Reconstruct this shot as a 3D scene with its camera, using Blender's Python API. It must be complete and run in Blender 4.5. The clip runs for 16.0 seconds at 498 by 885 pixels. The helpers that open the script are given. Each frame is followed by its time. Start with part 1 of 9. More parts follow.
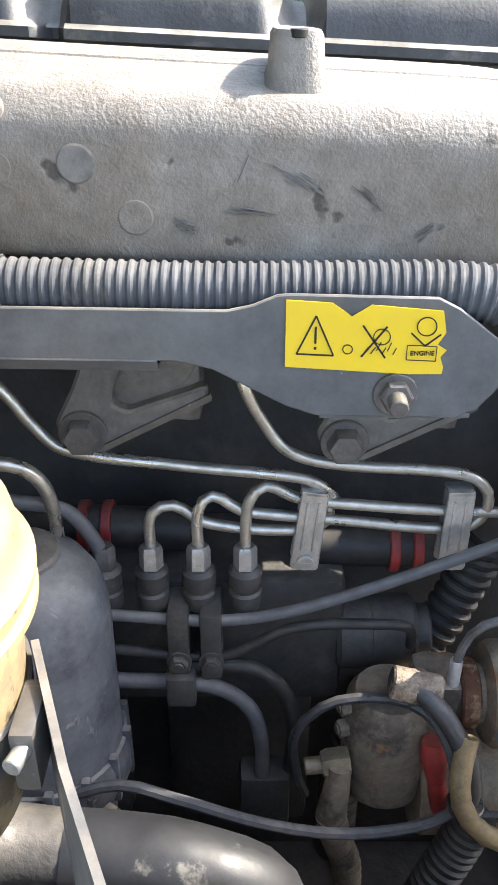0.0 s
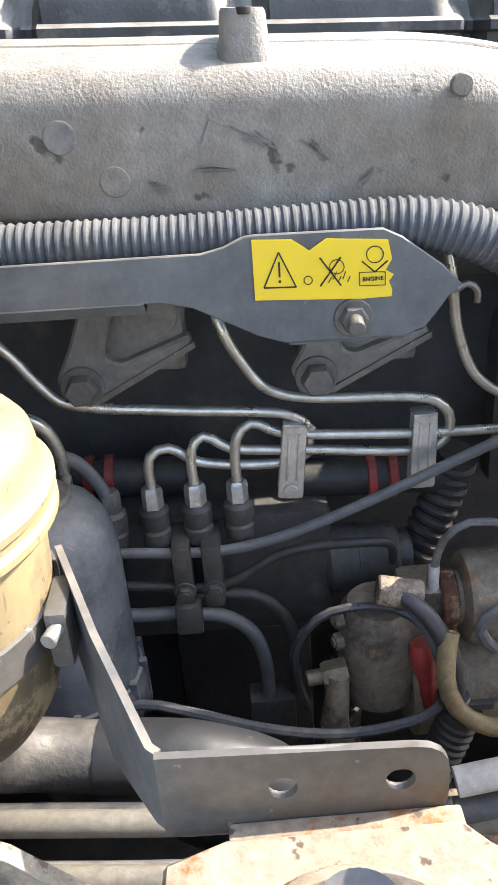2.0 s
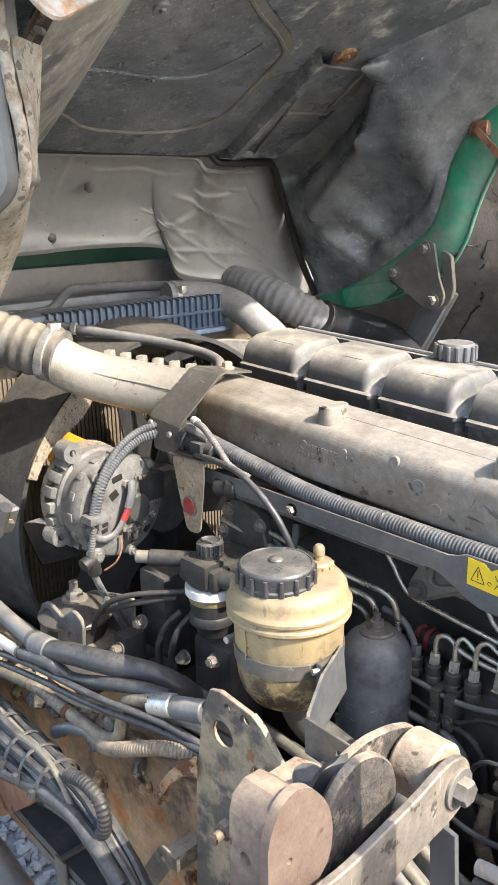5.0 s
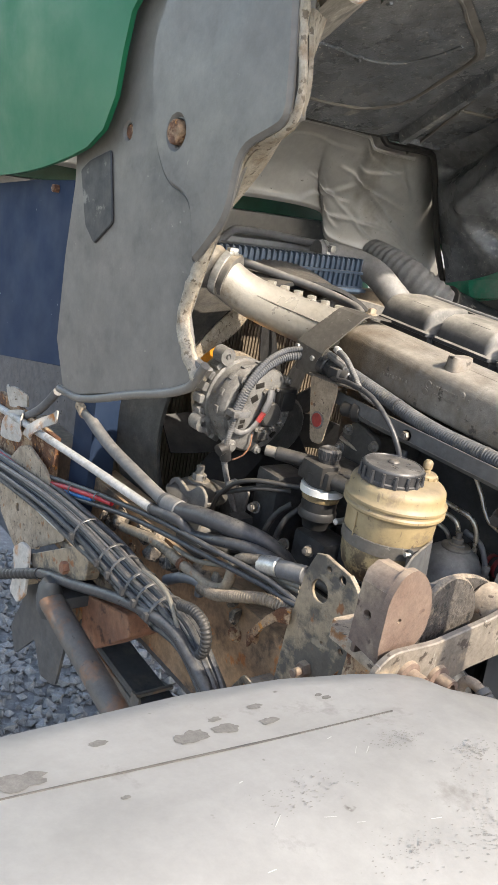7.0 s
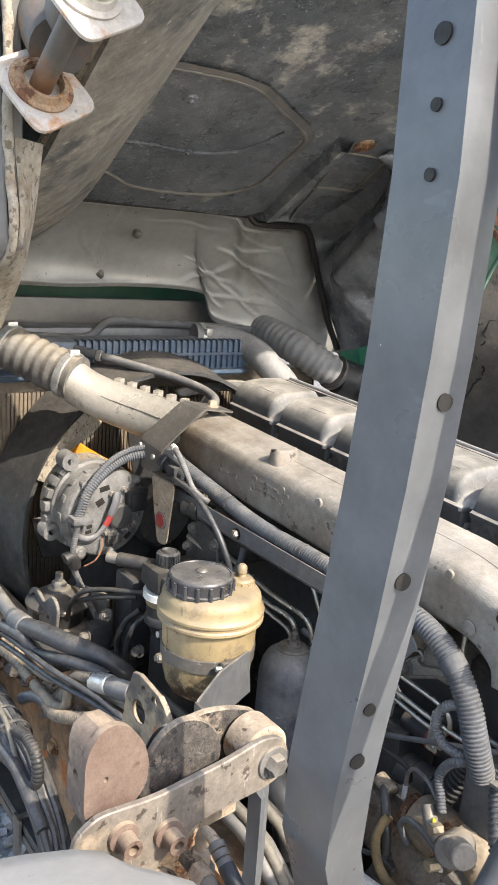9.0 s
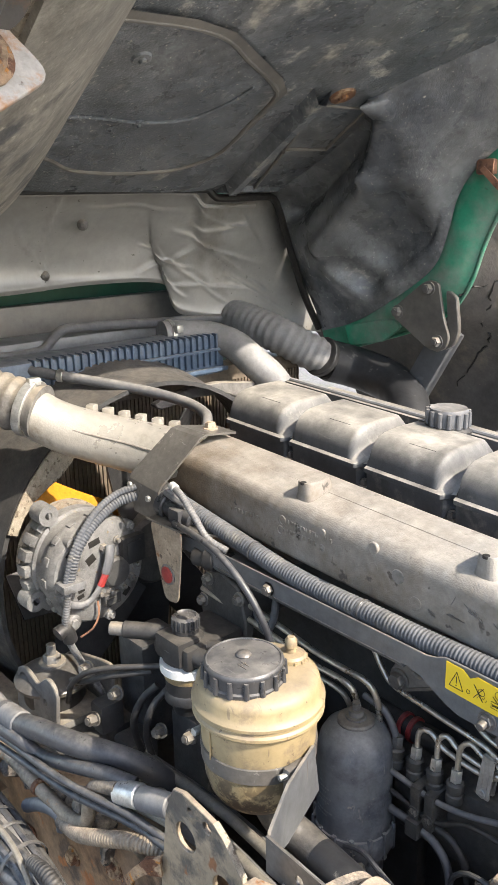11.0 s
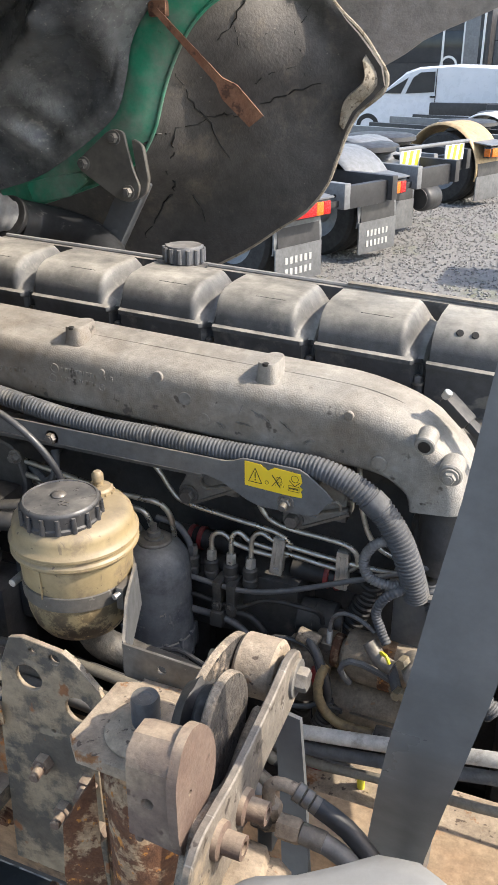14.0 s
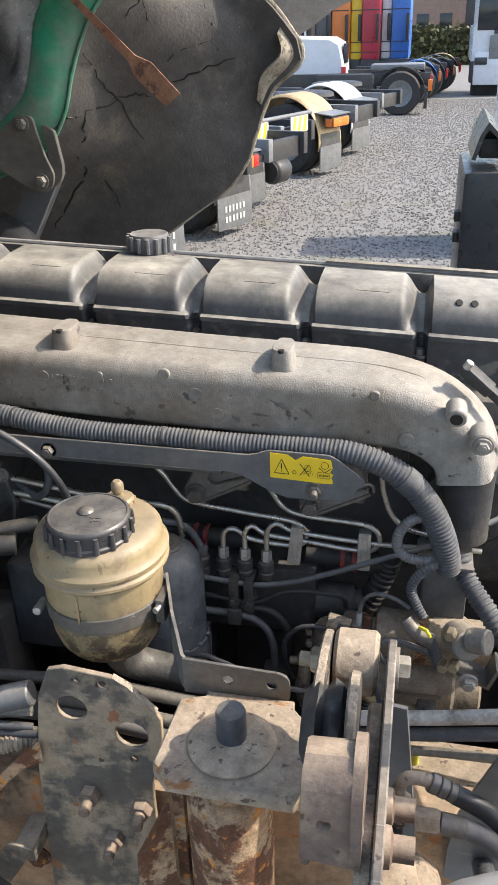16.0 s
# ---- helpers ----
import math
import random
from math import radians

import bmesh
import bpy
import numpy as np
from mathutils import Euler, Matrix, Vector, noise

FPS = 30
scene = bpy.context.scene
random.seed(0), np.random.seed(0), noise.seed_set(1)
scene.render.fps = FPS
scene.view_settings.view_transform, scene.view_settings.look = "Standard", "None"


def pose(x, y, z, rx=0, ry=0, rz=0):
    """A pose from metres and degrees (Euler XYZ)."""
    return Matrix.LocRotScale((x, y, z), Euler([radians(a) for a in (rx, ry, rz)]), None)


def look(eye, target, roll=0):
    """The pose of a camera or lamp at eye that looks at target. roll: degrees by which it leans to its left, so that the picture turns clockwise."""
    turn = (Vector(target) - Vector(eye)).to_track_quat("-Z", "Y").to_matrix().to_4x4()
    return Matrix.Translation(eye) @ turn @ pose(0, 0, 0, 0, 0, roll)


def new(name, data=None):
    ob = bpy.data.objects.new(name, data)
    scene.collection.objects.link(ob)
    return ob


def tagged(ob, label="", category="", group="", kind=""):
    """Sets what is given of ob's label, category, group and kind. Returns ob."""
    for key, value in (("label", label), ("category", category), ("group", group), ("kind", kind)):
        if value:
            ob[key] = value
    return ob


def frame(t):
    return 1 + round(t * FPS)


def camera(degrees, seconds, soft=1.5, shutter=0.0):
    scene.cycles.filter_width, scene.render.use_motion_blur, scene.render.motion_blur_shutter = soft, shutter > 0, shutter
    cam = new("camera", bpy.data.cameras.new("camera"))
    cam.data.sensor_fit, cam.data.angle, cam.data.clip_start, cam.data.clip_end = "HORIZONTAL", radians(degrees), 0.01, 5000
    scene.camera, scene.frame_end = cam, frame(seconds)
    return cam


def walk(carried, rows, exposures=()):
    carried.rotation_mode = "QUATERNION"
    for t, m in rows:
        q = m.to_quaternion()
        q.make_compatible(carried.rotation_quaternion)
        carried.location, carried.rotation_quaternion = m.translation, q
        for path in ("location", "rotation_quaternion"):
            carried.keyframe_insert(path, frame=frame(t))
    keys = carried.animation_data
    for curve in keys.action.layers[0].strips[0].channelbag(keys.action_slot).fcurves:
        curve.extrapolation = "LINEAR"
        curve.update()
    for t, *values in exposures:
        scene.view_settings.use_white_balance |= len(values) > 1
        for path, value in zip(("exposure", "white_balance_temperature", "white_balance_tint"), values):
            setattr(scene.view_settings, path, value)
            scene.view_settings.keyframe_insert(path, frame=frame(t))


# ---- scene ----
cam = camera(33.4, 16.0, soft=0.85)
METRES, EYE, TILT, LEAN, TURN = 3.2, 1.72, -28.8, 0.0, 0.0
ROWS = [
    (0.0, 0.0, 0.0, 0.0, 0.0, 0.0, -0.0),
    (0.5, 0.0008, 0.001, -0.0136, -1.87, 1.66, 1.39),
    (1.0, 0.0019, -0.0047, -0.0268, -2.42, 3.66, 2.51),
    (1.5, 0.0067, -0.016, -0.032, -3.05, 4.66, 3.31),
    (2.0, 0.0008, -0.0205, -0.0165, -0.58, 0.66, 4.74),
    (2.5, 0.0205, -0.0513, 0.0043, 8.31, -4.62, 1.92),
    (3.0, 0.0749, -0.0947, 0.0196, 27.06, -2.21, -7.77),
    (3.5, 0.1098, -0.0923, 0.0293, 40.57, -0.79, -14.26),
    (4.0, 0.1329, -0.1364, 0.0325, 42.2, 1.44, -16.1),
    (6.5, 0.2107, -0.2187, -0.0056, 47.44, 2.43, -28.83),
    (7.0, 0.2225, -0.2508, -0.0468, 47.32, 1.42, -32.3),
    (7.5, 0.2733, -0.2835, -0.0496, 45.8, 2.76, -33.52),
    (8.0, 0.302, -0.256, -0.0229, 46.26, 4.72, -31.14),
    (8.5, 0.2908, -0.2059, 0.0139, 48.39, 4.85, -28.82),
    (11.0, 0.1692, -0.1604, 0.0577, 45.02, 3.42, -20.31),
    (11.5, 0.1667, -0.1646, 0.0508, 43.24, 3.52, -20.08),
    (12.0, 0.1548, -0.2051, 0.037, 38.15, 4.0, -19.71),
    (12.5, 0.1253, -0.2296, 0.0196, 30.63, 3.11, -17.71),
    (13.0, 0.1247, -0.216, 0.0233, 25.42, 2.64, -15.5),
    (13.5, 0.1303, -0.2112, 0.021, 22.48, 2.54, -12.95),
    (14.0, 0.1337, -0.2044, 0.0207, 20.2, 1.72, -10.45),
    (14.5, 0.1309, -0.2028, 0.0225, 18.18, 0.78, -7.83),
    (15.0, 0.1091, -0.2072, 0.0326, 14.7, 0.7, -4.33),
    (15.5, 0.078, -0.214, 0.028, 10.24, 0.38, -1.07),
    (16.0, 0.0636, -0.2113, 0.0175, 10.79, 1.53, -4.03),
]
EXPOSURES = [(t, e + (0.07 if t > 2.2 else 0.0), 6800 if t < 5 else 7250 if t < 8.3 else 6980, 11) for t, e in ((0.0, 2.45), (0.5, 2.72), (1.5, 2.72), (2.0, 2.35), (2.5, 2.23), (3.0, 1.78), (3.5, 1.85), (4.0, 2.0), (4.2, 2.0), (6.3, 1.77), (6.5, 1.75), (7.0, 1.57), (7.5, 1.29), (8.0, 1.33), (8.5, 1.57), (11.0, 1.81), (12.0, 1.88), (12.5, 1.77), (13.5, 1.47), (14.0, 1.37), (16.0, 1.37))]
walk(cam, [(t, pose(0, 0, EYE, TILT, LEAN, TURN) @ pose(METRES * x, METRES * y, METRES * z, 90 + pitch, roll, yaw)) for t, x, y, z, yaw, pitch, roll in ROWS],
     exposures=EXPOSURES)

# ---- light ----
SUN_TO = Vector((0.72, 0.13, 0.68)).normalized()
sun_az = math.atan2(SUN_TO.x, SUN_TO.y)
sun_el = math.asin(SUN_TO.z)
world = bpy.data.worlds.new("sky")
world.use_nodes = True
scene.world = world
wn = world.node_tree
sky = wn.nodes.new("ShaderNodeTexSky")
sky.sky_type, sky.sun_disc = "NISHITA", False
sky.sun_elevation, sky.sun_rotation = sun_el, sun_az
sky.air_density, sky.dust_density, sky.ozone_density = 1.0, 1.6, 1.0
wn.links.new(sky.outputs[0], wn.nodes["Background"].inputs[0])
wn.nodes["Background"].inputs[1].default_value = 0.15
sun = new("sun", bpy.data.lights.new("sun", "SUN"))
sun.data.energy, sun.data.angle, sun.data.color = 2.5, radians(0.6), (1.0, 0.95, 0.87)
sun.matrix_world = look((8, 4, 9), Vector((8, 4, 9)) - SUN_TO)

# ---- materials ----


def mat(name, c1, c2=None, rough=0.6, metal=0.0, scale=18.0, bump=0.25, grain=None, dust=None, dust_amount=0.0,
        stain=None, stain_size=9.0, stain_level=0.6, spot=None, spot_size=60.0, spot_level=0.68, coat=0.0, island=0.0, low=None, low_z=(0, 1), speck=0.09, crisp=0.07, streak=None, grime=0.15, drift=None):
    """A weathered surface: two colours in clouds, stains and specks with shapes of their own, dust on what faces up, and fine relief."""
    m = bpy.data.materials.new(name)
    m.use_nodes = True
    nt = m.node_tree
    bs = nt.nodes["Principled BSDF"]
    add, link = nt.nodes.new, nt.links.new
    co = add("ShaderNodeTexCoord").outputs["Object"]

    def noise_at(size, detail=5.0, roughness=0.6):
        n = add("ShaderNodeTexNoise")
        n.inputs["Scale"].default_value, n.inputs["Detail"].default_value, n.inputs["Roughness"].default_value = size, detail, roughness
        link(co, n.inputs["Vector"])
        return n.outputs["Fac"]

    def ramp(fac, lo, hi):
        r = add("ShaderNodeMapRange")
        r.inputs["From Min"].default_value, r.inputs["From Max"].default_value = lo, hi
        link(fac, r.inputs["Value"])
        return r.outputs["Result"]

    def mix(fac, a, b):
        x = add("ShaderNodeMix")
        x.data_type = "RGBA"
        link(fac, x.inputs["Factor"])
        for socket, v in ((x.inputs[6], a), (x.inputs[7], b)):
            if isinstance(v, tuple):
                socket.default_value = (*v, 1)
            else:
                link(v, socket)
        return x.outputs[2]

    c2 = c2 or tuple(0.6 * c for c in c1)
    col = mix(ramp(noise_at(scale), 0.32, 0.68), c1, c2)
    fine = noise_at(scale * 9, 4.0)
    if stain:
        patch = noise_at(stain_size, 8.0, 0.68)
        if drift:
            # dirtier towards one end of the thing
            way = add("ShaderNodeSeparateXYZ")
            link(co, way.inputs[0])
            end = ramp(way.outputs["X"], drift[0], drift[1])
            end.node.inputs["To Max"].default_value = drift[2]
            more = add("ShaderNodeMath")
            link(patch, more.inputs[0])
            link(end, more.inputs[1])
            patch = more.outputs[0]
        col = mix(ramp(patch, stain_level - crisp, stain_level + crisp), col, stain)
    if streak:
        mp = add("ShaderNodeMapping")
        mp.inputs["Rotation"].default_value = (0.5, 0.9, 0.7)
        mp.inputs["Scale"].default_value = (4, 60, 9)
        link(co, mp.inputs["Vector"])
        sn = add("ShaderNodeTexNoise")
        sn.inputs["Scale"].default_value, sn.inputs["Detail"].default_value = 3.0, 4.0
        link(mp.outputs[0], sn.inputs["Vector"])
        col = mix(ramp(sn.outputs["Fac"], 0.66, 0.70), col, streak)
    if spot:
        col = mix(ramp(noise_at(spot_size, 3.0), spot_level - 0.02, spot_level + 0.03), col, spot)
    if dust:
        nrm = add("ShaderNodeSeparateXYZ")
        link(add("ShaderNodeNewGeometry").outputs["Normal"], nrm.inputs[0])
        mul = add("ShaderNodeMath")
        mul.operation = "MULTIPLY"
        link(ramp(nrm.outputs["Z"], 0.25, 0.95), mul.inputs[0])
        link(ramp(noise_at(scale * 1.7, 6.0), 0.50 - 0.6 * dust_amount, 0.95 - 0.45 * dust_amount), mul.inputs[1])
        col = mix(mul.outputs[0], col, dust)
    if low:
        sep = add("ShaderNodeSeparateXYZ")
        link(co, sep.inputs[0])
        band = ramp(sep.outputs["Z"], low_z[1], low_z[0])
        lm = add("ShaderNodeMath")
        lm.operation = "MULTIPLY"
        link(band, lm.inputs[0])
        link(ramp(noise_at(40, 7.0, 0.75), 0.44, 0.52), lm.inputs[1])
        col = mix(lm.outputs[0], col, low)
    if island:
        oi = add("ShaderNodeNewGeometry").outputs["Random Per Island"]
        hs = add("ShaderNodeHueSaturation")
        link(ramp(oi, 0, 1), hs.inputs["Value"])
        hs.inputs["Value"].default_value = 1
        mr = hs.inputs["Value"].links[0].from_node
        mr.inputs["To Min"].default_value, mr.inputs["To Max"].default_value = 1 - island, 1 + island
        link(col, hs.inputs["Color"])
        col = hs.outputs[0]
    if grime:
        hg = add("ShaderNodeHueSaturation")
        gr = ramp(noise_at(scale * 3.7, 9.0, 0.72), 0.36, 0.64)
        gr.node.inputs["To Min"].default_value, gr.node.inputs["To Max"].default_value = 1 - 1.4 * grime, 1 + grime
        link(gr, hg.inputs["Value"])
        link(col, hg.inputs["Color"])
        col = hg.outputs[0]
    if speck:
        hv = add("ShaderNodeHueSaturation")
        sr = ramp(noise_at(scale * 14, 6.0, 0.75), 0.28, 0.72)
        sr.node.inputs["To Min"].default_value, sr.node.inputs["To Max"].default_value = 1 - 1.3 * speck, 1 + speck
        link(sr, hv.inputs["Value"])
        link(col, hv.inputs["Color"])
        col = hv.outputs[0]
    link(col, bs.inputs["Base Color"])
    rr = ramp(noise_at(scale * 2.3), 0.3, 0.7)
    rn = rr.node
    rn.inputs["To Min"].default_value, rn.inputs["To Max"].default_value = max(0.03, rough - 0.13), min(1, rough + 0.13)
    link(rr, bs.inputs["Roughness"])
    bs.inputs["Metallic"].default_value = metal
    bs.inputs["Coat Weight"].default_value = coat
    if bump:
        b = add("ShaderNodeBump")
        b.inputs["Strength"].default_value, b.inputs["Distance"].default_value = bump, 0.002
        link(noise_at(grain, 3.0) if grain else fine, b.inputs["Height"])
        link(b.outputs[0], bs.inputs["Normal"])
    return m


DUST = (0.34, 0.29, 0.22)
M = {
    "cast_alu": mat("cast_aluminium", (0.315, 0.302, 0.280), (0.245, 0.228, 0.202), 0.62, 0.10, 5, 0.55, grain=420, stain=(0.128, 0.094, 0.062), stain_size=5.0, stain_level=0.64, crisp=0.17, dust=(0.37, 0.342, 0.298), dust_amount=0.4, spot=(0.075, 0.065, 0.055), spot_size=34, spot_level=0.66, speck=0.16, grime=0.12, drift=(0.22, -0.40, 0.33)),
    "alu_clean": mat("clean_aluminium", (0.56, 0.53, 0.475), (0.44, 0.41, 0.36), 0.36, 0.45, 6, 0.25, grain=300, stain=(0.24, 0.19, 0.13), stain_size=7, stain_level=0.62, crisp=0.07, spot=(0.14, 0.11, 0.08), spot_size=60, spot_level=0.70, speck=0.10, grime=0.08),
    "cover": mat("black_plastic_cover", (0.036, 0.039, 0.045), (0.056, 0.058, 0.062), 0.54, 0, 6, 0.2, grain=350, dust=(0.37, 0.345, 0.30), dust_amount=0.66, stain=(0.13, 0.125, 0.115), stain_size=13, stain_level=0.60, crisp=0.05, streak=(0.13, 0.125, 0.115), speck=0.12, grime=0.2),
    "rail": mat("grey_painted_rail", (0.085, 0.09, 0.097), (0.11, 0.115, 0.12), 0.5, 0.0, 10, 0.15, dust=DUST, dust_amount=0.25, spot=(0.4, 0.4, 0.4), spot_size=130, spot_level=0.77),
    "stay": mat("slate_grey_paint", (0.112, 0.118, 0.124), (0.092, 0.097, 0.103), 0.36, 0.0, 3, 0.06, spot=(0.5, 0.5, 0.5), spot_size=90, spot_level=0.77, stain=(0.22, 0.16, 0.08), stain_size=7, stain_level=0.725, crisp=0.03, streak=(0.135, 0.14, 0.148), speck=0.03),
    "conduit": mat("grey_conduit", (0.082, 0.089, 0.102), (0.058, 0.063, 0.072), 0.82, 0, 14, 0.08, dust=(0.17, 0.165, 0.155), dust_amount=0.4, stain=(0.12, 0.115, 0.105), stain_size=28, stain_level=0.62, crisp=0.05, speck=0.16),
    "conduit_light": mat("pale_braided_conduit", (0.17, 0.17, 0.17), (0.12, 0.12, 0.122), 0.55, 0, 30, 0.2, dust=(0.24, 0.23, 0.215), dust_amount=0.4, stain=(0.085, 0.08, 0.075), stain_size=40, stain_level=0.58),
    "steel": mat("bright_steel_pipe", (0.60, 0.57, 0.50), (0.45, 0.42, 0.36), 0.33, 0.75, 14, 0.1, stain=(0.22, 0.18, 0.13), stain_size=40, stain_level=0.66),
    "zinc": mat("zinc_plated", (0.55, 0.55, 0.53), (0.40, 0.40, 0.38), 0.38, 0.7, 30, 0.1),
    "bolt": mat("dark_bolt_steel", (0.17, 0.165, 0.165), (0.11, 0.105, 0.10), 0.45, 0.5, 30, 0.2, dust=DUST, dust_amount=0.35),
    "bracket": mat("dirty_grey_bracket", (0.20, 0.19, 0.175), (0.12, 0.115, 0.11), 0.6, 0.15, 18, 0.4, dust=DUST, dust_amount=0.5, stain=(0.10, 0.09, 0.08), stain_size=22, stain_level=0.6),
    "brass": mat("tarnished_brass", (0.30, 0.245, 0.16), (0.21, 0.175, 0.12), 0.5, 0.35, 30, 0.2),
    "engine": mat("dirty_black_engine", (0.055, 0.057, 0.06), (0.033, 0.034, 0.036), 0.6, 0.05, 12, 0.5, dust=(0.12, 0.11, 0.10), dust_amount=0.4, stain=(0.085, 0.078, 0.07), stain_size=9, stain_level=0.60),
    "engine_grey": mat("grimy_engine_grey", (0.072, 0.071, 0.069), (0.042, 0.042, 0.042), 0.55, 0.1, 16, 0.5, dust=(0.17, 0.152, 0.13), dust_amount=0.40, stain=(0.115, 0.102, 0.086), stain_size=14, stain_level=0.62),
    "rubber": mat("black_rubber", (0.020, 0.020, 0.022), (0.031, 0.030, 0.029), 0.55, 0, 16, 0.2, dust=(0.13, 0.118, 0.10), dust_amount=0.25),
    "rubber_grey": mat("dusty_grey_hose", (0.115, 0.12, 0.13), (0.08, 0.082, 0.088), 0.55, 0, 10, 0.15, dust=(0.30, 0.28, 0.25), dust_amount=0.45),
    "red": mat("red_sleeve", (0.36, 0.04, 0.035), (0.22, 0.03, 0.03), 0.45, 0, 30, 0.1, dust=(0.25, 0.12, 0.10), dust_amount=0.3),
    "yellow": mat("yellow_sticker", (0.76, 0.535, 0.02), (0.71, 0.50, 0.03), 0.4, 0, 40, 0.02, spot=(0.62, 0.44, 0.05), spot_size=200, spot_level=0.72, speck=0.0, grime=0.0),
    "ink": mat("black_ink", (0.010, 0.009, 0.008), (0.014, 0.012, 0.010), 0.6, 0, 40, 0.0),
    "pale": mat("pale_print", (0.5, 0.5, 0.48), (0.42, 0.42, 0.4), 0.5, 0, 40, 0.0),
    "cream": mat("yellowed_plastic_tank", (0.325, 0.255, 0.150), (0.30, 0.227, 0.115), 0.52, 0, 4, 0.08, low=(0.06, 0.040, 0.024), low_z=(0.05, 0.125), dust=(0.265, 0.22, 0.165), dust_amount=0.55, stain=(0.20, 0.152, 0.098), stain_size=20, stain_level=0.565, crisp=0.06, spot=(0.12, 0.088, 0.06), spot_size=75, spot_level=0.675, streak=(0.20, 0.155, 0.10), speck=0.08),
    "cap": mat("black_screw_cap", (0.034, 0.036, 0.040), (0.048, 0.048, 0.051), 0.34, 0, 14, 0.1, dust=(0.24, 0.225, 0.20), dust_amount=0.22, streak=(0.10, 0.10, 0.10)),
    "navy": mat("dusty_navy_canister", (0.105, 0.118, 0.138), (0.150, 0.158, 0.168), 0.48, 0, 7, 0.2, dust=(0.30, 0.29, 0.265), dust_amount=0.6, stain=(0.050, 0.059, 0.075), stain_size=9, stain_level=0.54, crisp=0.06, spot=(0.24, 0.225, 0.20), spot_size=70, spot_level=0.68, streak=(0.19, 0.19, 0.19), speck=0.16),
    "sheet": mat("bare_steel_sheet", (0.165, 0.155, 0.14), (0.115, 0.107, 0.096), 0.40, 0.3, 8, 0.15, stain=(0.095, 0.072, 0.048), stain_size=14, stain_level=0.58, crisp=0.05, streak=(0.26, 0.25, 0.23), spot=(0.28, 0.26, 0.23), spot_size=80, spot_level=0.69, speck=0.12),
    "sand": mat("sand_dusted_steel", (0.39, 0.315, 0.235), (0.29, 0.230, 0.168), 0.8, 0, 14, 0.7, stain=(0.27, 0.125, 0.05), stain_size=20, stain_level=0.625, crisp=0.03, spot=(0.12, 0.09, 0.068), spot_size=70, spot_level=0.635, speck=0.16, grime=0.2),
    "rust": mat("flaking_rust", (0.24, 0.125, 0.062), (0.38, 0.28, 0.18), 0.85, 0, 16, 1.0, stain=(0.12, 0.052, 0.026), stain_size=18, stain_level=0.50, crisp=0.025, spot=(0.40, 0.17, 0.04), spot_size=60, spot_level=0.63, speck=0.22, grime=0.25),
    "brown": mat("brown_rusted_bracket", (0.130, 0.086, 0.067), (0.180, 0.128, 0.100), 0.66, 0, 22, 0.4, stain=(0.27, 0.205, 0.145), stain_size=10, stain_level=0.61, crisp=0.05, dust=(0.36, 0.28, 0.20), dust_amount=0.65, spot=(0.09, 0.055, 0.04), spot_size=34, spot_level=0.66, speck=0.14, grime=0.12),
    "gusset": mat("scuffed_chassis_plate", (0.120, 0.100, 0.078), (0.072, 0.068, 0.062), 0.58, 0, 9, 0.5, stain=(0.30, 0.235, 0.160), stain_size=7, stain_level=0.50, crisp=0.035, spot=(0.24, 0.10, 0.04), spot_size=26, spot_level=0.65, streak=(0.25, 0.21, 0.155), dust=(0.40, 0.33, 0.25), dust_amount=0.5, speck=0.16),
    "chassis": mat("rusty_chassis_rail", (0.31, 0.185, 0.100), (0.23, 0.150, 0.092), 0.8, 0, 6, 0.7, stain=(0.085, 0.060, 0.044), stain_size=7, stain_level=0.59, crisp=0.05, spot=(0.33, 0.125, 0.04), spot_size=18, spot_level=0.63, dust=(0.40, 0.30, 0.20), dust_amount=0.45, speck=0.2, grime=0.25),
    "mudguard": mat("pale_grey_mudguard", (0.290, 0.285, 0.274), (0.245, 0.240, 0.229), 0.40, 0, 5, 0.10, stain=(0.165, 0.155, 0.145), stain_size=9, stain_level=0.66, crisp=0.05, spot=(0.11, 0.10, 0.09), spot_size=40, spot_level=0.72, speck=0.06, grime=0.05),
    "floor": mat("black_cab_underseal", (0.085, 0.098, 0.113), (0.180, 0.186, 0.190), 0.30, 0, 3.2, 0.8, grain=190, stain=(0.50, 0.475, 0.42), stain_size=7.5, stain_level=0.665, crisp=0.05, spot=(0.50, 0.47, 0.41), spot_size=130, spot_level=0.665, speck=0.32, grime=0.28, drift=(0.35, 0.85, 0.09)),
    # Pale second colour paints sky sheen; pale stains and specks are dust.
    "arch_seal": mat("dusty_sheen_arch_seal", (0.078, 0.086, 0.098), (0.205, 0.206, 0.202), 0.26, 0, 3.4, 0.6, grain=190, stain=(0.52, 0.49, 0.43), stain_size=6, stain_level=0.66, crisp=0.05, spot=(0.48, 0.455, 0.40), spot_size=150, spot_level=0.68, speck=0.20, grime=0.28),
    "foil": mat("silver_grey_insulation", (0.345, 0.337, 0.318), (0.275, 0.268, 0.252), 0.38, 0.2, 2.5, 0.06, stain=(0.20, 0.188, 0.17), stain_size=4, stain_level=0.62, spot=(0.10, 0.09, 0.08), spot_size=70, spot_level=0.71, speck=0.05, grime=0.08),
    # Cab green darkened to put the front panel's shade into its colour.
    "green_dark": mat("shaded_green_paint", (0.008, 0.07, 0.045), (0.012, 0.085, 0.055), 0.4, 0, 4, 0.03),
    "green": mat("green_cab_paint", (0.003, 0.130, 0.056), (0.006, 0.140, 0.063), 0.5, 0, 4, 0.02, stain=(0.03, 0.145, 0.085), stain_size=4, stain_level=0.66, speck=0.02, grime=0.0),
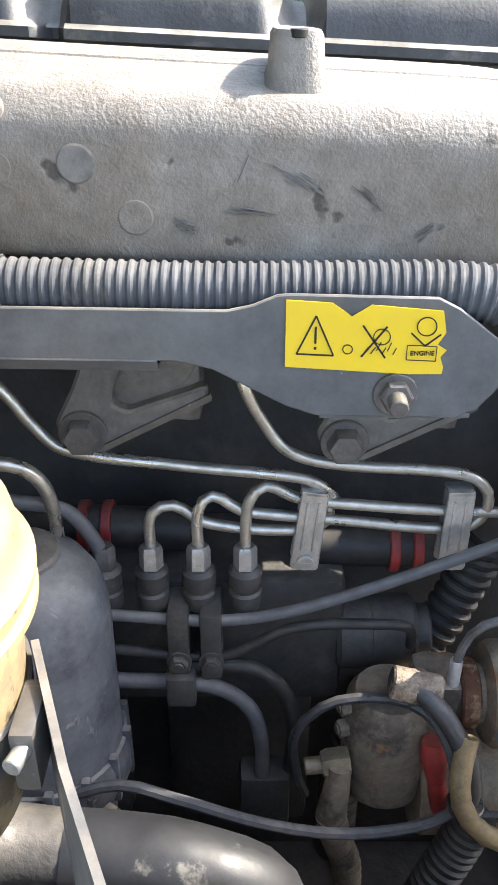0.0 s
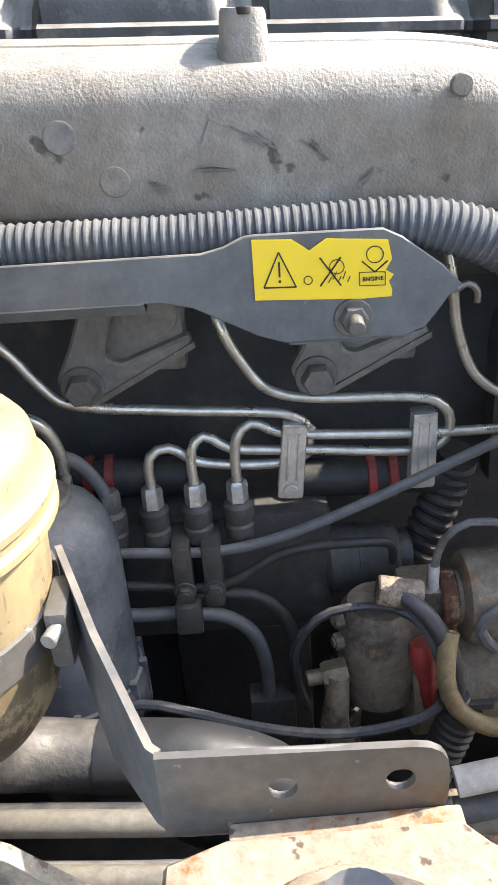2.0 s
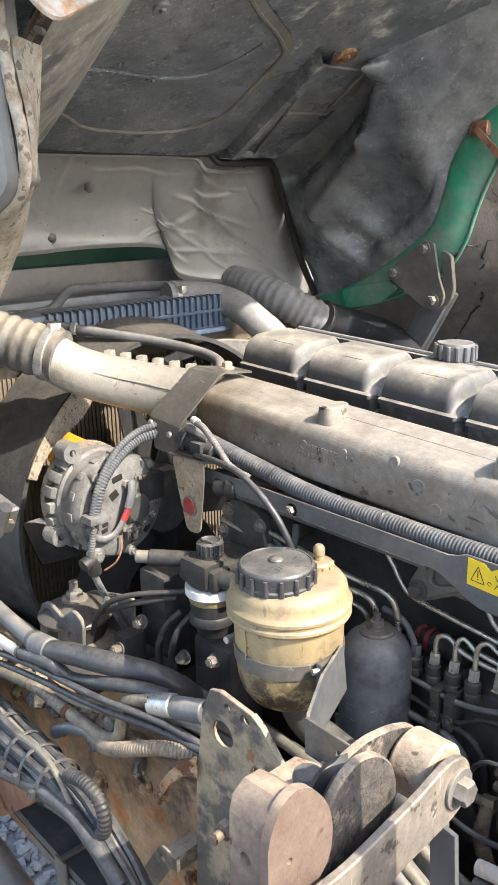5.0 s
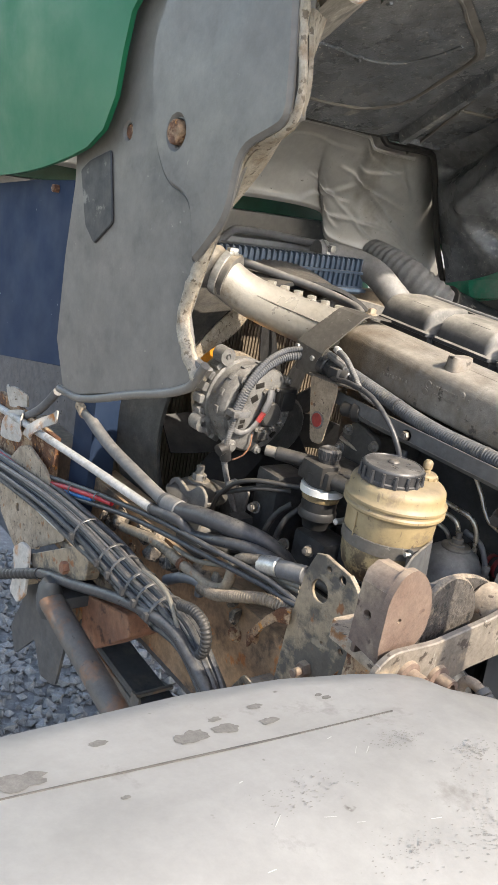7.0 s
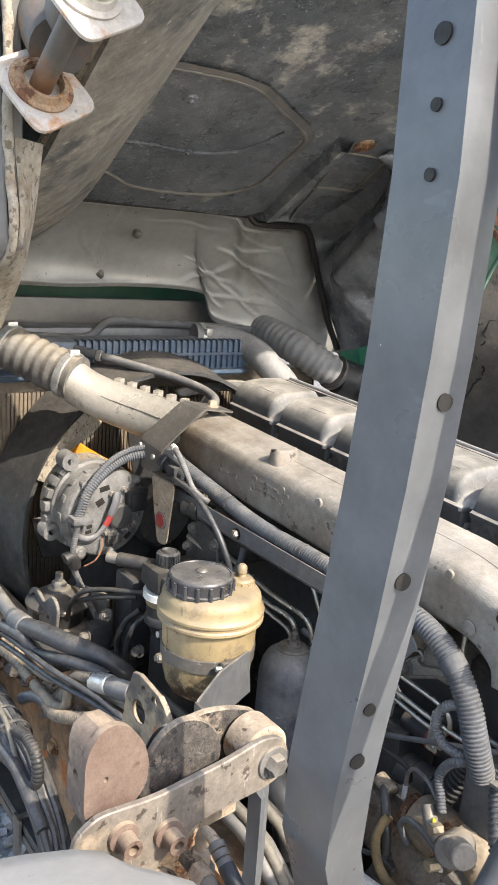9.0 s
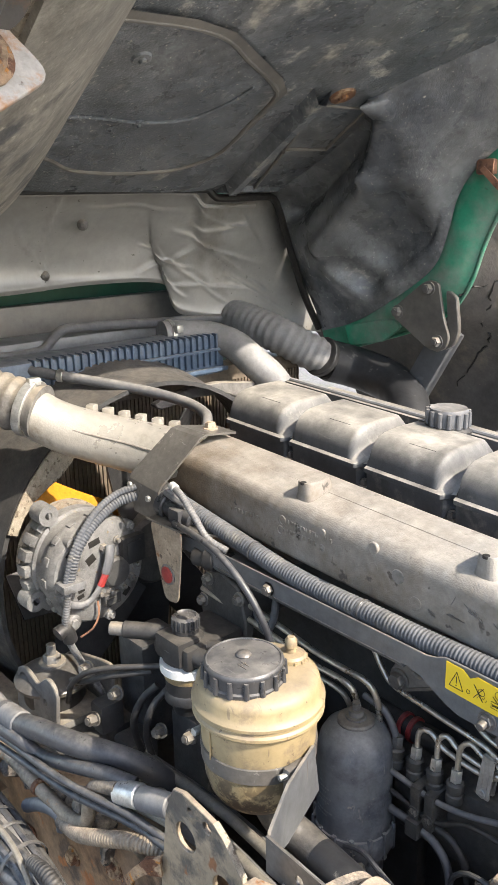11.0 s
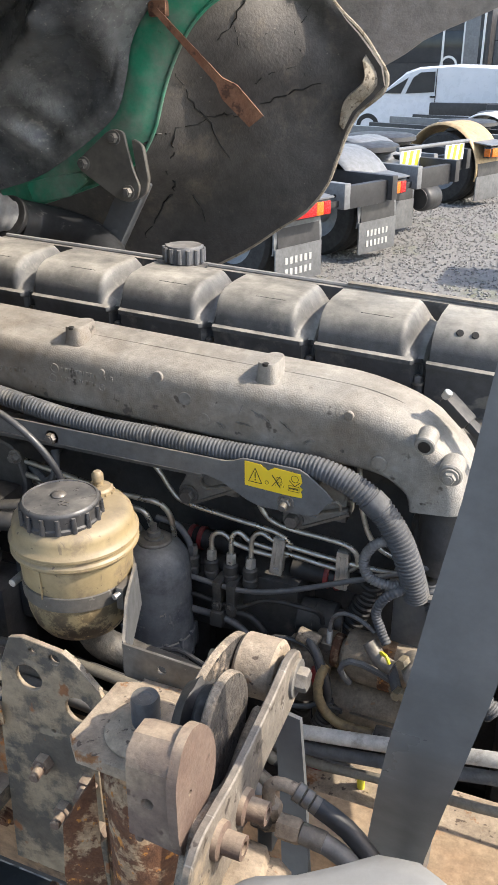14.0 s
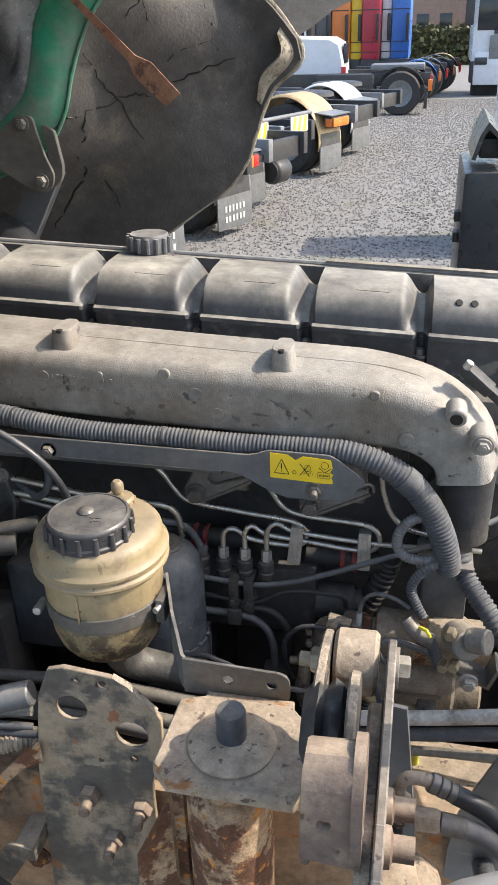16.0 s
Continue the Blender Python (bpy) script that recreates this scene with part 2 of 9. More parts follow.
    "cab_grey": mat("grey_underbody_plastic", (0.168, 0.155, 0.136), (0.128, 0.119, 0.106), 0.44, 0, 4, 0.12, grain=200, stain=(0.080, 0.076, 0.071), stain_size=4, stain_level=0.60, crisp=0.08, spot=(0.27, 0.25, 0.21), spot_size=60, spot_level=0.73, streak=(0.145, 0.135, 0.12), speck=0.08, grime=0.10),
    "beam": mat("dusty_floor_beam", (0.33, 0.30, 0.25), (0.21, 0.195, 0.168), 0.6, 0, 6, 0.5, grain=200, stain=(0.085, 0.085, 0.085), stain_size=5, stain_level=0.60, crisp=0.05, spot=(0.46, 0.42, 0.35), spot_size=60, spot_level=0.66, speck=0.2, grime=0.22),
    "edge": mat("worn_pale_edge", (0.38, 0.335, 0.265), (0.27, 0.23, 0.175), 0.85, 0, 30, 0.9, spot=(0.15, 0.12, 0.085), spot_size=80, spot_level=0.60, stain=(0.20, 0.145, 0.095), stain_size=14, stain_level=0.58),
    "blue_flap": mat("dark_blue_flap", (0.004, 0.021, 0.060), (0.004, 0.017, 0.047), 0.8, 0, 4, 0.05, spot=(0.3, 0.32, 0.35), spot_size=60, spot_level=0.75, speck=0.03, grime=0.0),
    "liner": mat("cracked_black_liner", (0.112, 0.099, 0.088), (0.070, 0.064, 0.059), 0.62, 0, 5, 0.6, grain=160, stain=(0.15, 0.125, 0.10), stain_size=6, stain_level=0.58, crisp=0.05, streak=(0.115, 0.10, 0.085), spot=(0.24, 0.21, 0.175), spot_size=110, spot_level=0.72, speck=0.14),
    "rad_blue": mat("dusty_blue_tank", (0.050, 0.082, 0.135), (0.085, 0.120, 0.165), 0.45, 0, 12, 0.1, dust=(0.26, 0.265, 0.27), dust_amount=0.5, speck=0.14),
    "fins": mat("radiator_fins", (0.22, 0.175, 0.125), (0.16, 0.13, 0.10), 0.55, 0.2, 20, 0.2),
    "orange": mat("amber_fan_plastic", (0.62, 0.26, 0.02), (0.5, 0.20, 0.02), 0.4, 0, 10, 0.05),
    "alternator": mat("oxidised_alternator", (0.215, 0.213, 0.207), (0.150, 0.148, 0.144), 0.6, 0.2, 24, 0.5, stain=(0.085, 0.083, 0.080), stain_size=22, stain_level=0.56, crisp=0.06, dust=(0.32, 0.305, 0.28), dust_amount=0.4, spot=(0.19, 0.155, 0.11), spot_size=60, spot_level=0.67),
    "starter": mat("sandy_starter", (0.25, 0.20, 0.145), (0.165, 0.138, 0.108), 0.65, 0.1, 18, 0.5, stain=(0.075, 0.062, 0.05), stain_size=16, stain_level=0.575, crisp=0.04, dust=(0.38, 0.31, 0.23), dust_amount=0.4, spot=(0.26, 0.12, 0.05), spot_size=50, spot_level=0.66, speck=0.16, grime=0.22),
    "white_pipe": mat("white_plastic_pipe", (0.50, 0.49, 0.47), (0.40, 0.39, 0.37), 0.42, 0, 20, 0.05, stain=(0.19, 0.17, 0.145), stain_size=18, stain_level=0.60, speck=0.1),
    "cable": mat("black_cable", (0.028, 0.03, 0.036), (0.04, 0.042, 0.048), 0.38, 0, 30, 0.1, dust=(0.17, 0.16, 0.145), dust_amount=0.35),
    "loom": mat("taped_wiring_loom", (0.15, 0.155, 0.16), (0.22, 0.22, 0.22), 0.42, 0, 20, 0.2, dust=(0.40, 0.37, 0.32), dust_amount=0.5),
    "wire_pale": mat("pale_wire", (0.20, 0.182, 0.15), (0.15, 0.138, 0.115), 0.55, 0, 40, 0.1),
    "wire_blue": mat("blue_air_line", (0.02, 0.16, 0.42), (0.02, 0.12, 0.34), 0.4, 0, 20, 0.05),
    "wire_red": mat("red_air_line", (0.45, 0.02, 0.03), (0.36, 0.02, 0.03), 0.4, 0, 20, 0.05),
    "tan_hose": mat("tan_hose", (0.27, 0.195, 0.095), (0.20, 0.15, 0.085), 0.6, 0, 30, 0.2, stain=(0.12, 0.09, 0.06), stain_size=40, stain_level=0.58),
    "gravel": mat("crushed_stone", (0.215, 0.208, 0.196), (0.165, 0.160, 0.152), 0.9, 0, 9, 1.0, grain=40, spot=(0.25, 0.242, 0.23), spot_size=45, spot_level=0.57, stain=(0.135, 0.145, 0.066), stain_size=0.9, stain_level=0.64),
    "stone": mat("loose_stone", (0.255, 0.248, 0.236), (0.185, 0.180, 0.172), 0.85, 0, 60, 0.4, island=0.28),
    "van": mat("white_van_paint", (0.66, 0.68, 0.72), (0.60, 0.63, 0.67), 0.3, 0, 3, 0.0, coat=0.3, speck=0.0, grime=0.0),
    "glass": mat("dark_window_glass", (0.02, 0.025, 0.03), (0.03, 0.035, 0.04), 0.08, 0, 3, 0.0, grime=0.0),
    "tyre": mat("truck_tyre", (0.022, 0.022, 0.023), (0.035, 0.034, 0.033), 0.8, 0, 8, 0.3, dust=(0.15, 0.14, 0.13), dust_amount=0.3),
    "truck_grey": mat("grey_chassis_paint", (0.19, 0.197, 0.203), (0.15, 0.155, 0.16), 0.4, 0, 5, 0.1),
    "truck_black": mat("black_chassis_paint", (0.03, 0.03, 0.032), (0.045, 0.045, 0.046), 0.5, 0, 5, 0.1),
    "gold": mat("ochre_mudguard_paint", (0.48, 0.335, 0.175), (0.42, 0.30, 0.165), 0.5, 0, 5, 0.1, stain=(0.25, 0.20, 0.14), stain_size=3, stain_level=0.6),
    "lamp_red": mat("red_tail_lens", (0.55, 0.03, 0.03), (0.45, 0.02, 0.02), 0.25, 0, 30, 0.0, grime=0.0),
    "lamp_orange": mat("orange_tail_lens", (0.75, 0.20, 0.03), (0.6, 0.15, 0.03), 0.25, 0, 30, 0.0, grime=0.0),
    "hivis": mat("yellow_marker_board", (0.75, 0.68, 0.06), (0.7, 0.62, 0.06), 0.4, 0, 20, 0.0, grime=0.0),
    "white": mat("white_marking", (0.75, 0.75, 0.73), (0.66, 0.66, 0.64), 0.5, 0, 20, 0.0, grime=0.0),
    "cab_orange": mat("orange_cab_paint", (0.75, 0.22, 0.05), (0.7, 0.2, 0.05), 0.35, 0, 2, 0.0, grime=0.0),
    "cab_yellow": mat("yellow_cab_paint", (0.78, 0.52, 0.04), (0.7, 0.46, 0.04), 0.35, 0, 2, 0.0, grime=0.0),
    "cab_red": mat("red_cab_paint", (0.45, 0.03, 0.06), (0.38, 0.03, 0.05), 0.35, 0, 2, 0.0, grime=0.0),
    "cab_blue": mat("blue_cab_paint", (0.03, 0.15, 0.50), (0.03, 0.12, 0.42), 0.35, 0, 2, 0.0, grime=0.0),
    "hedge": mat("clipped_hedge", (0.075, 0.085, 0.03), (0.11, 0.105, 0.045), 0.8, 0, 3, 0.2, island=0.5),
    "brick": mat("brick_house", (0.36, 0.24, 0.18), (0.30, 0.20, 0.16), 0.85, 0, 3, 0.1),
    "sand_bracket": mat("sandy_dark_casting", (0.098, 0.083, 0.070), (0.050, 0.045, 0.041), 0.75, 0, 16, 1.4, grain=160, stain=(0.29, 0.225, 0.165), stain_size=14, stain_level=0.575, crisp=0.05, dust=(0.42, 0.34, 0.25), dust_amount=0.55, spot=(0.025, 0.024, 0.023), spot_size=90, spot_level=0.60, speck=0.25, grime=0.25),
    "brown_pin": mat("worn_dark_pin", (0.075, 0.085, 0.10), (0.055, 0.06, 0.07), 0.38, 0.2, 14, 0.1, spot=(0.3, 0.3, 0.3), spot_size=120, spot_level=0.76, dust=(0.24, 0.22, 0.19), dust_amount=0.35),
    "flap_grey": mat("grey_flap_rubber", (0.14, 0.145, 0.15), (0.11, 0.113, 0.116), 0.6, 0, 6, 0.1),
    "hose_pale": mat("dusty_pale_hose", (0.235, 0.232, 0.232), (0.175, 0.175, 0.178), 0.62, 0, 9, 0.1, dust=(0.32, 0.31, 0.29), dust_amount=0.4, stain=(0.09, 0.09, 0.095), stain_size=8, stain_level=0.64),
    "lever": mat("sandy_lever_steel", (0.235, 0.205, 0.170), (0.165, 0.142, 0.118), 0.6, 0.1, 9, 0.6, stain=(0.33, 0.265, 0.19), stain_size=10, stain_level=0.58, crisp=0.04, spot=(0.075, 0.06, 0.048), spot_size=60, spot_level=0.64, streak=(0.30, 0.275, 0.24), speck=0.18, grime=0.22),
    "wing_under": mat("dusty_wing_underside", (0.305, 0.262, 0.228), (0.25, 0.212, 0.184), 0.8, 0, 5, 0.4, grain=220, stain=(0.19, 0.155, 0.13), stain_size=6, stain_level=0.66, speck=0.16),
    "faint_dirt": mat("faint_dirt", (0.205, 0.196, 0.182), (0.24, 0.232, 0.218), 0.6, 0, 40, 0.1),
    "dried_mud": mat("dried_mud", (0.140, 0.132, 0.120), (0.175, 0.166, 0.152), 0.8, 0, 40, 0.3, speck=0.2),
    "rust_red": mat("red_brown_rust", (0.20, 0.085, 0.05), (0.27, 0.14, 0.085), 0.8, 0, 14, 0.6, stain=(0.10, 0.05, 0.035), stain_size=20, stain_level=0.58, crisp=0.03),
    "rod": mat("rusty_painted_rod", (0.085, 0.083, 0.082), (0.12, 0.105, 0.09), 0.6, 0, 7, 0.4, stain=(0.20, 0.10, 0.05), stain_size=6, stain_level=0.55, crisp=0.06, spot=(0.06, 0.05, 0.04), spot_size=60, spot_level=0.68),
    "leaf": mat("black_spring_paint", (0.040, 0.045, 0.050), (0.06, 0.064, 0.068), 0.45, 0, 7, 0.2, stain=(0.11, 0.10, 0.09), stain_size=9, stain_level=0.63, spot=(0.25, 0.12, 0.06), spot_size=40, spot_level=0.74),
    "green_worn": mat("worn_green_paint", (0.016, 0.27, 0.150), (0.04, 0.30, 0.18), 0.42, 0, 4, 0.05, stain=(0.20, 0.24, 0.20), stain_size=5, stain_level=0.56, crisp=0.10, spot=(0.08, 0.06, 0.045), spot_size=50, spot_level=0.74),
    "hose_black": mat("scuffed_black_hose", (0.020, 0.021, 0.024), (0.030, 0.031, 0.033), 0.5, 0, 12, 0.15, stain=(0.15, 0.145, 0.13), stain_size=22, stain_level=0.645, crisp=0.03),
    "primer": mat("pale_primed_steel", (0.50, 0.47, 0.43), (0.42, 0.385, 0.34), 0.6, 0, 12, 0.3, stain=(0.40, 0.17, 0.045), stain_size=16, stain_level=0.60, crisp=0.07, spot=(0.13, 0.09, 0.06), spot_size=60, spot_level=0.68),
    "roof": mat("slate_roof", (0.16, 0.15, 0.15), (0.12, 0.115, 0.115), 0.7, 0, 3, 0.1),
}

# ---- building tools ----


def thing(name, at, label, category, group="", kind=""):
    """An empty at a thing's base, which carries its parts."""
    ob = new(name)
    ob.empty_display_size = 0.02
    ob.location = at
    return tagged(ob, label, category, group, kind)


def origin_of(ob):
    p = Vector((0, 0, 0))
    while ob:
        p += ob.location
        ob = ob.parent
    return p


def finish(bm, name, material, smooth=38):
    me = bpy.data.meshes.new(name)
    bmesh.ops.recalc_face_normals(bm, faces=bm.faces)
    bm.to_mesh(me)
    bm.free()
    mats = material if isinstance(material, (list, tuple)) else [material]
    for k in mats:
        me.materials.append(M[k])
    if smooth:
        me.shade_smooth()
        me.set_sharp_from_angle(angle=radians(smooth))
    return me


def part(name, bm, material, parent, label="", smooth=38):
    """Links a bmesh, drawn in the place's own metres, as one mesh under a thing or a part."""
    base = origin_of(parent)
    bmesh.ops.translate(bm, verts=bm.verts, vec=-base)
    ob = new(name, finish(bm, name, material, smooth))
    ob.parent = parent
    return tagged(ob, label)


def single(name, bm, material, label, category, group="", kind="", smooth=38):
    """A thing of one mesh, with its origin at its lowest middle."""
    lo = [min(v.co[i] for v in bm.verts) for i in range(3)]
    hi = [max(v.co[i] for v in bm.verts) for i in range(3)]
    at = Vector(((lo[0] + hi[0]) / 2, (lo[1] + hi[1]) / 2, lo[2]))
    bmesh.ops.translate(bm, verts=bm.verts, vec=-at)
    ob = new(name, finish(bm, name, material, smooth))
    ob.location = at
    return tagged(ob, label, category, group, kind)


def spline(points, step=0.012):
    """Points along a smooth curve through the given ones."""
    p = [Vector(q) for q in points]
    if len(p) == 2:
        n = max(2, int((p[1] - p[0]).length / (step * 4)))
        return [p[0].lerp(p[1], i / n) for i in range(n + 1)]
    out = []
    for i in range(len(p) - 1):
        a, b = p[i], p[i + 1]
        ta = (p[i + 1] - p[i - 1]) * 0.5 if i else (b - a)
        tb = (p[i + 2] - p[i]) * 0.5 if i + 2 < len(p) else (b - a)
        d = (b - a).length
        ta = ta.normalized() * d if ta.length else b - a
        tb = tb.normalized() * d if tb.length else b - a
        n = max(2, int(d / step))
        for k in range(n):
            t = k / n
            h1, h2, h3, h4 = 2 * t**3 - 3 * t**2 + 1, t**3 - 2 * t**2 + t, -2 * t**3 + 3 * t**2, t**3 - t**2
            out.append(a * h1 + ta * h2 + b * h3 + tb * h4)
    out.append(p[-1])
    return out


def sweep(bm, pts, section, caps=True, up=Vector((0, 0, 1))):
    """Sweeps section(i, n) -> list of (u, v) along pts, by parallel transport."""
    n = len(pts)
    rings = []
    side = None
    for i, p in enumerate(pts):
        d = (pts[min(i + 1, n - 1)] - pts[max(i - 1, 0)]).normalized()
        if side is None:
            side = d.cross(up)
            if side.length < 1e-3:
                side = d.cross(Vector((0, 1, 0)))
        side = (side - d * side.dot(d)).normalized()
        top = side.cross(d)
        rings.append([bm.verts.new(p + side * u + top * v) for u, v in section(i, n)])
    m = len(rings[0])
    for a, b in zip(rings, rings[1:]):
        for k in range(m):
            bm.faces.new((a[k], a[(k + 1) % m], b[(k + 1) % m], b[k]))
    if caps:
        bm.faces.new(rings[0][::-1])
        bm.faces.new(rings[-1])
    return bm


def circle(r, m=12):
    return [(r * math.cos(2 * math.pi * k / m), r * math.sin(2 * math.pi * k / m)) for k in range(m)]


def tube(points, r, m=10, step=0.012, bm=None, raw=False):
    bm = bm or bmesh.new()
    pts = [Vector(p) for p in points] if raw else spline(points, step)
    radius = r if callable(r) else (lambda f: r)
    return sweep(bm, pts, lambda i, n: circle(radius(i / max(1, n - 1)), m))


def corrugated(points, r, pitch=0.007, depth=0.12, m=14, bm=None):
    """A ribbed hose: rings of two heights along the curve."""
    bm = bm or bmesh.new()
    fine = spline(points, pitch / 4)
    radius = r if callable(r) else (lambda f: r)
    prof = (1.0, 1.0, 1 - depth, 1 - depth)
    return sweep(bm, fine, lambda i, n: circle(radius(i / max(1, n - 1)) * prof[i % 4], m))


def box(lo, hi, bevel=0.003, bm=None, segments=2):
    bm2 = bmesh.new()
    c = (Vector(lo) + Vector(hi)) / 2
    s = Vector(hi) - Vector(lo)
    bmesh.ops.create_cube(bm2, size=1, matrix=Matrix.Translation(c) @ Matrix.Diagonal((*s, 1)))
    if bevel:
        bmesh.ops.bevel(bm2, geom=bm2.edges[:], offset=min(bevel, 0.45 * min(s)), segments=segments, profile=0.6, affect="EDGES")
    return merge(bm, bm2)


def merge(bm, extra, m=None):
    if m is not None:
        bmesh.ops.transform(extra, matrix=m, verts=extra.verts)
    if bm is None:
        return extra
    tmp = bpy.data.meshes.new("tmp")
    extra.to_mesh(tmp)
    extra.free()
    bm.from_mesh(tmp)
    bpy.data.meshes.remove(tmp)
    return bm


def along(a, b):
    """A matrix that carries the z axis onto the line from a to b, at a."""
    a, b = Vector(a), Vector(b)
    return Matrix.Translation(a) @ (b - a).to_track_quat("Z", "Y").to_matrix().to_4x4()


def lathe(profile, m=24, at=None, bm=None, closed=True):
    """Turns (radius, height) pairs round the z axis of the matrix at."""
    b = bmesh.new()
    rings = []
    for r, z in profile:
        if r <= 1e-6:
            rings.append([b.verts.new((0, 0, z))])
        else:
            rings.append([b.verts.new((r * math.cos(2 * math.pi * k / m), r * math.sin(2 * math.pi * k / m), z)) for k in range(m)])
    for p, q in zip(rings, rings[1:]):
        for k in range(m):
            f = [p[k % len(p)], p[(k + 1) % len(p)], q[(k + 1) % len(q)], q[k % len(q)]]
            f = list(dict.fromkeys(f))
            if len(f) > 2:
                b.faces.new(f)
    if closed:
        for ring in (rings[0], rings[-1]):
            if len(ring) > 2:
                b.faces.new(ring)
    return merge(bm, b, at)


def rod(a, b, r, m=16, bevel=0.0, bm=None):
    d = (Vector(b) - Vector(a)).length
    e = bevel or min(r, d) * 0.12
    return lathe([(r - e, 0), (r, e), (r, d - e), (r - e, d)], m, along(a, b), bm)


def hexhead(a, b, r, bm=None):
    d = (Vector(b) - Vector(a)).length
    return lathe([(r, 0), (r, d * 0.82), (r * 0.86, d)], 6, along(a, b), bm)


def bolt(name, a, b, r, parent, material="bolt", washer=True):
    """A hexagon head from a to b, with its washer and shank end."""
    a, b = Vector(a), Vector(b)
    d = (b - a).normalized()
    bm = hexhead(a, b, r)
    if washer:
        rod(a - d * 0.001, a + d * 0.003, r * 1.35, 20, bm=bm)
    rod(b - d * 0.001, b + d * 0.0015, r * 0.55, 12, bm=bm)
    return part(name, bm, material, parent)


def plate(outline, thick, frame_m, holes=(), bevel=0.0, bm=None):
    """A sheet with round holes (x, y, r): outline in the plane of frame_m, thickness along its z."""
    b = bmesh.new()
    edges = []

    def loop(pts):
        vs = [b.verts.new((x, y, 0)) for x, y in pts]
        for i in range(len(vs)):
            edges.append(b.edges.new((vs[i], vs[(i + 1) % len(vs)])))

    loop(outline)
    for x, y, r in holes:
        loop([(x + u, y + v) for u, v in circle(r, 14)])
    bmesh.ops.triangle_fill(b, edges=edges, use_beauty=True, use_dissolve=False)
    bmesh.ops.recalc_face_normals(b, faces=b.faces)
    top = bmesh.ops.extrude_face_region(b, geom=b.faces[:])
    bmesh.ops.translate(b, verts=[v for v in top["geom"] if isinstance(v, bmesh.types.BMVert)], vec=(0, 0, thick))
    if bevel:
        rim = [e for e in b.edges if len(e.link_faces) == 2 and e.calc_face_angle(0) > 0.9]
        bmesh.ops.bevel(b, geom=rim, offset=bevel, segments=1, affect="EDGES")
    return merge(bm, b, frame_m)


def rounded(pts, r=0.01, n=4):
    """Rounds the corners of a polygon."""
    out = []
    p = [Vector(q) for q in pts]
    for i, c in enumerate(p):
        a, b = p[i - 1] - c, p[(i + 1) % len(p)] - c
        k = min(r, a.length * 0.45, b.length * 0.45)
        s, e = c + a.normalized() * k, c + b.normalized() * k
        for j in range(n + 1):
            t = j / n
            q = s * (1 - t) ** 2 + c * 2 * t * (1 - t) + e * t * t
            out.append((q.x, q.y))
    return out


# frames for plates: XZ faces the viewer (thickness grows away), YZ faces along x, XY lies flat
XZ = lambda y: Matrix(((1, 0, 0, 0), (0, 0, 1, y), (0, 1, 0, 0), (0, 0, 0, 1)))
YZ = lambda x: Matrix(((0, 0, 1, x), (1, 0, 0, 0), (0, 1, 0, 0), (0, 0, 0, 1)))
XY = lambda z: Matrix.Translation((0, 0, z))


def sheet(rows, thick=0.0, bm=None, wobble=0.0, size=6.0):
    """A skin over rows of points, thickened along its normals."""
    b = bmesh.new()
    grid = [[b.verts.new(Vector(p)) for p in row] for row in rows]
    for r0, r1 in zip(grid, grid[1:]):
        for k in range(len(r0) - 1):
            b.faces.new((r0[k], r0[k + 1], r1[k + 1], r1[k]))
    bmesh.ops.recalc_face_normals(b, faces=b.faces)
    b.normal_update()
    if wobble:
        for v in b.verts:
            v.co += v.normal * wobble * noise.noise(v.co * size)
    if thick:
        bmesh.ops.solidify(b, geom=b.faces[:], thickness=thick)
    return merge(bm, b)


def loft(top, bottom, n, m, bulge=None):
    """Rows of points from one curve to another; bulge(s, t) gives a shift."""
    a, b = resample(top, m), resample(bottom, m)
    rows = []
    for i in range(n + 1):
        t = i / n
        row = []
        for k in range(m + 1):
            p = a[k].lerp(b[k], t)
            if bulge:
                p = p + Vector(bulge(k / m, t))
            row.append(p)
        rows.append(row)
    return rows


def resample(points, n):
    fine = spline(points, 0.01)
    d = [0.0]
    for a, b in zip(fine, fine[1:]):
        d.append(d[-1] + (b - a).length)
    out, j = [], 0
    for i in range(n + 1):
        s = d[-1] * i / n
        while j < len(d) - 2 and d[j + 1] < s:
            j += 1
        f = (s - d[j]) / max(1e-9, d[j + 1] - d[j])
        out.append(fine[j].lerp(fine[j + 1], min(1, max(0, f))))
    return out


def lettering(text, at, height, parent, material, facing=(90, 0, 0), name="lettering"):
    """Writing in the built-in font, as a thin mesh; facing as pose() turns."""
    cu = bpy.data.curves.new(name, "FONT")
    cu.body, cu.size, cu.extrude = text, height, 0.0004
    tmp = bpy.data.objects.new(name, cu)
    scene.collection.objects.link(tmp)
    me = bpy.data.meshes.new_from_object(tmp.evaluated_get(bpy.context.evaluated_depsgraph_get()))
    bpy.data.objects.remove(tmp)
    bpy.data.curves.remove(cu)
    bm = bmesh.new()
    bm.from_mesh(me)
    bpy.data.meshes.remove(me)
    bmesh.ops.transform(bm, matrix=pose(*at, *facing), verts=bm.verts)
    return part(name, bm, material, parent, smooth=0)

# ---- ground ----
bm = bmesh.new()
bmesh.ops.create_grid(bm, x_segments=60, y_segments=60, size=220)
for v in bm.verts:
    v.co.z = 0.0
single("ground", bm, "gravel", "grey crushed stone yard with weeds in patches", "ground", kind="structure", smooth=0)


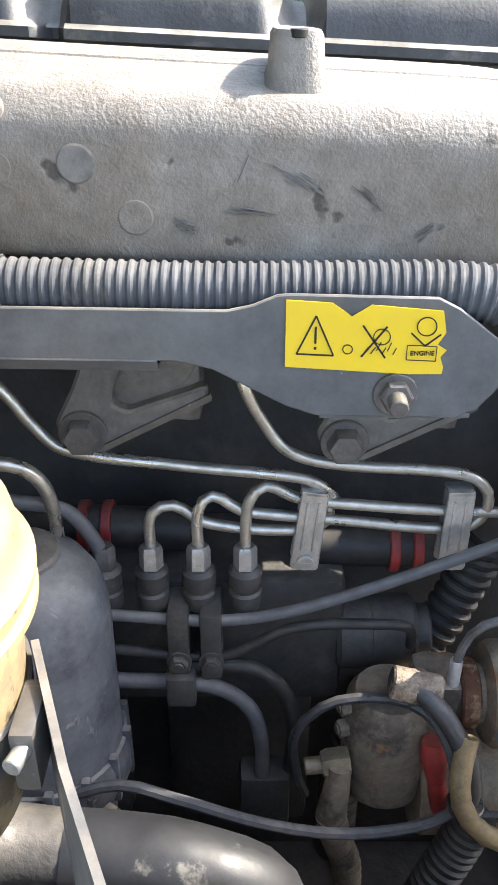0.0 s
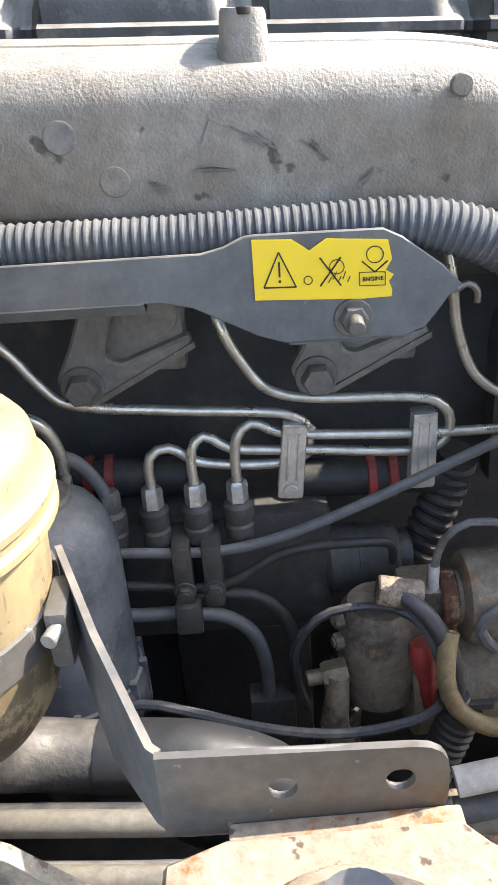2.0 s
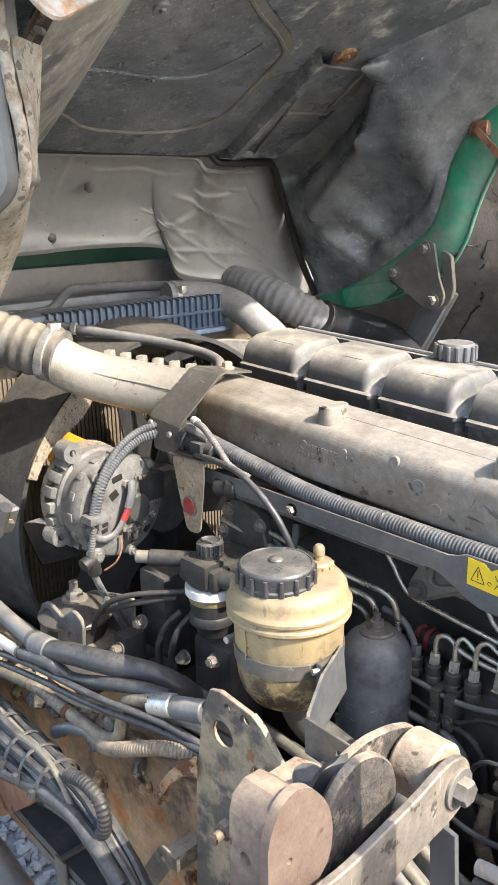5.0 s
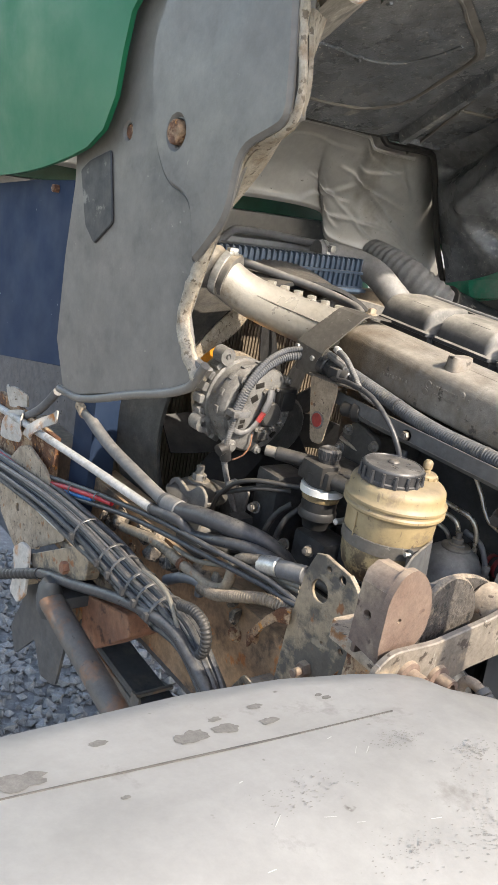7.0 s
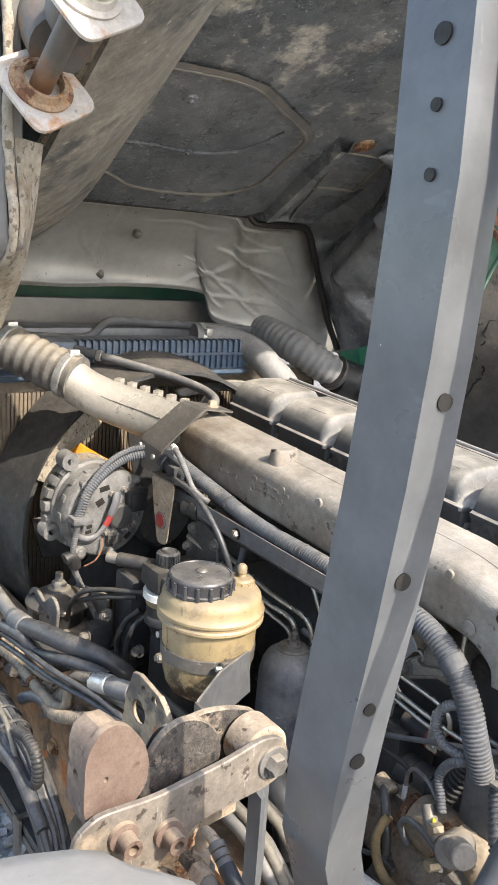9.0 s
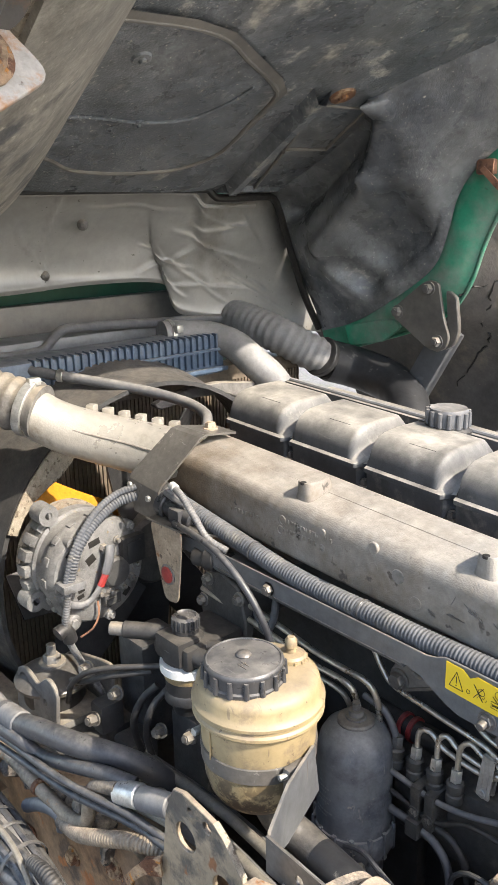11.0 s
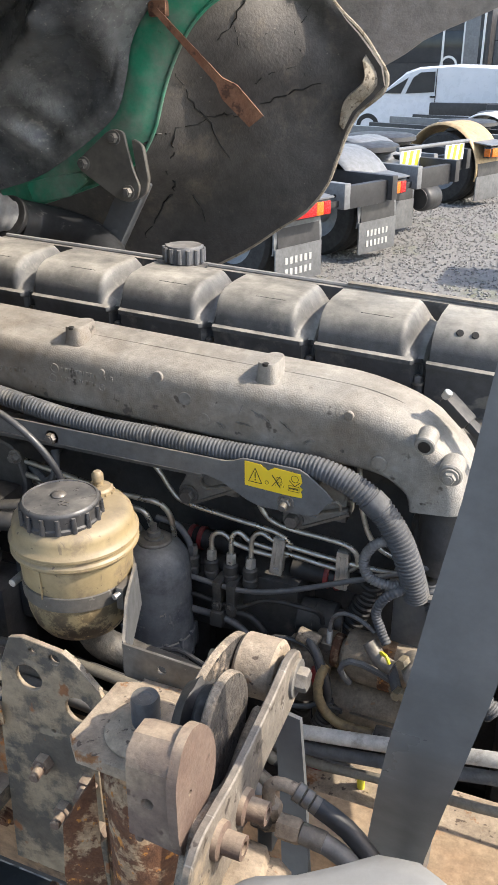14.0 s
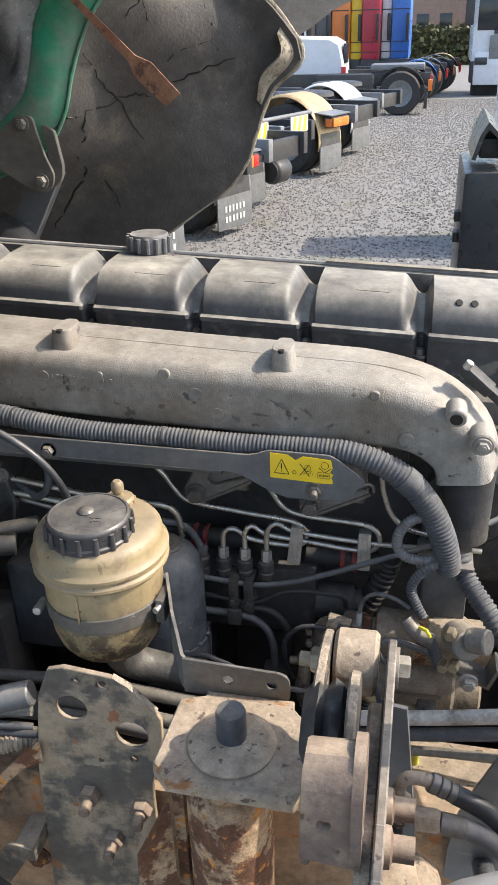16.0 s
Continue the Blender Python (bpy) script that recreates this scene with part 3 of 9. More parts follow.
def stones(x0, x1, y0, y1, count, size, seed):
    rng = random.Random(seed)
    b = bmesh.new()
    for _ in range(count):
        c = Vector((rng.uniform(x0, x1), rng.uniform(y0, y1), 0))
        s = size * rng.uniform(0.5, 1.25)
        turn = Euler((rng.uniform(0, 6), rng.uniform(0, 6), rng.uniform(0, 6))).to_matrix()
        vs = []
        for q in ((1, 0, 0), (-1, 0, 0), (0, 1, 0), (0, -1, 0), (0, 0, 1), (0, 0, -1)):
            w = turn @ (Vector(q) * s * rng.uniform(0.65, 1.2))
            vs.append(b.verts.new(c + Vector((w.x, w.y, w.z * 0.8 + s * 0.3))))
        for i, j, k in ((0, 2, 4), (2, 1, 4), (1, 3, 4), (3, 0, 4), (2, 0, 5), (1, 2, 5), (3, 1, 5), (0, 3, 5)):
            b.faces.new((vs[i], vs[j], vs[k]))
    return b


single("gravel", stones(-2.9, -0.7, -0.6, 1.6, 5200, 0.026, 5), "stone", "loose grey crushed stones beside the chassis", "gravel", kind="stuff", smooth=0)
single("yard_gravel", stones(-3.6, 2.6, 4.5, 26.0, 42000, 0.019, 6), "stone", "loose grey crushed stones over the yard", "gravel", kind="stuff", smooth=0)

# ---- engine ----
SLOPE = -0.05


def E(x, y, z):
    """Engine metres: the engine sinks slightly towards its rear."""
    return Vector((x, y, z + SLOPE * x))


def tilt_engine(b):
    for v in b.verts:
        v.co.z += SLOPE * v.co.x
    return b


engine = thing("engine_block", (-0.1, 0.75, 0.75), "grimy black diesel engine block between the chassis rails", "engine")
b = box((-0.68, 0.60, 0.80), (0.42, 0.95, 1.50), 0.02)
part("block", tilt_engine(b), "engine", engine)
for x in (-0.55, -0.37, -0.19, -0.01, 0.17, 0.35):
    b = box((x - 0.07, 0.575, 0.95), (x + 0.07, 0.61, 1.14), 0.012)
    part("side_panel", tilt_engine(b), "engine", engine)
for x in (-0.66, 0.55):
    for y0, y1 in ((0.2, 0.62), (0.92, 1.16)):
        part("mount_arm", box((x - 0.05, y0, 1.166 if y0 < 0.5 else 1.216), (x + 0.05, y1, 1.20 if y0 < 0.5 else 1.24), 0.004), "engine", engine)
b = box((-0.69, 0.575, 1.50), (0.40, 0.93, 1.615), 0.01)
for x in (-0.55, -0.37, -0.19, -0.01, 0.17, 0.33):
    rod((x, 0.58, 1.545), (x, 0.535, 1.545), 0.026, 16, bm=b)
    box((x - 0.035, 0.56, 1.51), (x + 0.035, 0.58, 1.58), 0.006, b)
part("cylinder_head", tilt_engine(b), "engine_grey", engine)
b = box((-0.30, 0.90, 0.85), (0.35, 1.05, 1.3), 0.03)
part("exhaust_side", tilt_engine(b), "engine", engine)
b = box((0.40, 0.5, 0.75), (0.62, 1.0, 1.42), 0.04)
part("bell_housing", tilt_engine(b), "engine_grey", engine)
b = rod((0.30, 0.56, 1.44), (0.30, 0.63, 1.44), 0.07, 24)
box((0.23, 0.575, 1.30), (0.36, 0.62, 1.45), 0.01, b)
part("side_cover", tilt_engine(b), "engine_grey", engine)
for x in (-0.50, -0.32, -0.14, 0.04, 0.22):
    bolt("head_bolt", E(x, 0.578, 1.60), E(x, 0.566, 1.60), 0.009, engine, "engine_grey")

# valve cover: six humps with valleys between
cover = thing("valve_cover", (-0.15, 0.71, 1.61), "dusty black plastic valve cover with six humps", "engine cover")
PITCH, LEFT = 0.1732, -0.656
prof_low = [(0.652, 0.0), (0.650, 0.068), (0.644, 0.071), (0.643, 0.078), (0.652, 0.081), (0.660, 0.090), (0.676, 0.098), (0.70, 0.101), (0.722, 0.102), (0.745, 0.102), (0.770, 0.100), (0.785, 0.09), (0.79, 0.0)]
prof_high = [(0.634, 0.0), (0.630, 0.070), (0.6225, 0.0725), (0.6225, 0.079), (0.629, 0.082), (0.631, 0.096), (0.637, 0.112), (0.649, 0.1245), (0.667, 0.1315), (0.700, 0.1345), (0.758, 0.134), (0.784, 0.105), (0.79, 0.0)]
b = bmesh.new()
rings = []
nseg = 6 * 44
for i in range(nseg + 1):
    u = (i / nseg) * 6
    f = u % 1.0
    if i == nseg:
        f = 1.0
    # the hump: steep towards its front end, a long soft slope to its rear end
    rise = min(1, max(0, (f - 0.03) / 0.06))
    fall = min(1, max(0, (0.985 - f) / 0.155))
    h = (0.3 * rise + 0.7 * rise * rise * (3 - 2 * rise)) * (0.35 * fall + 0.65 * fall * fall * (3 - 2 * fall))
    # the front wall is notched between two humps
    g = min(1, max(0, (f - 0.02) / 0.05)) * min(1, max(0, (0.99 - f) / 0.05))
    g = g * g * (3 - 2 * g)
    x = LEFT + PITCH * u
    rings.append([b.verts.new((x, p[0] + (q[0] - p[0]) * (g if k < 5 else h), 1.61 + p[1] + (q[1] - p[1]) * (g if k < 5 else h))) for k, (p, q) in enumerate(zip(prof_low, prof_high))])
for r0, r1 in zip(rings, rings[1:]):
    for k in range(len(r0) - 1):
        b.faces.new((r0[k], r0[k + 1], r1[k + 1], r1[k]))
b.faces.new(rings[0])
b.faces.new(rings[-1][::-1])
part("hump_shell", tilt_engine(b), "cover", cover, smooth=34)
b = box((LEFT, 0.786, 1.69), (LEFT + 6 * PITCH + 0.02, 0.812, 1.737), 0.006)
box((LEFT, 0.80, 1.61), (LEFT + 6 * PITCH, 0.93, 1.705), 0.012, b)
part("rear_rim", tilt_engine(b), "cover", cover)
b = tube([(LEFT + 0.01, 0.797, 1.739), (-0.2, 0.797, 1.739), (LEFT + 6 * PITCH + 0.01, 0.797, 1.739)], 0.0045, 8, 0.1)
part("rim_bead", tilt_engine(b), "hose_pale", cover, "dusty pale bead")
b = box((LEFT + 6 * PITCH - 0.012, 0.655, 1.615), (LEFT + 6 * PITCH + 0.018, 0.80, 1.712), 0.010)
part("end_rim", tilt_engine(b), "cover", cover)
for k in range(7):
    x = LEFT + PITCH * k
    b = rod((x, 0.640, 1.61), (x, 0.640, 1.650), 0.0085, 14)
    part("stud_tube", tilt_engine(b), "cover", cover)
for k in range(7):
    x = LEFT + PITCH * k
    bolt("cover_bolt", E(x, 0.640, 1.650), E(x, 0.640, 1.662), 0.008, cover, "bolt")
for k in range(1, 6):
    x = LEFT + PITCH * k - 0.05
    b = box((x - 0.05, 0.660, 1.7385), (x + 0.0, 0.6605, 1.7395), 0.0002)
    part("mould_line", tilt_engine(b), "cover", cover)
for x in (0.262, 0.284):
    b = rod((x, 0.655, 1.730), (x + 0.001, 0.648, 1.736), 0.0055, 14)
    part("vent_hole", tilt_engine(b), "ink", cover)
b = box((0.05, 0.790, 1.7435), (0.34, 0.806, 1.7455), 0.001)
part("stamped_strip", tilt_engine(b), "bracket", cover, "pale strip with worn raised lettering")

filler = thing("oil_filler_cap", E(-0.249, 0.775, 1.74), "dusty grey-black ribbed plastic oil filler cap", "oil cap")
b = lathe([(0.041, 0.0), (0.042, 0.008), (0.034, 0.012), (0.034, 0.016)], 28, Matrix.Translation(E(-0.249, 0.778, 1.730)))
part("neck", b, "cap", filler)
b = lathe([(0.033, 0.0), (0.034, 0.024), (0.031, 0.029), (0.023, 0.027), (0.0, 0.026)], 28, Matrix.Translation(E(-0.249, 0.778, 1.745)))
cap_o = part("cap", b, "rubber_grey", filler)
for k in range(14):
    a = 2 * math.pi * k / 14
    c = E(-0.249 + 0.0345 * math.cos(a), 0.778 + 0.0345 * math.sin(a), 1.746)
    part("rib", rod(c, c + Vector((0, 0, 0.025)), 0.0042, 8), "rubber_grey", cap_o)

# inlet manifold
manifold = thing("inlet_manifold", (-0.15, 0.51, 1.57), "long cast aluminium inlet manifold, grained and stained", "inlet manifold")
sec = rounded([(-0.058, -0.055), (0.057, -0.055), (0.0585, 0.020), (0.048, 0.036), (-0.018, 0.051), (-0.055, 0.050)], 0.009, 5)
# sec runs in (across, up); across grows towards the viewer
path = [E(-0.64, 0.515, 1.637), E(-0.4, 0.515, 1.636), E(-0.1, 0.515, 1.634), E(0.10, 0.515, 1.634), E(0.17, 0.514, 1.632), E(0.225, 0.512, 1.621), E(0.264, 0.509, 1.597), E(0.284, 0.507, 1.568), E(0.290, 0.506, 1.535)]
b = bmesh.new()
pts = spline(path, 0.012)


def man_section(i, n):
    f = max(0.0, (i / n - 0.80) / 0.20)
    return [(u * (1 - 0.25 * f), v * (1 - 0.22 * f)) for u, v in sec]


sweep(b, pts, man_section)
part("casting", b, "cast_alu", manifold, smooth=45)
b = tube([E(-0.62, 0.515, 1.6825), E(0.0, 0.515, 1.680), E(0.15, 0.514, 1.679), E(0.21, 0.512, 1.670), E(0.25, 0.510, 1.652)], 0.0016, 6)
part("parting_line", b, "cast_alu", manifold)


def boss(x):
    outline = rounded([(-0.013, -0.012), (0.013, -0.012), (0.015, 0.02), (0.010, 0.044), (-0.010, 0.044), (-0.015, 0.02)], 0.011, 5)
    b = bmesh.new()
    levels = ((0.045, 1.9), (0.068, 1.45), (0.082, 1.10), (0.099, 1.0), (0.1015, 0.9))
    rr = [[b.verts.new(E(x + u * s, 0.487 + v * (1 + (s - 1) * 0.3), 1.60 + z)) for u, v in outline] for z, s in levels]
    for p, q in zip(rr, rr[1:]):
        for k in range(len(p)):
            b.faces.new((p[k], p[(k + 1) % len(p)], q[(k + 1) % len(p)], q[k]))
    b.faces.new(rr[-1])
    ob = part("boss", b, "cast_alu", manifold)
    hole = rod(E(x, 0.478, 1.698), E(x, 0.478, 1.7022), 0.005, 12)
    part("bolt_hole", hole, "ink", ob)


for x in (-0.292, 0.026):
    boss(x)
for x, z, r, m, out in ((-0.092, 1.633, 0.0105, "bracket", 0.0045), (-0.135, 1.659, 0.0085, "cast_alu", 0.006), (-0.135, 1.629, 0.009, "cast_alu", 0.0035), (-0.062, 1.606, 0.010, "cast_alu", 0.0034), (0.155, 1.658, 0.007, "cast_alu", 0.006), (0.20, 1.596, 0.011, "cast_alu", 0.0036), (-0.23, 1.648, 0.005, "cast_alu", 0.005)):
    b = rod(E(x, 0.460, z), E(x, 0.460 - out, z), r, 18, 0.001)
    part("casting_disc", b, m, manifold)
rng = random.Random(3)
# cast rows, worn past reading: small raised strokes, with two cast rings beside them
for x0, x1, z0, z1, n_ in ((-0.434, -0.372, 1.6410, 1.6425, 8), (-0.300, -0.243, 1.6545, 1.6515, 10), (-0.303, -0.246, 1.6390, 1.6380, 10), (-0.224, -0.214, 1.651, 1.651, 2)):
    for k in range(n_):
        x, z = x0 + (x1 - x0) * k / max(1, n_ - 1), z0 + (z1 - z0) * k / max(1, n_ - 1)
        b = box((x - 0.0020, 0.4548, z - 0.0034), (x - 0.0008, 0.4585, z + 0.0034), 0.0004)
        if k % 3:
            box((x - 0.0020, 0.4548, z + 0.0020), (x + 0.0018, 0.4585, z + 0.0032), 0.0004, b)
        if k % 2:
            box((x + 0.0006, 0.4548, z - 0.0034), (x + 0.0018, 0.4585, z + 0.0010 * (k % 3)), 0.0004, b)
        part("worn_cast_mark", b, "cast_alu", manifold)
for x, z, r_ in ((-0.315, 1.6545, 0.0075), (-0.320, 1.6375, 0.0070), (-0.232, 1.6345, 0.0052)):
    b = lathe([(r_ - 0.0012, -0.001), (r_ - 0.0010, 0.0021), (r_, 0.0021), (r_ + 0.0002, -0.001)], 24, along((x, 0.457, z), (x, 0.3, z)), closed=False)
    part("cast_ring", b, "cast_alu", manifold)
gouges = bmesh.new()
for x, z, w, t in ((0.0265, 1.630, 0.021, -0.52), (0.0645, 1.624, 0.013, -0.7), (-0.003, 1.635, 0.016, 1.15), (0.002, 1.612, 0.020, -0.1), (0.098, 1.606, 0.012, 0.6), (-0.035, 1.603, 0.009, -0.4)):
    b = gouges
    first = len(b.verts)
    for q in range(1 if t > 1 else 16):
        u, v, l_ = (rng.gauss(0, 0.32) * w, rng.gauss(0, 0.0014), rng.uniform(0.08, 0.3) * w) if t < 1 else (0, 0, w / 2)
        box((u - l_, -0.0006, v - 0.00035), (u + l_, 0.0006, v + 0.00035), 0.0002, b)
    bmesh.ops.transform(b, matrix=Matrix.Translation(E(x, 0.4567, z)) @ Matrix.Rotation(-t, 4, "Y"), verts=list(b.verts)[first:])
tagged(part("scratch", gouges, "bolt", manifold, "dark gouges and scuffs"), "dark gouges and scuffs", kind="stuff")
# rear flange, its bosses and the pressure sensor
b = rod(E(0.262, 0.470, 1.650), E(0.262, 0.440, 1.643), 0.0140, 18)
part("flange_boss", b, "cast_alu", manifold)
part("flange_bore", rod(E(0.262, 0.441, 1.6432), E(0.262, 0.4385, 1.6427), 0.0085, 14), "ink", manifold)
b = rod(E(0.298, 0.475, 1.613), E(0.298, 0.440, 1.609), 0.0165, 18)
part("flange_boss", b, "cast_alu", manifold)
bolt("flange_bolt", E(0.298, 0.440, 1.609), E(0.298, 0.432, 1.608), 0.009, manifold, "cast_alu")
b = lathe([(0.036, -0.10), (0.038, 0.0), (0.040, 0.02)], 24, Matrix.Translation(E(0.290, 0.512, 1.525)))
part("outlet", b, "engine", manifold)
sensor = thing("pressure_sensor", E(0.27, 0.52, 1.68), "black plastic pressure sensor with plug on the manifold end", "sensor")
b = box((-0.022, -0.014, 0), (0.026, 0.014, 0.016), 0.004)
box((0.02, -0.009, 0.002), (0.058, 0.009, 0.014), 0.003, b)
bmesh.ops.transform(b, matrix=Matrix.Translation(E(0.283, 0.512, 1.668)) @ Euler((0, radians(38), radians(-14))).to_matrix().to_4x4(), verts=b.verts)
part("body", b, "rubber", sensor)
b = tube([E(0.325, 0.50, 1.63), E(0.36, 0.51, 1.62), E(0.42, 0.56, 1.60), E(0.5, 0.6, 1.55)], 0.006, 8)
part("lead", b, "conduit", sensor)
part("screw", rod(E(0.272, 0.505, 1.69), E(0.277, 0.503, 1.70), 0.006, 10), "zinc", sensor)

# bent bracket over the manifold's front end
brk = thing("end_bracket", (-0.63, 0.43, 1.56), "bent grey steel bracket bolted over the manifold end", "bracket")
b = bmesh.new()
rows = [[(-0.602, 0.560, 1.730), (-0.545, 0.562, 1.728)], [(-0.624, 0.492, 1.738), (-0.550, 0.500, 1.735)], [(-0.630, 0.482, 1.734), (-0.553, 0.488, 1.730)], [(-0.655, 0.410, 1.662), (-0.574, 0.414, 1.652)], [(-0.657, 0.405, 1.652), (-0.575, 0.409, 1.642)], [(-0.645, 0.404, 1.592), (-0.582, 0.407, 1.588)]]
sheet(rows, 0.004, b)
part("strap", b, "sheet", brk, smooth=18)
for p in ((-0.648, 0.402, 1.642), (-0.596, 0.404, 1.628)):
    part("rivet", rod(p, Vector(p) + Vector((0, -0.006, 0)), 0.0055, 10), "zinc", brk)
bolt("top_bolt", (-0.578, 0.53, 1.733), (-0.578, 0.53, 1.745), 0.010, brk, "sand")
b = box((-0.655, 0.418, 1.60), (-0.60, 0.455, 1.645), 0.006)
part("plug_block", b, "cap", brk)

# charge air pipe and its hose
pipe = thing("charge_air_pipe", (-0.72, 0.45, 1.62), "bright cast aluminium charge air elbow with cast ribs", "air pipe")
b = tube([(-0.585, 0.51, 1.668), (-0.66, 0.492, 1.675), (-0.74, 0.452, 1.686), (-0.81, 0.400, 1.704), (-0.85, 0.362, 1.724), (-0.885, 0.330, 1.752)], lambda f: 0.053 - 0.007 * f, 28)
part("elbow", b, "alu_clean", pipe)
for k in range(6):
    c = Vector((-0.672 - 0.030 * k, 0.520 - 0.017 * k, 1.727 + 0.0042 * k))
    b = box((-0.009, -0.009, -0.014), (0.009, 0.010, 0.004), 0.003)
    bmesh.ops.transform(b, matrix=Matrix.Translation(c) @ Matrix.Rotation(radians(30), 4, "Z"), verts=b.verts)
    part("cast_rib", b, "alu_clean", pipe)
b = box((-0.105, -0.012, -0.010), (0.105, 0.010, 0.0), 0.003)
part("comb_flange", merge(None, b, Matrix.Translation((-0.747, 0.478, 1.727)) @ Matrix.Rotation(radians(30), 4, "Z") @ Matrix.Rotation(radians(7), 4, "Y")), "alu_clean", pipe)
part("weld_seam", tube([(-0.60, 0.463, 1.690), (-0.70, 0.422, 1.704), (-0.79, 0.362, 1.724), (-0.858, 0.312, 1.752)], 0.002, 6), "cast_alu", pipe)
hose = thing("charge_air_hose", (-1.0, 0.26, 1.74), "ribbed rubber charge air hose with steel clamps", "hose")
part("hose", corrugated([(-0.86, 0.348, 1.745), (-0.93, 0.30, 1.768), (-1.0, 0.245, 1.795), (-1.08, 0.18, 1.82)], 0.053, 0.026, 0.07, 22), "bracket", hose)
for a, c in (((-0.872, 0.340, 1.750), (-0.886, 0.331, 1.7545)), ((-1.0, 0.245, 1.795), (-1.012, 0.236, 1.80))):
    b = rod(a, c, 0.0555, 26, 0.001)
    box(Vector(a) + Vector((0.0, -0.012, 0.047)), Vector(a) + Vector((0.016, 0.012, 0.062)), 0.003, b)
    part("clamp", b, "zinc", hose)

# grey rail with conduit and warning sticker
rail = thing("loom_rail", (-0.2, 0.42, 1.54), "slate grey pressed steel rail with a gusset below", "bracket rail")
outline = [(-0.53, 1.553), (-0.53, 1.580), (-0.30, 1.575), (-0.012, 1.570), (0.002, 1.573), (0.015, 1.5785), (0.022, 1.579), (0.100, 1.577), (0.112, 1.571), (0.138, 1.551), (0.151, 1.537), (0.150, 1.533), (0.143, 1.532), (0.136, 1.522), (0.128, 1.512), (0.115, 1.5065), (0.037, 1.508), (0.02, 1.514), (-0.02, 1.536), (-0.04, 1.541), (-0.30, 1.546)]
part("face", plate(outline, 0.003, XZ(0.417), bevel=0.0008), "rail", rail)
b = sheet([[(-0.53, 0.420, 1.566), (0.0, 0.420, 1.558)], [(-0.53, 0.430, 1.565), (0.0, 0.430, 1.556)], [(-0.53, 0.462, 1.565), (0.0, 0.462, 1.556)]], 0.003)
part("shelf", b, "rail", rail)
b = sheet([[(-0.50, 0.4185, 1.551), (-0.05, 0.4185, 1.543)], [(-0.50, 0.424, 1.543), (-0.05, 0.424, 1.536)], [(-0.50, 0.450, 1.541), (-0.05, 0.450, 1.534)]], 0.003)
part("turned_edge", b, "rail", rail)
b = sheet([[(0.04, 0.420, 1.508), (0.125, 0.420, 1.508)], [(0.045, 0.475, 1.506), (0.12, 0.475, 1.506)]], 0.003)
part("lower_flange", b, "rail", rail)
b = tube([(0.148, 0.418, 1.535), (0.154, 0.417, 1.538), (0.160, 0.417, 1.533), (0.1605, 0.418, 1.525)], 0.0022, 8, 0.003)
part("hook", b, "sheet", rail)
b = hexhead(E(0.081, 0.417, 1.526), E(0.081, 0.409, 1.526), 0.0095)
rod(E(0.081, 0.418, 1.526), E(0.081, 0.4145, 1.526), 0.0125, 20, bm=b)
rod(E(0.081, 0.412, 1.526), E(0.081, 0.400, 1.524), 0.0055, 12, bm=b)
part("nut", b, "bolt", rail)
bolt("small_bolt", E(-0.305, 0.42, 1.540), E(-0.305, 0.408, 1.540), 0.009, rail, "bolt")

conduit = thing("rail_conduit", (-0.2, 0.44, 1.57), "grey ribbed plastic conduit lying along the rail", "conduit")
pts_c = [Vector(p) for p in ((-0.60, 0.435, 1.634), (-0.47, 0.437, 1.612), (-0.39, 0.438, 1.599), (-0.307, 0.438, 1.586), (-0.236, 0.438, 1.5795), (-0.129, 0.438, 1.5775), (-0.019, 0.438, 1.575), (0.06, 0.438, 1.5755), (0.10, 0.437, 1.5755), (0.137, 0.434, 1.572), (0.177, 0.431, 1.558), (0.213, 0.430, 1.532), (0.240, 0.430, 1.495), (0.257, 0.431, 1.456), (0.266, 0.438, 1.420), (0.270, 0.446, 1.395))]
tube_ = part("ribbed_tube", corrugated(pts_c, lambda f: 0.0152 + 0.0034 * min(1, max(0, (f - 0.70) / 0.12)), 0.0058, 0.085, 18), "conduit", conduit)

for x_, z_ in ((-0.36, 1.594), (-0.135, 1.5776)):
    part("cable_tie", rod((x_ - 0.002, 0.438, z_), (x_ + 0.002, 0.438, z_), 0.0163, 20), "cap", conduit)
for pts_, r_ in (([E(-0.61, 0.432, 1.607), E(-0.585, 0.434, 1.600), E(-0.55, 0.436, 1.5975)], 0.0185), ([Vector((0.198, 0.430, 1.545)), Vector((0.206, 0.430, 1.538)), Vector((0.213, 0.430, 1.532))], 0.0192)):
    part("tape_wrap", tube(pts_, r_, 16), "cap" if r_ < 0.019 else "conduit", conduit, "black tape wrapping" if r_ < 0.019 else "")

sticker = thing("warning_sticker", E(0.063, 0.414, 1.54), "torn yellow warning sticker with black pictograms", "sticker")
S0, SZ = 0.0195, 1.5395
sw, sh = 0.087, 0.0375
torn = [(S0, SZ), (S0 + sw * 0.78, SZ - 0.001), (S0 + sw * 0.985, SZ), (S0 + sw * 0.99, SZ + 0.004), (S0 + sw * 0.965, SZ + 0.010), (S0 + sw, SZ + 0.014), (S0 + sw * 0.94, SZ + 0.017), (S0 + sw * 0.985, SZ + 0.024), (S0 + sw * 0.955, SZ + 0.036), (S0 + sw * 0.52, SZ + sh), (S0 + sw * 0.45, SZ + 0.0335), (S0 + sw * 0.40, SZ + 0.0305), (S0 + sw * 0.36, SZ + 0.033), (S0 + sw * 0.28, SZ + sh), (S0, SZ + sh + 0.0005)]
b = plate(torn, 0.0006, XZ(0.4155))
part("backing", tilt_engine(b), "yellow", sticker, smooth=0)


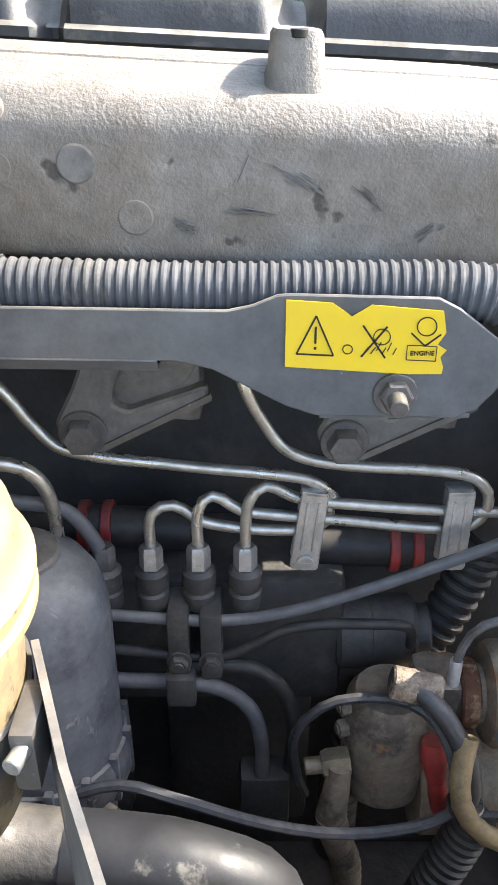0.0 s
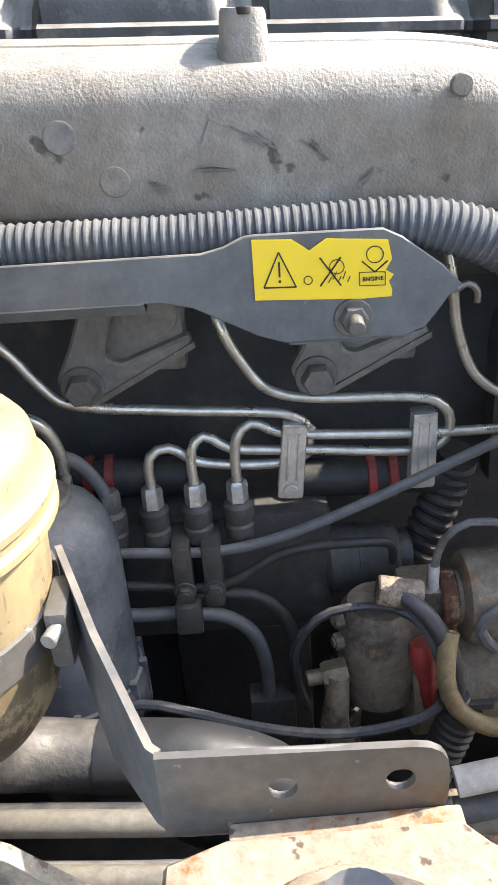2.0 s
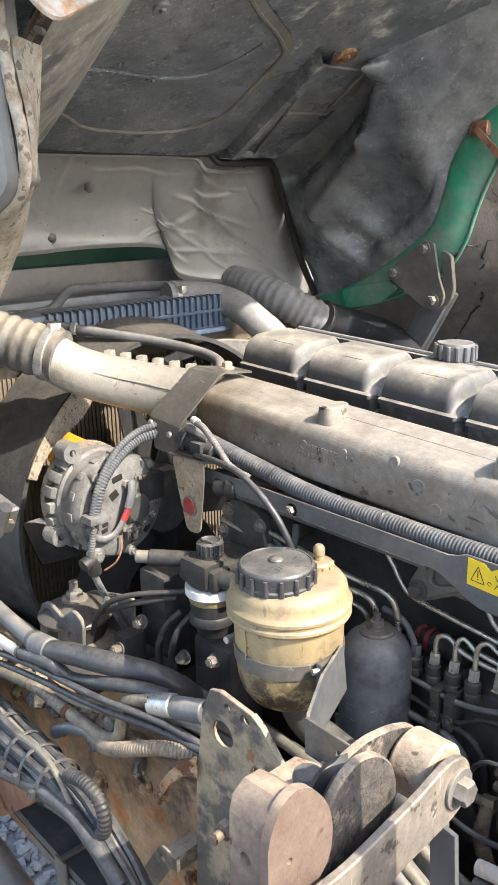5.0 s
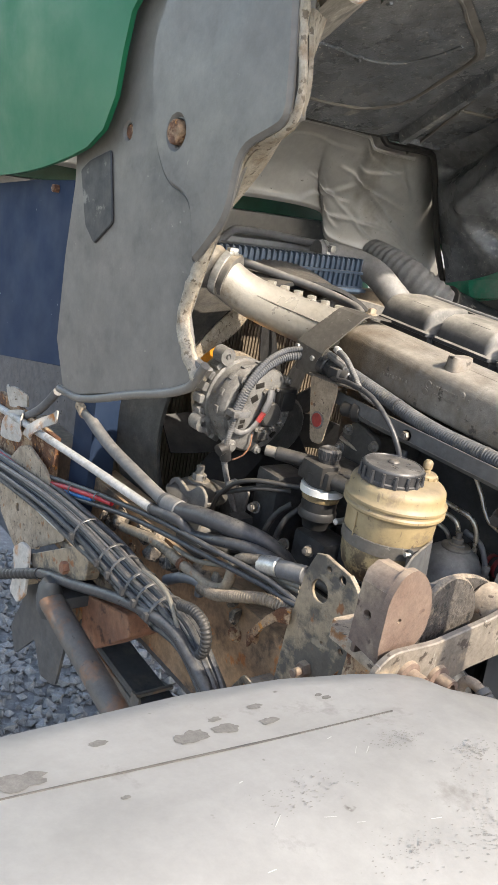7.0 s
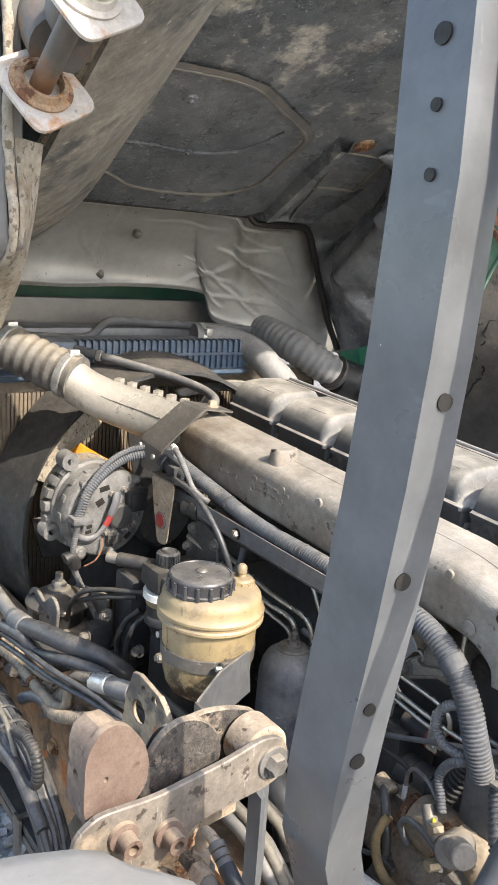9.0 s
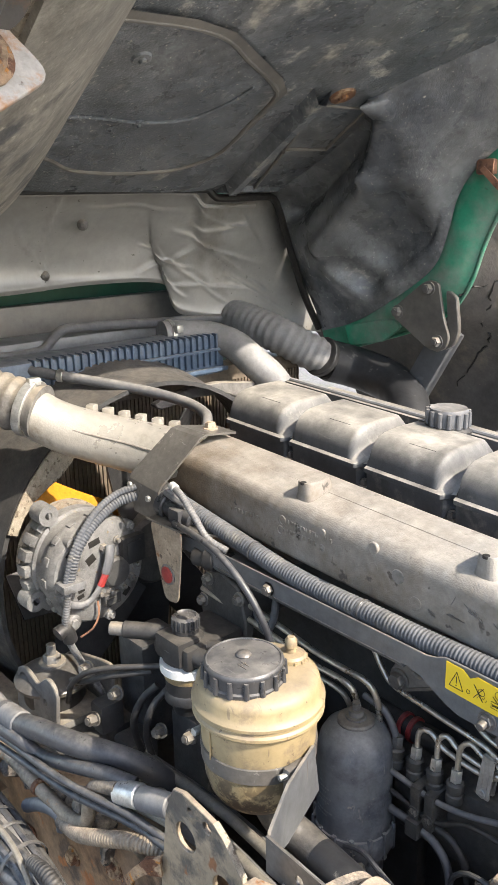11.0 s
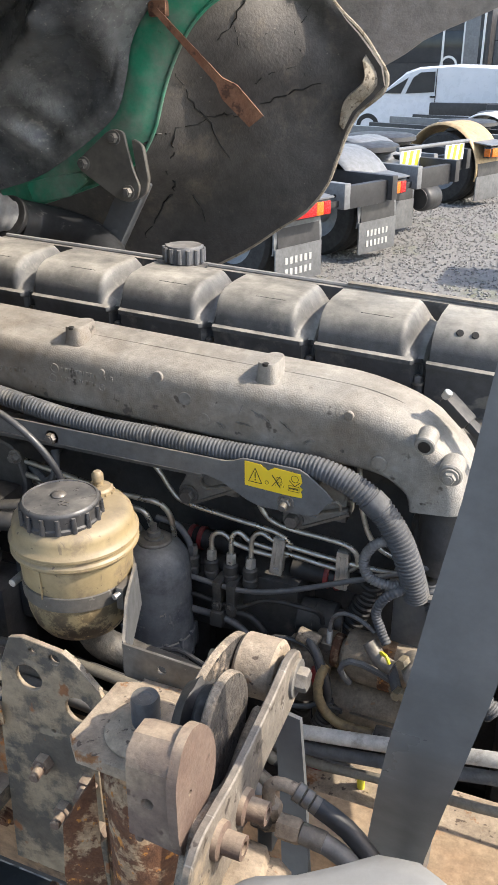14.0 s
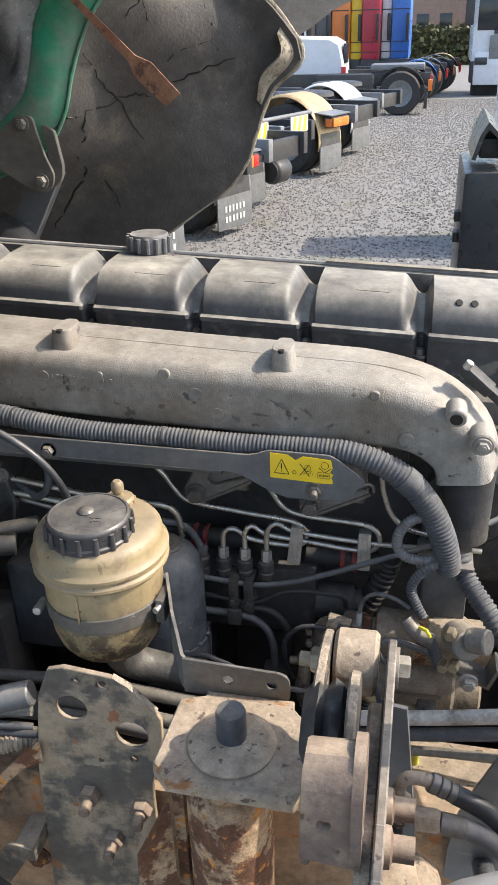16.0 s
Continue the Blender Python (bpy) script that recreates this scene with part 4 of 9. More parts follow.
def stroke(bm_, x0, z0, x1, z1, w, y=0.4150):
    d = Vector((x1 - x0, z1 - z0)).normalized()
    nrm = Vector((-d.y, d.x)) * w / 2
    c = [(x0 + nrm.x, z0 + nrm.y), (x1 + nrm.x, z1 + nrm.y), (x1 - nrm.x, z1 - nrm.y), (x0 - nrm.x, z0 - nrm.y)]
    return plate(c, 0.0004, XZ(y), bm=bm_)


def ring(bm_, cx, cz, r, w, y=0.4150):
    for k in range(18):
        a, c = 2 * math.pi * k / 18, 2 * math.pi * (k + 1) / 18
        stroke(bm_, cx + r * math.cos(a), cz + r * math.sin(a), cx + r * math.cos(c), cz + r * math.sin(c), w, y)


b = bmesh.new()
tri_c = [(S0 + 0.006, SZ + 0.008), (S0 + 0.026, SZ + 0.008), (S0 + 0.016, SZ + 0.030)]
for i in range(3):
    stroke(b, *tri_c[i], *tri_c[(i + 1) % 3], 0.0009)
stroke(b, S0 + 0.016, SZ + 0.024, S0 + 0.016, SZ + 0.0145, 0.0012)
stroke(b, S0 + 0.016, SZ + 0.0125, S0 + 0.016, SZ + 0.0110, 0.0014)
part("triangle_sign", tilt_engine(b), "ink", sticker, smooth=0)
b = bmesh.new()
stroke(b, S0 + 0.041, SZ + 0.026, S0 + 0.054, SZ + 0.008, 0.001)
stroke(b, S0 + 0.054, SZ + 0.026, S0 + 0.041, SZ + 0.008, 0.001)
ring(b, S0 + 0.0515, SZ + 0.020, 0.0045, 0.0005)
ring(b, S0 + 0.0335, SZ + 0.012, 0.0026, 0.0005)
for k in range(5):
    stroke(b, S0 + 0.046 + 0.003 * k, SZ + 0.010 + 0.002 * (k % 2), S0 + 0.0485 + 0.0028 * k, SZ + 0.014 + 0.003 * (k % 2), 0.0005)
part("crossed_sign", tilt_engine(b), "ink", sticker, smooth=0)
b = bmesh.new()
ring(b, S0 + 0.075, SZ + 0.027, 0.0052, 0.0006)
stroke(b, S0 + 0.067, SZ + 0.023, S0 + 0.075, SZ + 0.016, 0.0009)
stroke(b, S0 + 0.075, SZ + 0.016, S0 + 0.083, SZ + 0.023, 0.0009)
for a, c in (((0.0655, 0.0075), (0.0655, 0.016)), ((0.0655, 0.016), (0.0815, 0.016)), ((0.0815, 0.016), (0.0815, 0.0075)), ((0.0815, 0.0075), (0.0655, 0.0075))):
    stroke(b, S0 + a[0], SZ + a[1], S0 + c[0], SZ + c[1], 0.0004)
part("engine_sign", tilt_engine(b), "ink", sticker, smooth=0)
lettering("ENGINE", (S0 + 0.0672, 0.4148, SZ + 0.0100 - 0.004), 0.0037, sticker, "ink")

# lifting eyes under the rail
for cx, cz in ((0.065, 1.4510), (-0.1125, 1.4490)):
    eye = thing("mounting_ear", E(cx, 0.5, cz - 0.02), "dirty cast steel ear with a large hexagon bolt", "bracket", group="mounting ears under the rail")
    o = rounded([(-0.020, 0.003), (-0.003, -0.020), (0.012, -0.012), (0.086, 0.030), (0.084, 0.038), (0.030, 0.016), (0.019, 0.022), (0.030, 0.058), (0.024, 0.070), (0.010, 0.070), (-0.006, 0.030)], 0.006)
    b = plate([(cx + u, cz + v) for u, v in o], 0.014, XZ(0.498), bevel=0.002)
    rod((cx + 0.055, 0.575, cz + 0.054), (cx + 0.055, 0.508, cz + 0.052), 0.027, 24, 0.006, b)
    box((cx + 0.005, 0.509, cz + 0.005), (cx + 0.08, 0.560, cz + 0.06), 0.006, b)
    part("ear", tilt_engine(b), "bracket", eye)
    # Separate steel strip stands in for light caught on the ear's edge.
    o = [(cx + 0.010, cz - 0.0155), (cx + 0.088, cz + 0.0290), (cx + 0.087, cz + 0.0335), (cx + 0.010, cz - 0.0105)]
    part("lit_edge", tilt_engine(plate(o, 0.003, XZ(0.4955))), "sheet", eye)
    b = rod(E(cx, 0.498, cz), E(cx, 0.494, cz), 0.0165, 22)
    hexhead(E(cx, 0.494, cz), E(cx, 0.483, cz), 0.0125, b)
    part("bolt", b, "bolt", eye)

# injection pump with delivery pipes
pump = thing("injection_pump", (-0.0, 0.52, 1.18), "grimy black injection pump with a row of delivery valves", "injection pump")
part("housing", box((-0.14, 0.50, 1.20), (0.075, 0.60, 1.325), 0.012), "engine_grey", pump)
b = rod((0.07, 0.525, 1.255), (0.135, 0.525, 1.255), 0.030, 22)
rod((0.130, 0.525, 1.255), (0.147, 0.525, 1.255), 0.022, 20, bm=b)
rod((0.098, 0.525, 1.255), (0.100, 0.525, 1.255), 0.0315, 22, bm=b)
part("governor_barrel", b, "engine_grey", pump)
for x, r in ((-0.0712, 1), (-0.0367, 1), (-0.0027, 1), (-0.1055, 0), (-0.14, 0)):
    b = lathe([(0.0125, 0), (0.0125, 0.012), (0.0105, 0.014), (0.0125, 0.018), (0.0125, 0.030), (0.009, 0.033)], 14, Matrix.Translation((x, 0.487, 1.316)))
    part("delivery_valve", b, "engine_grey", pump)
    b = hexhead((x, 0.488, 1.348), (x, 0.490, 1.366), 0.0088)
    part("union_nut", b, "zinc" if r else "bolt", pump)
for x0 in (-0.052, -0.028):
    part("clamp_block", box((x0 - 0.008, 0.462, 1.262), (x0 + 0.008, 0.50, 1.322), 0.003), "engine_grey", pump)
    bolt("clamp_bolt", (x0, 0.464, 1.28), (x0, 0.456, 1.28), 0.007, pump, "engine_grey")


def fuel_line(points, r=0.0042, m="steel", label="bent steel injection pipe", name="fuel_pipe", group="fuel pipes on the engine"):
    return single(name, tube(points, r, 10, 0.006), m, label, "pipe", group=group)


Y = 0.495
fuel_line([(0.160, 0.51, 1.56), (0.167, 0.50, 1.515), (0.173, 0.50, 1.475), (0.190, 0.50, 1.435), (0.225, 0.505, 1.412), (0.30, 0.52, 1.40)])
fuel_line([(-0.38, 0.50, 1.53), (-0.20, Y, 1.520), (-0.164, Y, 1.488), (-0.145, Y, 1.460), (-0.126, Y, 1.442), (-0.05, Y, 1.430), (0.035, Y, 1.420), (0.052, Y, 1.412), (0.062, 0.50, 1.398)])
fuel_line([(-0.012, 0.51, 1.52), (-0.004, Y, 1.492), (0.008, Y, 1.466), (0.027, Y, 1.441), (0.06, Y, 1.431), (0.15, Y, 1.4225), (0.168, Y, 1.408), (0.166, Y, 1.386), (0.148, Y, 1.377), (0.06, Y, 1.385), (0.028, Y, 1.388), (-0.006, Y, 1.393), (-0.026, Y, 1.405), (-0.036, 0.492, 1.395), (-0.0367, 0.490, 1.362)])
fuel_line([(0.32, 0.51, 1.384), (0.177, Y, 1.391), (0.06, Y, 1.399), (0.032, Y, 1.404), (0.012, Y, 1.413), (0.0, 0.492, 1.402), (-0.0027, 0.490, 1.362)])
fuel_line([(0.058, 0.503, 1.392), (0.056, 0.50, 1.380), (0.032, Y, 1.3755), (-0.03, Y, 1.382), (-0.054, Y, 1.397), (-0.069, 0.492, 1.392), (-0.0712, 0.490, 1.362)])
fuel_line([(-0.50, 0.45, 1.50), (-0.33, 0.46, 1.468), (-0.25, 0.46, 1.456), (-0.18, 0.463, 1.450), (-0.150, 0.468, 1.444), (-0.136, 0.475, 1.42), (-0.136, 0.486, 1.36)], 0.005)
fuel_line([(-0.50, 0.44, 1.48), (-0.33, 0.455, 1.447), (-0.25, 0.458, 1.434), (-0.193, 0.46, 1.432), (-0.174, 0.463, 1.424), (-0.168, 0.475, 1.38), (-0.168, 0.487, 1.34)], 0.005)
fuel_line([(-0.52, 0.46, 1.47), (-0.36, 0.475, 1.425), (-0.26, 0.48, 1.40), (-0.21, 0.482, 1.392), (-0.196, 0.486, 1.37), (-0.195, 0.49, 1.33)], 0.0045)
fuel_line([(-0.165, 0.48, 1.41), (-0.13, 0.485, 1.40), (-0.112, 0.487, 1.375), (-0.1055, 0.488, 1.352)], 0.0055, "rubber_grey", "dusty rubber fuel hose", "fuel_hose")
dark = "dull grey steel control pipe"
fuel_line([(-0.16, 0.47, 1.322), (-0.10, 0.47, 1.318), (-0.017, 0.47, 1.313), (0.05, 0.47, 1.328), (0.173, 0.47, 1.381), (0.27, 0.48, 1.42), (0.36, 0.52, 1.45)], 0.0045, "rubber_grey", dark)
fuel_line([(-0.16, 0.472, 1.287), (-0.10, 0.47, 1.285), (-0.02, 0.47, 1.279), (0.034, 0.47, 1.306), (0.105, 0.47, 1.309), (0.12, 0.475, 1.300), (0.123, 0.48, 1.28)], 0.0042, "rubber", dark)
fuel_line([(-0.16, 0.468, 1.257), (-0.10, 0.47, 1.254), (-0.03, 0.47, 1.248), (-0.002, 0.47, 1.228), (0.009, 0.47, 1.195), (0.011, 0.47, 1.149)], 0.0062, "rubber_grey", "dusty grey rubber fuel hose", "fuel_hose")
fuel_line([(-0.06, 0.475, 1.265), (0.0, 0.475, 1.262), (0.026, 0.475, 1.239), (0.036, 0.475, 1.202), (0.034, 0.475, 1.15)], 0.006, "rubber", "plain black rubber fuel hose", "fuel_hose")
part("hose_clamp", box((-0.062, 0.455, 1.240), (-0.040, 0.472, 1.268), 0.003), "engine_grey", pump)
part("block", box((-0.008, 0.462, 1.09), (0.034, 0.49, 1.15), 0.006), "engine_grey", thing("hose_junction", (0.013, 0.475, 1.09), "grimy dark hose junction below the pump", "junction"))
for k, (x, lean) in enumerate(((0.043, 0.10), (0.1475, 0.02))):
    clip = thing("pipe_clip", (x, 0.487, 1.345), "zinc plated double pipe clip with a screw", "pipe clip", group="pipe clips")
    o = rounded([(-0.0105, -0.033), (0.0105, -0.033), (0.0095, 0.033), (-0.0095, 0.033)], 0.004)
    turn = Matrix.Translation((x, 0.0, 1.379)) @ Matrix.Rotation(lean, 4, "Y") @ Matrix.Translation((-x, 0, -1.379))
    b = plate([(x + u, 1.379 + v) for u, v in o], 0.0025, XZ(0.4865), bevel=0.0006)
    for dx in (-0.004, 0.004):
        box((x + dx - 0.0011, 0.4853, 1.363), (x + dx + 0.0011, 0.4875, 1.405), 0.0009, b)
    box((x - 0.0095, 0.4865, 1.409), (x + 0.0095, 0.503, 1.4125), 0.001, b)
    bmesh.ops.transform(b, matrix=turn, verts=b.verts)
    part("strap", b, "zinc", clip)
    b = plate([(x + u * 0.9, 1.379 + v) for u, v in o], 0.0025, XZ(0.5005))
    bmesh.ops.transform(b, matrix=turn, verts=b.verts)
    part("back_plate", b, "zinc", clip)
    b = rod((x, 0.4865, 1.354), (x, 0.4835, 1.354), 0.0062, 16)
    box((x - 0.005, 0.4828, 1.3532), (x + 0.005, 0.4837, 1.3548), 0.0003, b)
    bmesh.ops.transform(b, matrix=turn, verts=b.verts)
    part("screw", b, "zinc", clip)
for x, z in ((0.122, 1.333), (-0.118, 1.352)):
    s = thing("red_sleeve", (x, 0.53, z - 0.02), "black hose end with two red rings", "hose coupling", group="hose couplings")
    part("hose", rod((x - 0.07, 0.535, z + 0.003), (x + 0.075, 0.535, z - 0.004), 0.017, 18), "rubber", s)
    for dx in (-0.009, 0.009):
        part("ring", rod((x + dx - 0.004, 0.535, z), (x + dx + 0.004, 0.535, z), 0.0205, 20), "red", s)
single("breather_hose", corrugated([(0.188, 0.53, 1.352), (0.180, 0.535, 1.315), (0.155, 0.53, 1.255), (0.115, 0.52, 1.20), (0.085, 0.51, 1.12), (0.08, 0.51, 1.0)], 0.019, 0.011, 0.14, 16), "rubber", "black ribbed breather hose behind the starter", "hose")

# ---- fluid tank, canister, filter ----
tank = thing("fluid_reservoir", (-0.180, 0.285, 1.315), "yellowed plastic fluid reservoir with black screw cap and steel strap", "reservoir")
T0 = Matrix.Translation((-0.184, 0.285, 1.318))
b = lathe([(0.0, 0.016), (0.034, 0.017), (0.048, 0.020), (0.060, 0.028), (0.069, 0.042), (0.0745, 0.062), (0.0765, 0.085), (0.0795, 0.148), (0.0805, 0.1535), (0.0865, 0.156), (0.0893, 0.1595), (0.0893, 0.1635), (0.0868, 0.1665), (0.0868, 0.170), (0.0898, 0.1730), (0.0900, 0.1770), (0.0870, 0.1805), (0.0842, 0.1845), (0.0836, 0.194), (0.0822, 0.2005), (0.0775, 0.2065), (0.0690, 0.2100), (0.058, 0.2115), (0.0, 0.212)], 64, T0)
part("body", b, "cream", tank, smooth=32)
b = lathe([(0.049, 0.0), (0.050, 0.022)], 36, Matrix.Translation((-0.184, 0.262, 1.512)))
part("filler_neck", b, "cream", tank)
C0 = Matrix.Translation((-0.184, 0.261, 1.5255))
b = lathe([(0.0535, 0.0), (0.0545, 0.002), (0.0545, 0.006), (0.0520, 0.008), (0.0525, 0.022), (0.0535, 0.0245), (0.0525, 0.0285), (0.0500, 0.0305), (0.0485, 0.0305), (0.0478, 0.0292), (0.0465, 0.0296), (0.0, 0.0300)], 56, C0)
for k in range(16):
    a = 2 * math.pi * (k + 0.3) / 16
    c = Vector((-0.184 + 0.0535 * math.cos(a), 0.261 + 0.0535 * math.sin(a), 1.5285))
    tube([c + Vector((0, 0, -0.001)), c + Vector((0, 0, 0.009)), c + Vector((0, 0, 0.021))], lambda f: 0.0042 - 0.0012 * f, 10, raw=True, bm=b)
cap_ob = part("screw_cap", b, "cap", tank)
part("cap_button", lathe([(0.0098, 0), (0.0105, 0.002), (0.008, 0.0048), (0.004, 0.0058), (0.0, 0.0058)], 24, Matrix.Translation((-0.188, 0.264, 1.5550))), "bolt", cap_ob)
b = box((-0.176, 0.243, 1.5548), (-0.160, 0.2445, 1.5564), 0.0004)
box((-0.178, 0.250, 1.5548), (-0.163, 0.2515, 1.5564), 0.0004, b)
box((-0.172, 0.240, 1.5548), (-0.1705, 0.254, 1.5564), 0.0004, b)
part("moulded_mark", b, "bolt", cap_ob)
b = lathe([(0.021, 0.0), (0.022, 0.014), (0.021, 0.026), (0.018, 0.029), (0.007, 0.030), (0.0065, 0.036), (0.0085, 0.038), (0.0085, 0.048), (0.005, 0.0525), (0.0, 0.053)], 20, Matrix.Translation((-0.172, 0.335, 1.509)))
for k in range(12):
    a = 2 * math.pi * k / 12
    c = Vector((-0.172 + 0.0212 * math.cos(a), 0.335 + 0.0212 * math.sin(a), 1.512))
    rod(c, c + Vector((0, 0, 0.022)), 0.002, 6, bm=b)
part("vent_valve", b, "cream", tank, "pale yellow vent plug with a ball tip")
b = lathe([(0.0770, 0.088), (0.0793, 0.089), (0.0803, 0.111), (0.0780, 0.112)], 56, T0, closed=False)
part("strap", b, "sheet", tank, "steel strap")
part("strap_lug", box((-0.106, 0.255, 1.398), (-0.094, 0.290, 1.434), 0.003), "sheet", tank)
part("strap_screw", rod((-0.103, 0.246, 1.424), (-0.098, 0.262, 1.424), 0.0045, 12), "zinc", tank)
part("strap_screw", rod((-0.262, 0.258, 1.414), (-0.262, 0.232, 1.414), 0.006, 10), "zinc", tank)
part("seam_mark", box((-0.1905, 0.2035, 1.425), (-0.1885, 0.2065, 1.468), 0.0005), "cream", tank)
part("outlet_pipe", tube([(-0.19, 0.30, 1.32), (-0.18, 0.32, 1.27), (-0.15, 0.335, 1.248), (-0.10, 0.335, 1.238)], 0.025, 18), "engine_grey", tank, "dusty grey outlet pipe")
part("outlet_hose", tube([(-0.115, 0.3355, 1.239), (-0.08, 0.334, 1.237), (-0.04, 0.33, 1.233), (0.01, 0.33, 1.20), (0.02, 0.34, 1.05)], 0.027, 18), "hose_black", tank, "black hose")

arm = thing("reservoir_bracket", (0.0, 0.19, 1.36), "bare steel angle bracket that carries the reservoir", "bracket")
b = sheet([[(-0.108, 0.325, 1.360), (-0.103, 0.31, 1.440)], [(-0.075, 0.235, 1.350), (-0.075, 0.237, 1.436)], [(-0.047, 0.178, 1.372), (-0.047, 0.180, 1.4185)], [(-0.043, 0.1745, 1.371), (-0.043, 0.1765, 1.4182)]], 0.004)
# Bare steel too, but given the darker rail grey for its shade.
part("shaded_arm_plate", b, "rail", arm)
o = rounded([(-0.046, 1.368), (0.084, 1.365), (0.084, 1.412), (-0.046, 1.419)], 0.016)
o = [(-0.046, 1.419), (-0.046, 1.368)] + [p for p in o if p[0] > 0.05]
b = plate(o, 0.004, XZ(0.1705), holes=((0.009, 1.394, 0.0068), (0.062, 1.393, 0.0068)))
part("front_plate", b, "sheet", arm)
part("welded_tab", box((-0.017, 0.158, 1.352), (0.09, 0.1705, 1.374), 0.002), "sand", arm)

can = thing("oil_canister", (-0.155, 0.452, 1.14), "dusty navy blue oil canister with a ribbed foot", "oil canister")
N0 = Matrix.Translation((-0.155, 0.452, 1.14))
b = lathe([(0.0585, 0.075), (0.0575, 0.09), (0.0575, 0.188), (0.0568, 0.203), (0.053, 0.220), (0.045, 0.234), (0.033, 0.243), (0.018, 0.248), (0.0, 0.249)], 48, N0)
part("shell", b, "navy", can, smooth=60)
b = lathe([(0.0285, 0.2435), (0.0285, 0.2475), (0.0265, 0.250), (0.016, 0.251), (0.0155, 0.254), (0.011, 0.255), (0.011, 0.263), (0.006, 0.264), (0.006, 0.275), (0.0, 0.276)], 6 * 4, N0)
part("top_nut", b, "bracket", can)
b = lathe([(0.030, -0.06), (0.046, -0.04), (0.048, 0.030), (0.059, 0.034), (0.0635, 0.045), (0.0635, 0.066), (0.061, 0.076), (0.057, 0.078)], 40, N0)
for k in range(14):
    a = 2 * math.pi * k / 14
    c = Vector((-0.155 + 0.0610 * math.cos(a), 0.452 + 0.0610 * math.sin(a), 1.186))
    part("foot_rib", box(c - Vector((0.0035, 0.0035, 0.010)), c + Vector((0.0035, 0.0035, 0.036)), 0.002), "navy", can)
part("foot", b, "navy", can)
part("side_bolt", hexhead((-0.112, 0.415, 1.178), (-0.100, 0.405, 1.178), 0.009), "bracket", can)
for k, (z, wd) in enumerate(((1.30, 0.012), (1.292, 0.03), (1.285, 0.024), (1.276, 0.034), (1.268, 0.03), (1.252, 0.036), (1.245, 0.026))):
    b = bmesh.new()
    for i in range(6):
        a = -2.05 + i * wd / 6 / 0.0576
        a2 = a + wd / 6 / 0.0576 * 0.75
        p = [(-0.155 + 0.0579 * math.cos(q), 0.452 + 0.0579 * math.sin(q), zz) for q, zz in ((a, z), (a2, z), (a2, z + 0.0028), (a, z + 0.0028))]
        b.faces.new([b.verts.new(q) for q in p])
    part("label_line", b, "truck_grey", can, "worn pale print past reading", smooth=0)
b = bmesh.new()
for i in range(8):
    a, a2 = -1.9 + i * 0.09, -1.9 + (i + 1) * 0.09
    b.faces.new([b.verts.new((-0.155 + 0.0580 * math.cos(q), 0.452 + 0.0580 * math.sin(q), zz)) for q, zz in ((a, 1.200), (a2, 1.200), (a2, 1.203), (a, 1.203))])
part("label_bar", b, "pale", can, smooth=0)
part("mount_pipe", tube([(-0.12, 0.40, 1.13), (-0.06, 0.37, 1.14), (-0.01, 0.35, 1.12), (0.03, 0.36, 1.05), (0.04, 0.38, 0.95)], 0.028, 18), "hose_black", can, "black hose")

filt = thing("fuel_filter", (-0.452, 0.372, 1.25), "black fuel filter head with a priming cap and a white ring", "fuel filter")
F = (-0.437, 0.355)
FM = Matrix.Translation((F[0], F[1], 0))
part("head", lathe([(0.036, 1.405), (0.041, 1.41), (0.041, 1.432), (0.034, 1.44), (0.022, 1.455), (0.022, 1.462)], 26, FM), "rubber", filt)
b = lathe([(0.021, 1.462), (0.022, 1.480), (0.018, 1.484), (0.015, 1.481), (0.0, 1.481)], 20, FM)
for k in range(18):
    a = 2 * math.pi * k / 18
    c = Vector((F[0] + 0.0222 * math.cos(a), F[1] + 0.0222 * math.sin(a), 1.463))
    part("cap_rib", rod(c, c + Vector((0, 0, 0.017)), 0.0016, 5), "cap", filt)
part("head_casting", merge(box((-0.486, 0.322, 1.407), (-0.392, 0.44, 1.446), 0.008), merge(box((-0.470, 0.315, 1.412), (-0.405, 0.36, 1.455), 0.006), rod((-0.40, 0.345, 1.428), (-0.352, 0.365, 1.424), 0.017, 16))), "rubber", filt)
part("priming_cap", b, "cap", filt)
part("white_ring", lathe([(0.037, 1.388), (0.0455, 1.389), (0.0455, 1.403), (0.037, 1.405)], 26, FM), "white", filt)
part("bowl", lathe([(0.038, 1.388), (0.037, 1.352), (0.040, 1.348), (0.040, 1.335), (0.030, 1.325), (0.026, 1.31)], 24, FM), "rubber", filt)
part("amber_band", lathe([(0.0385, 1.374), (0.0395, 1.376), (0.0395, 1.384), (0.0385, 1.386)], 24, FM, closed=False), "tan_hose", filt, "amber see-through band")
part("port", rod((-0.465, 0.350, 1.440), (-0.53, 0.295, 1.442), 0.0145, 16), "rubber", filt)
part("port_cap", rod((-0.52, 0.303, 1.442), (-0.548, 0.280, 1.443), 0.0115, 14), "bracket", filt)
part("side_port", rod((-0.40, 0.37, 1.435), (-0.33, 0.40, 1.44), 0.012, 14), "rubber", filt)
head2 = thing("filter_flange", (-0.43, 0.46, 1.38), "grimy black bolted pump flange behind the filter", "flange")
o = rounded([(-0.50, 1.40), (-0.40, 1.395), (-0.385, 1.44), (-0.40, 1.51), (-0.47, 1.53), (-0.51, 1.48)], 0.015)
part("flange", plate(o, 0.02, XZ(0.44), bevel=0.003), "engine_grey", head2)
part("neck", rod((-0.45, 0.46, 1.46), (-0.45, 0.60, 1.46), 0.04, 20), "engine_grey", head2)
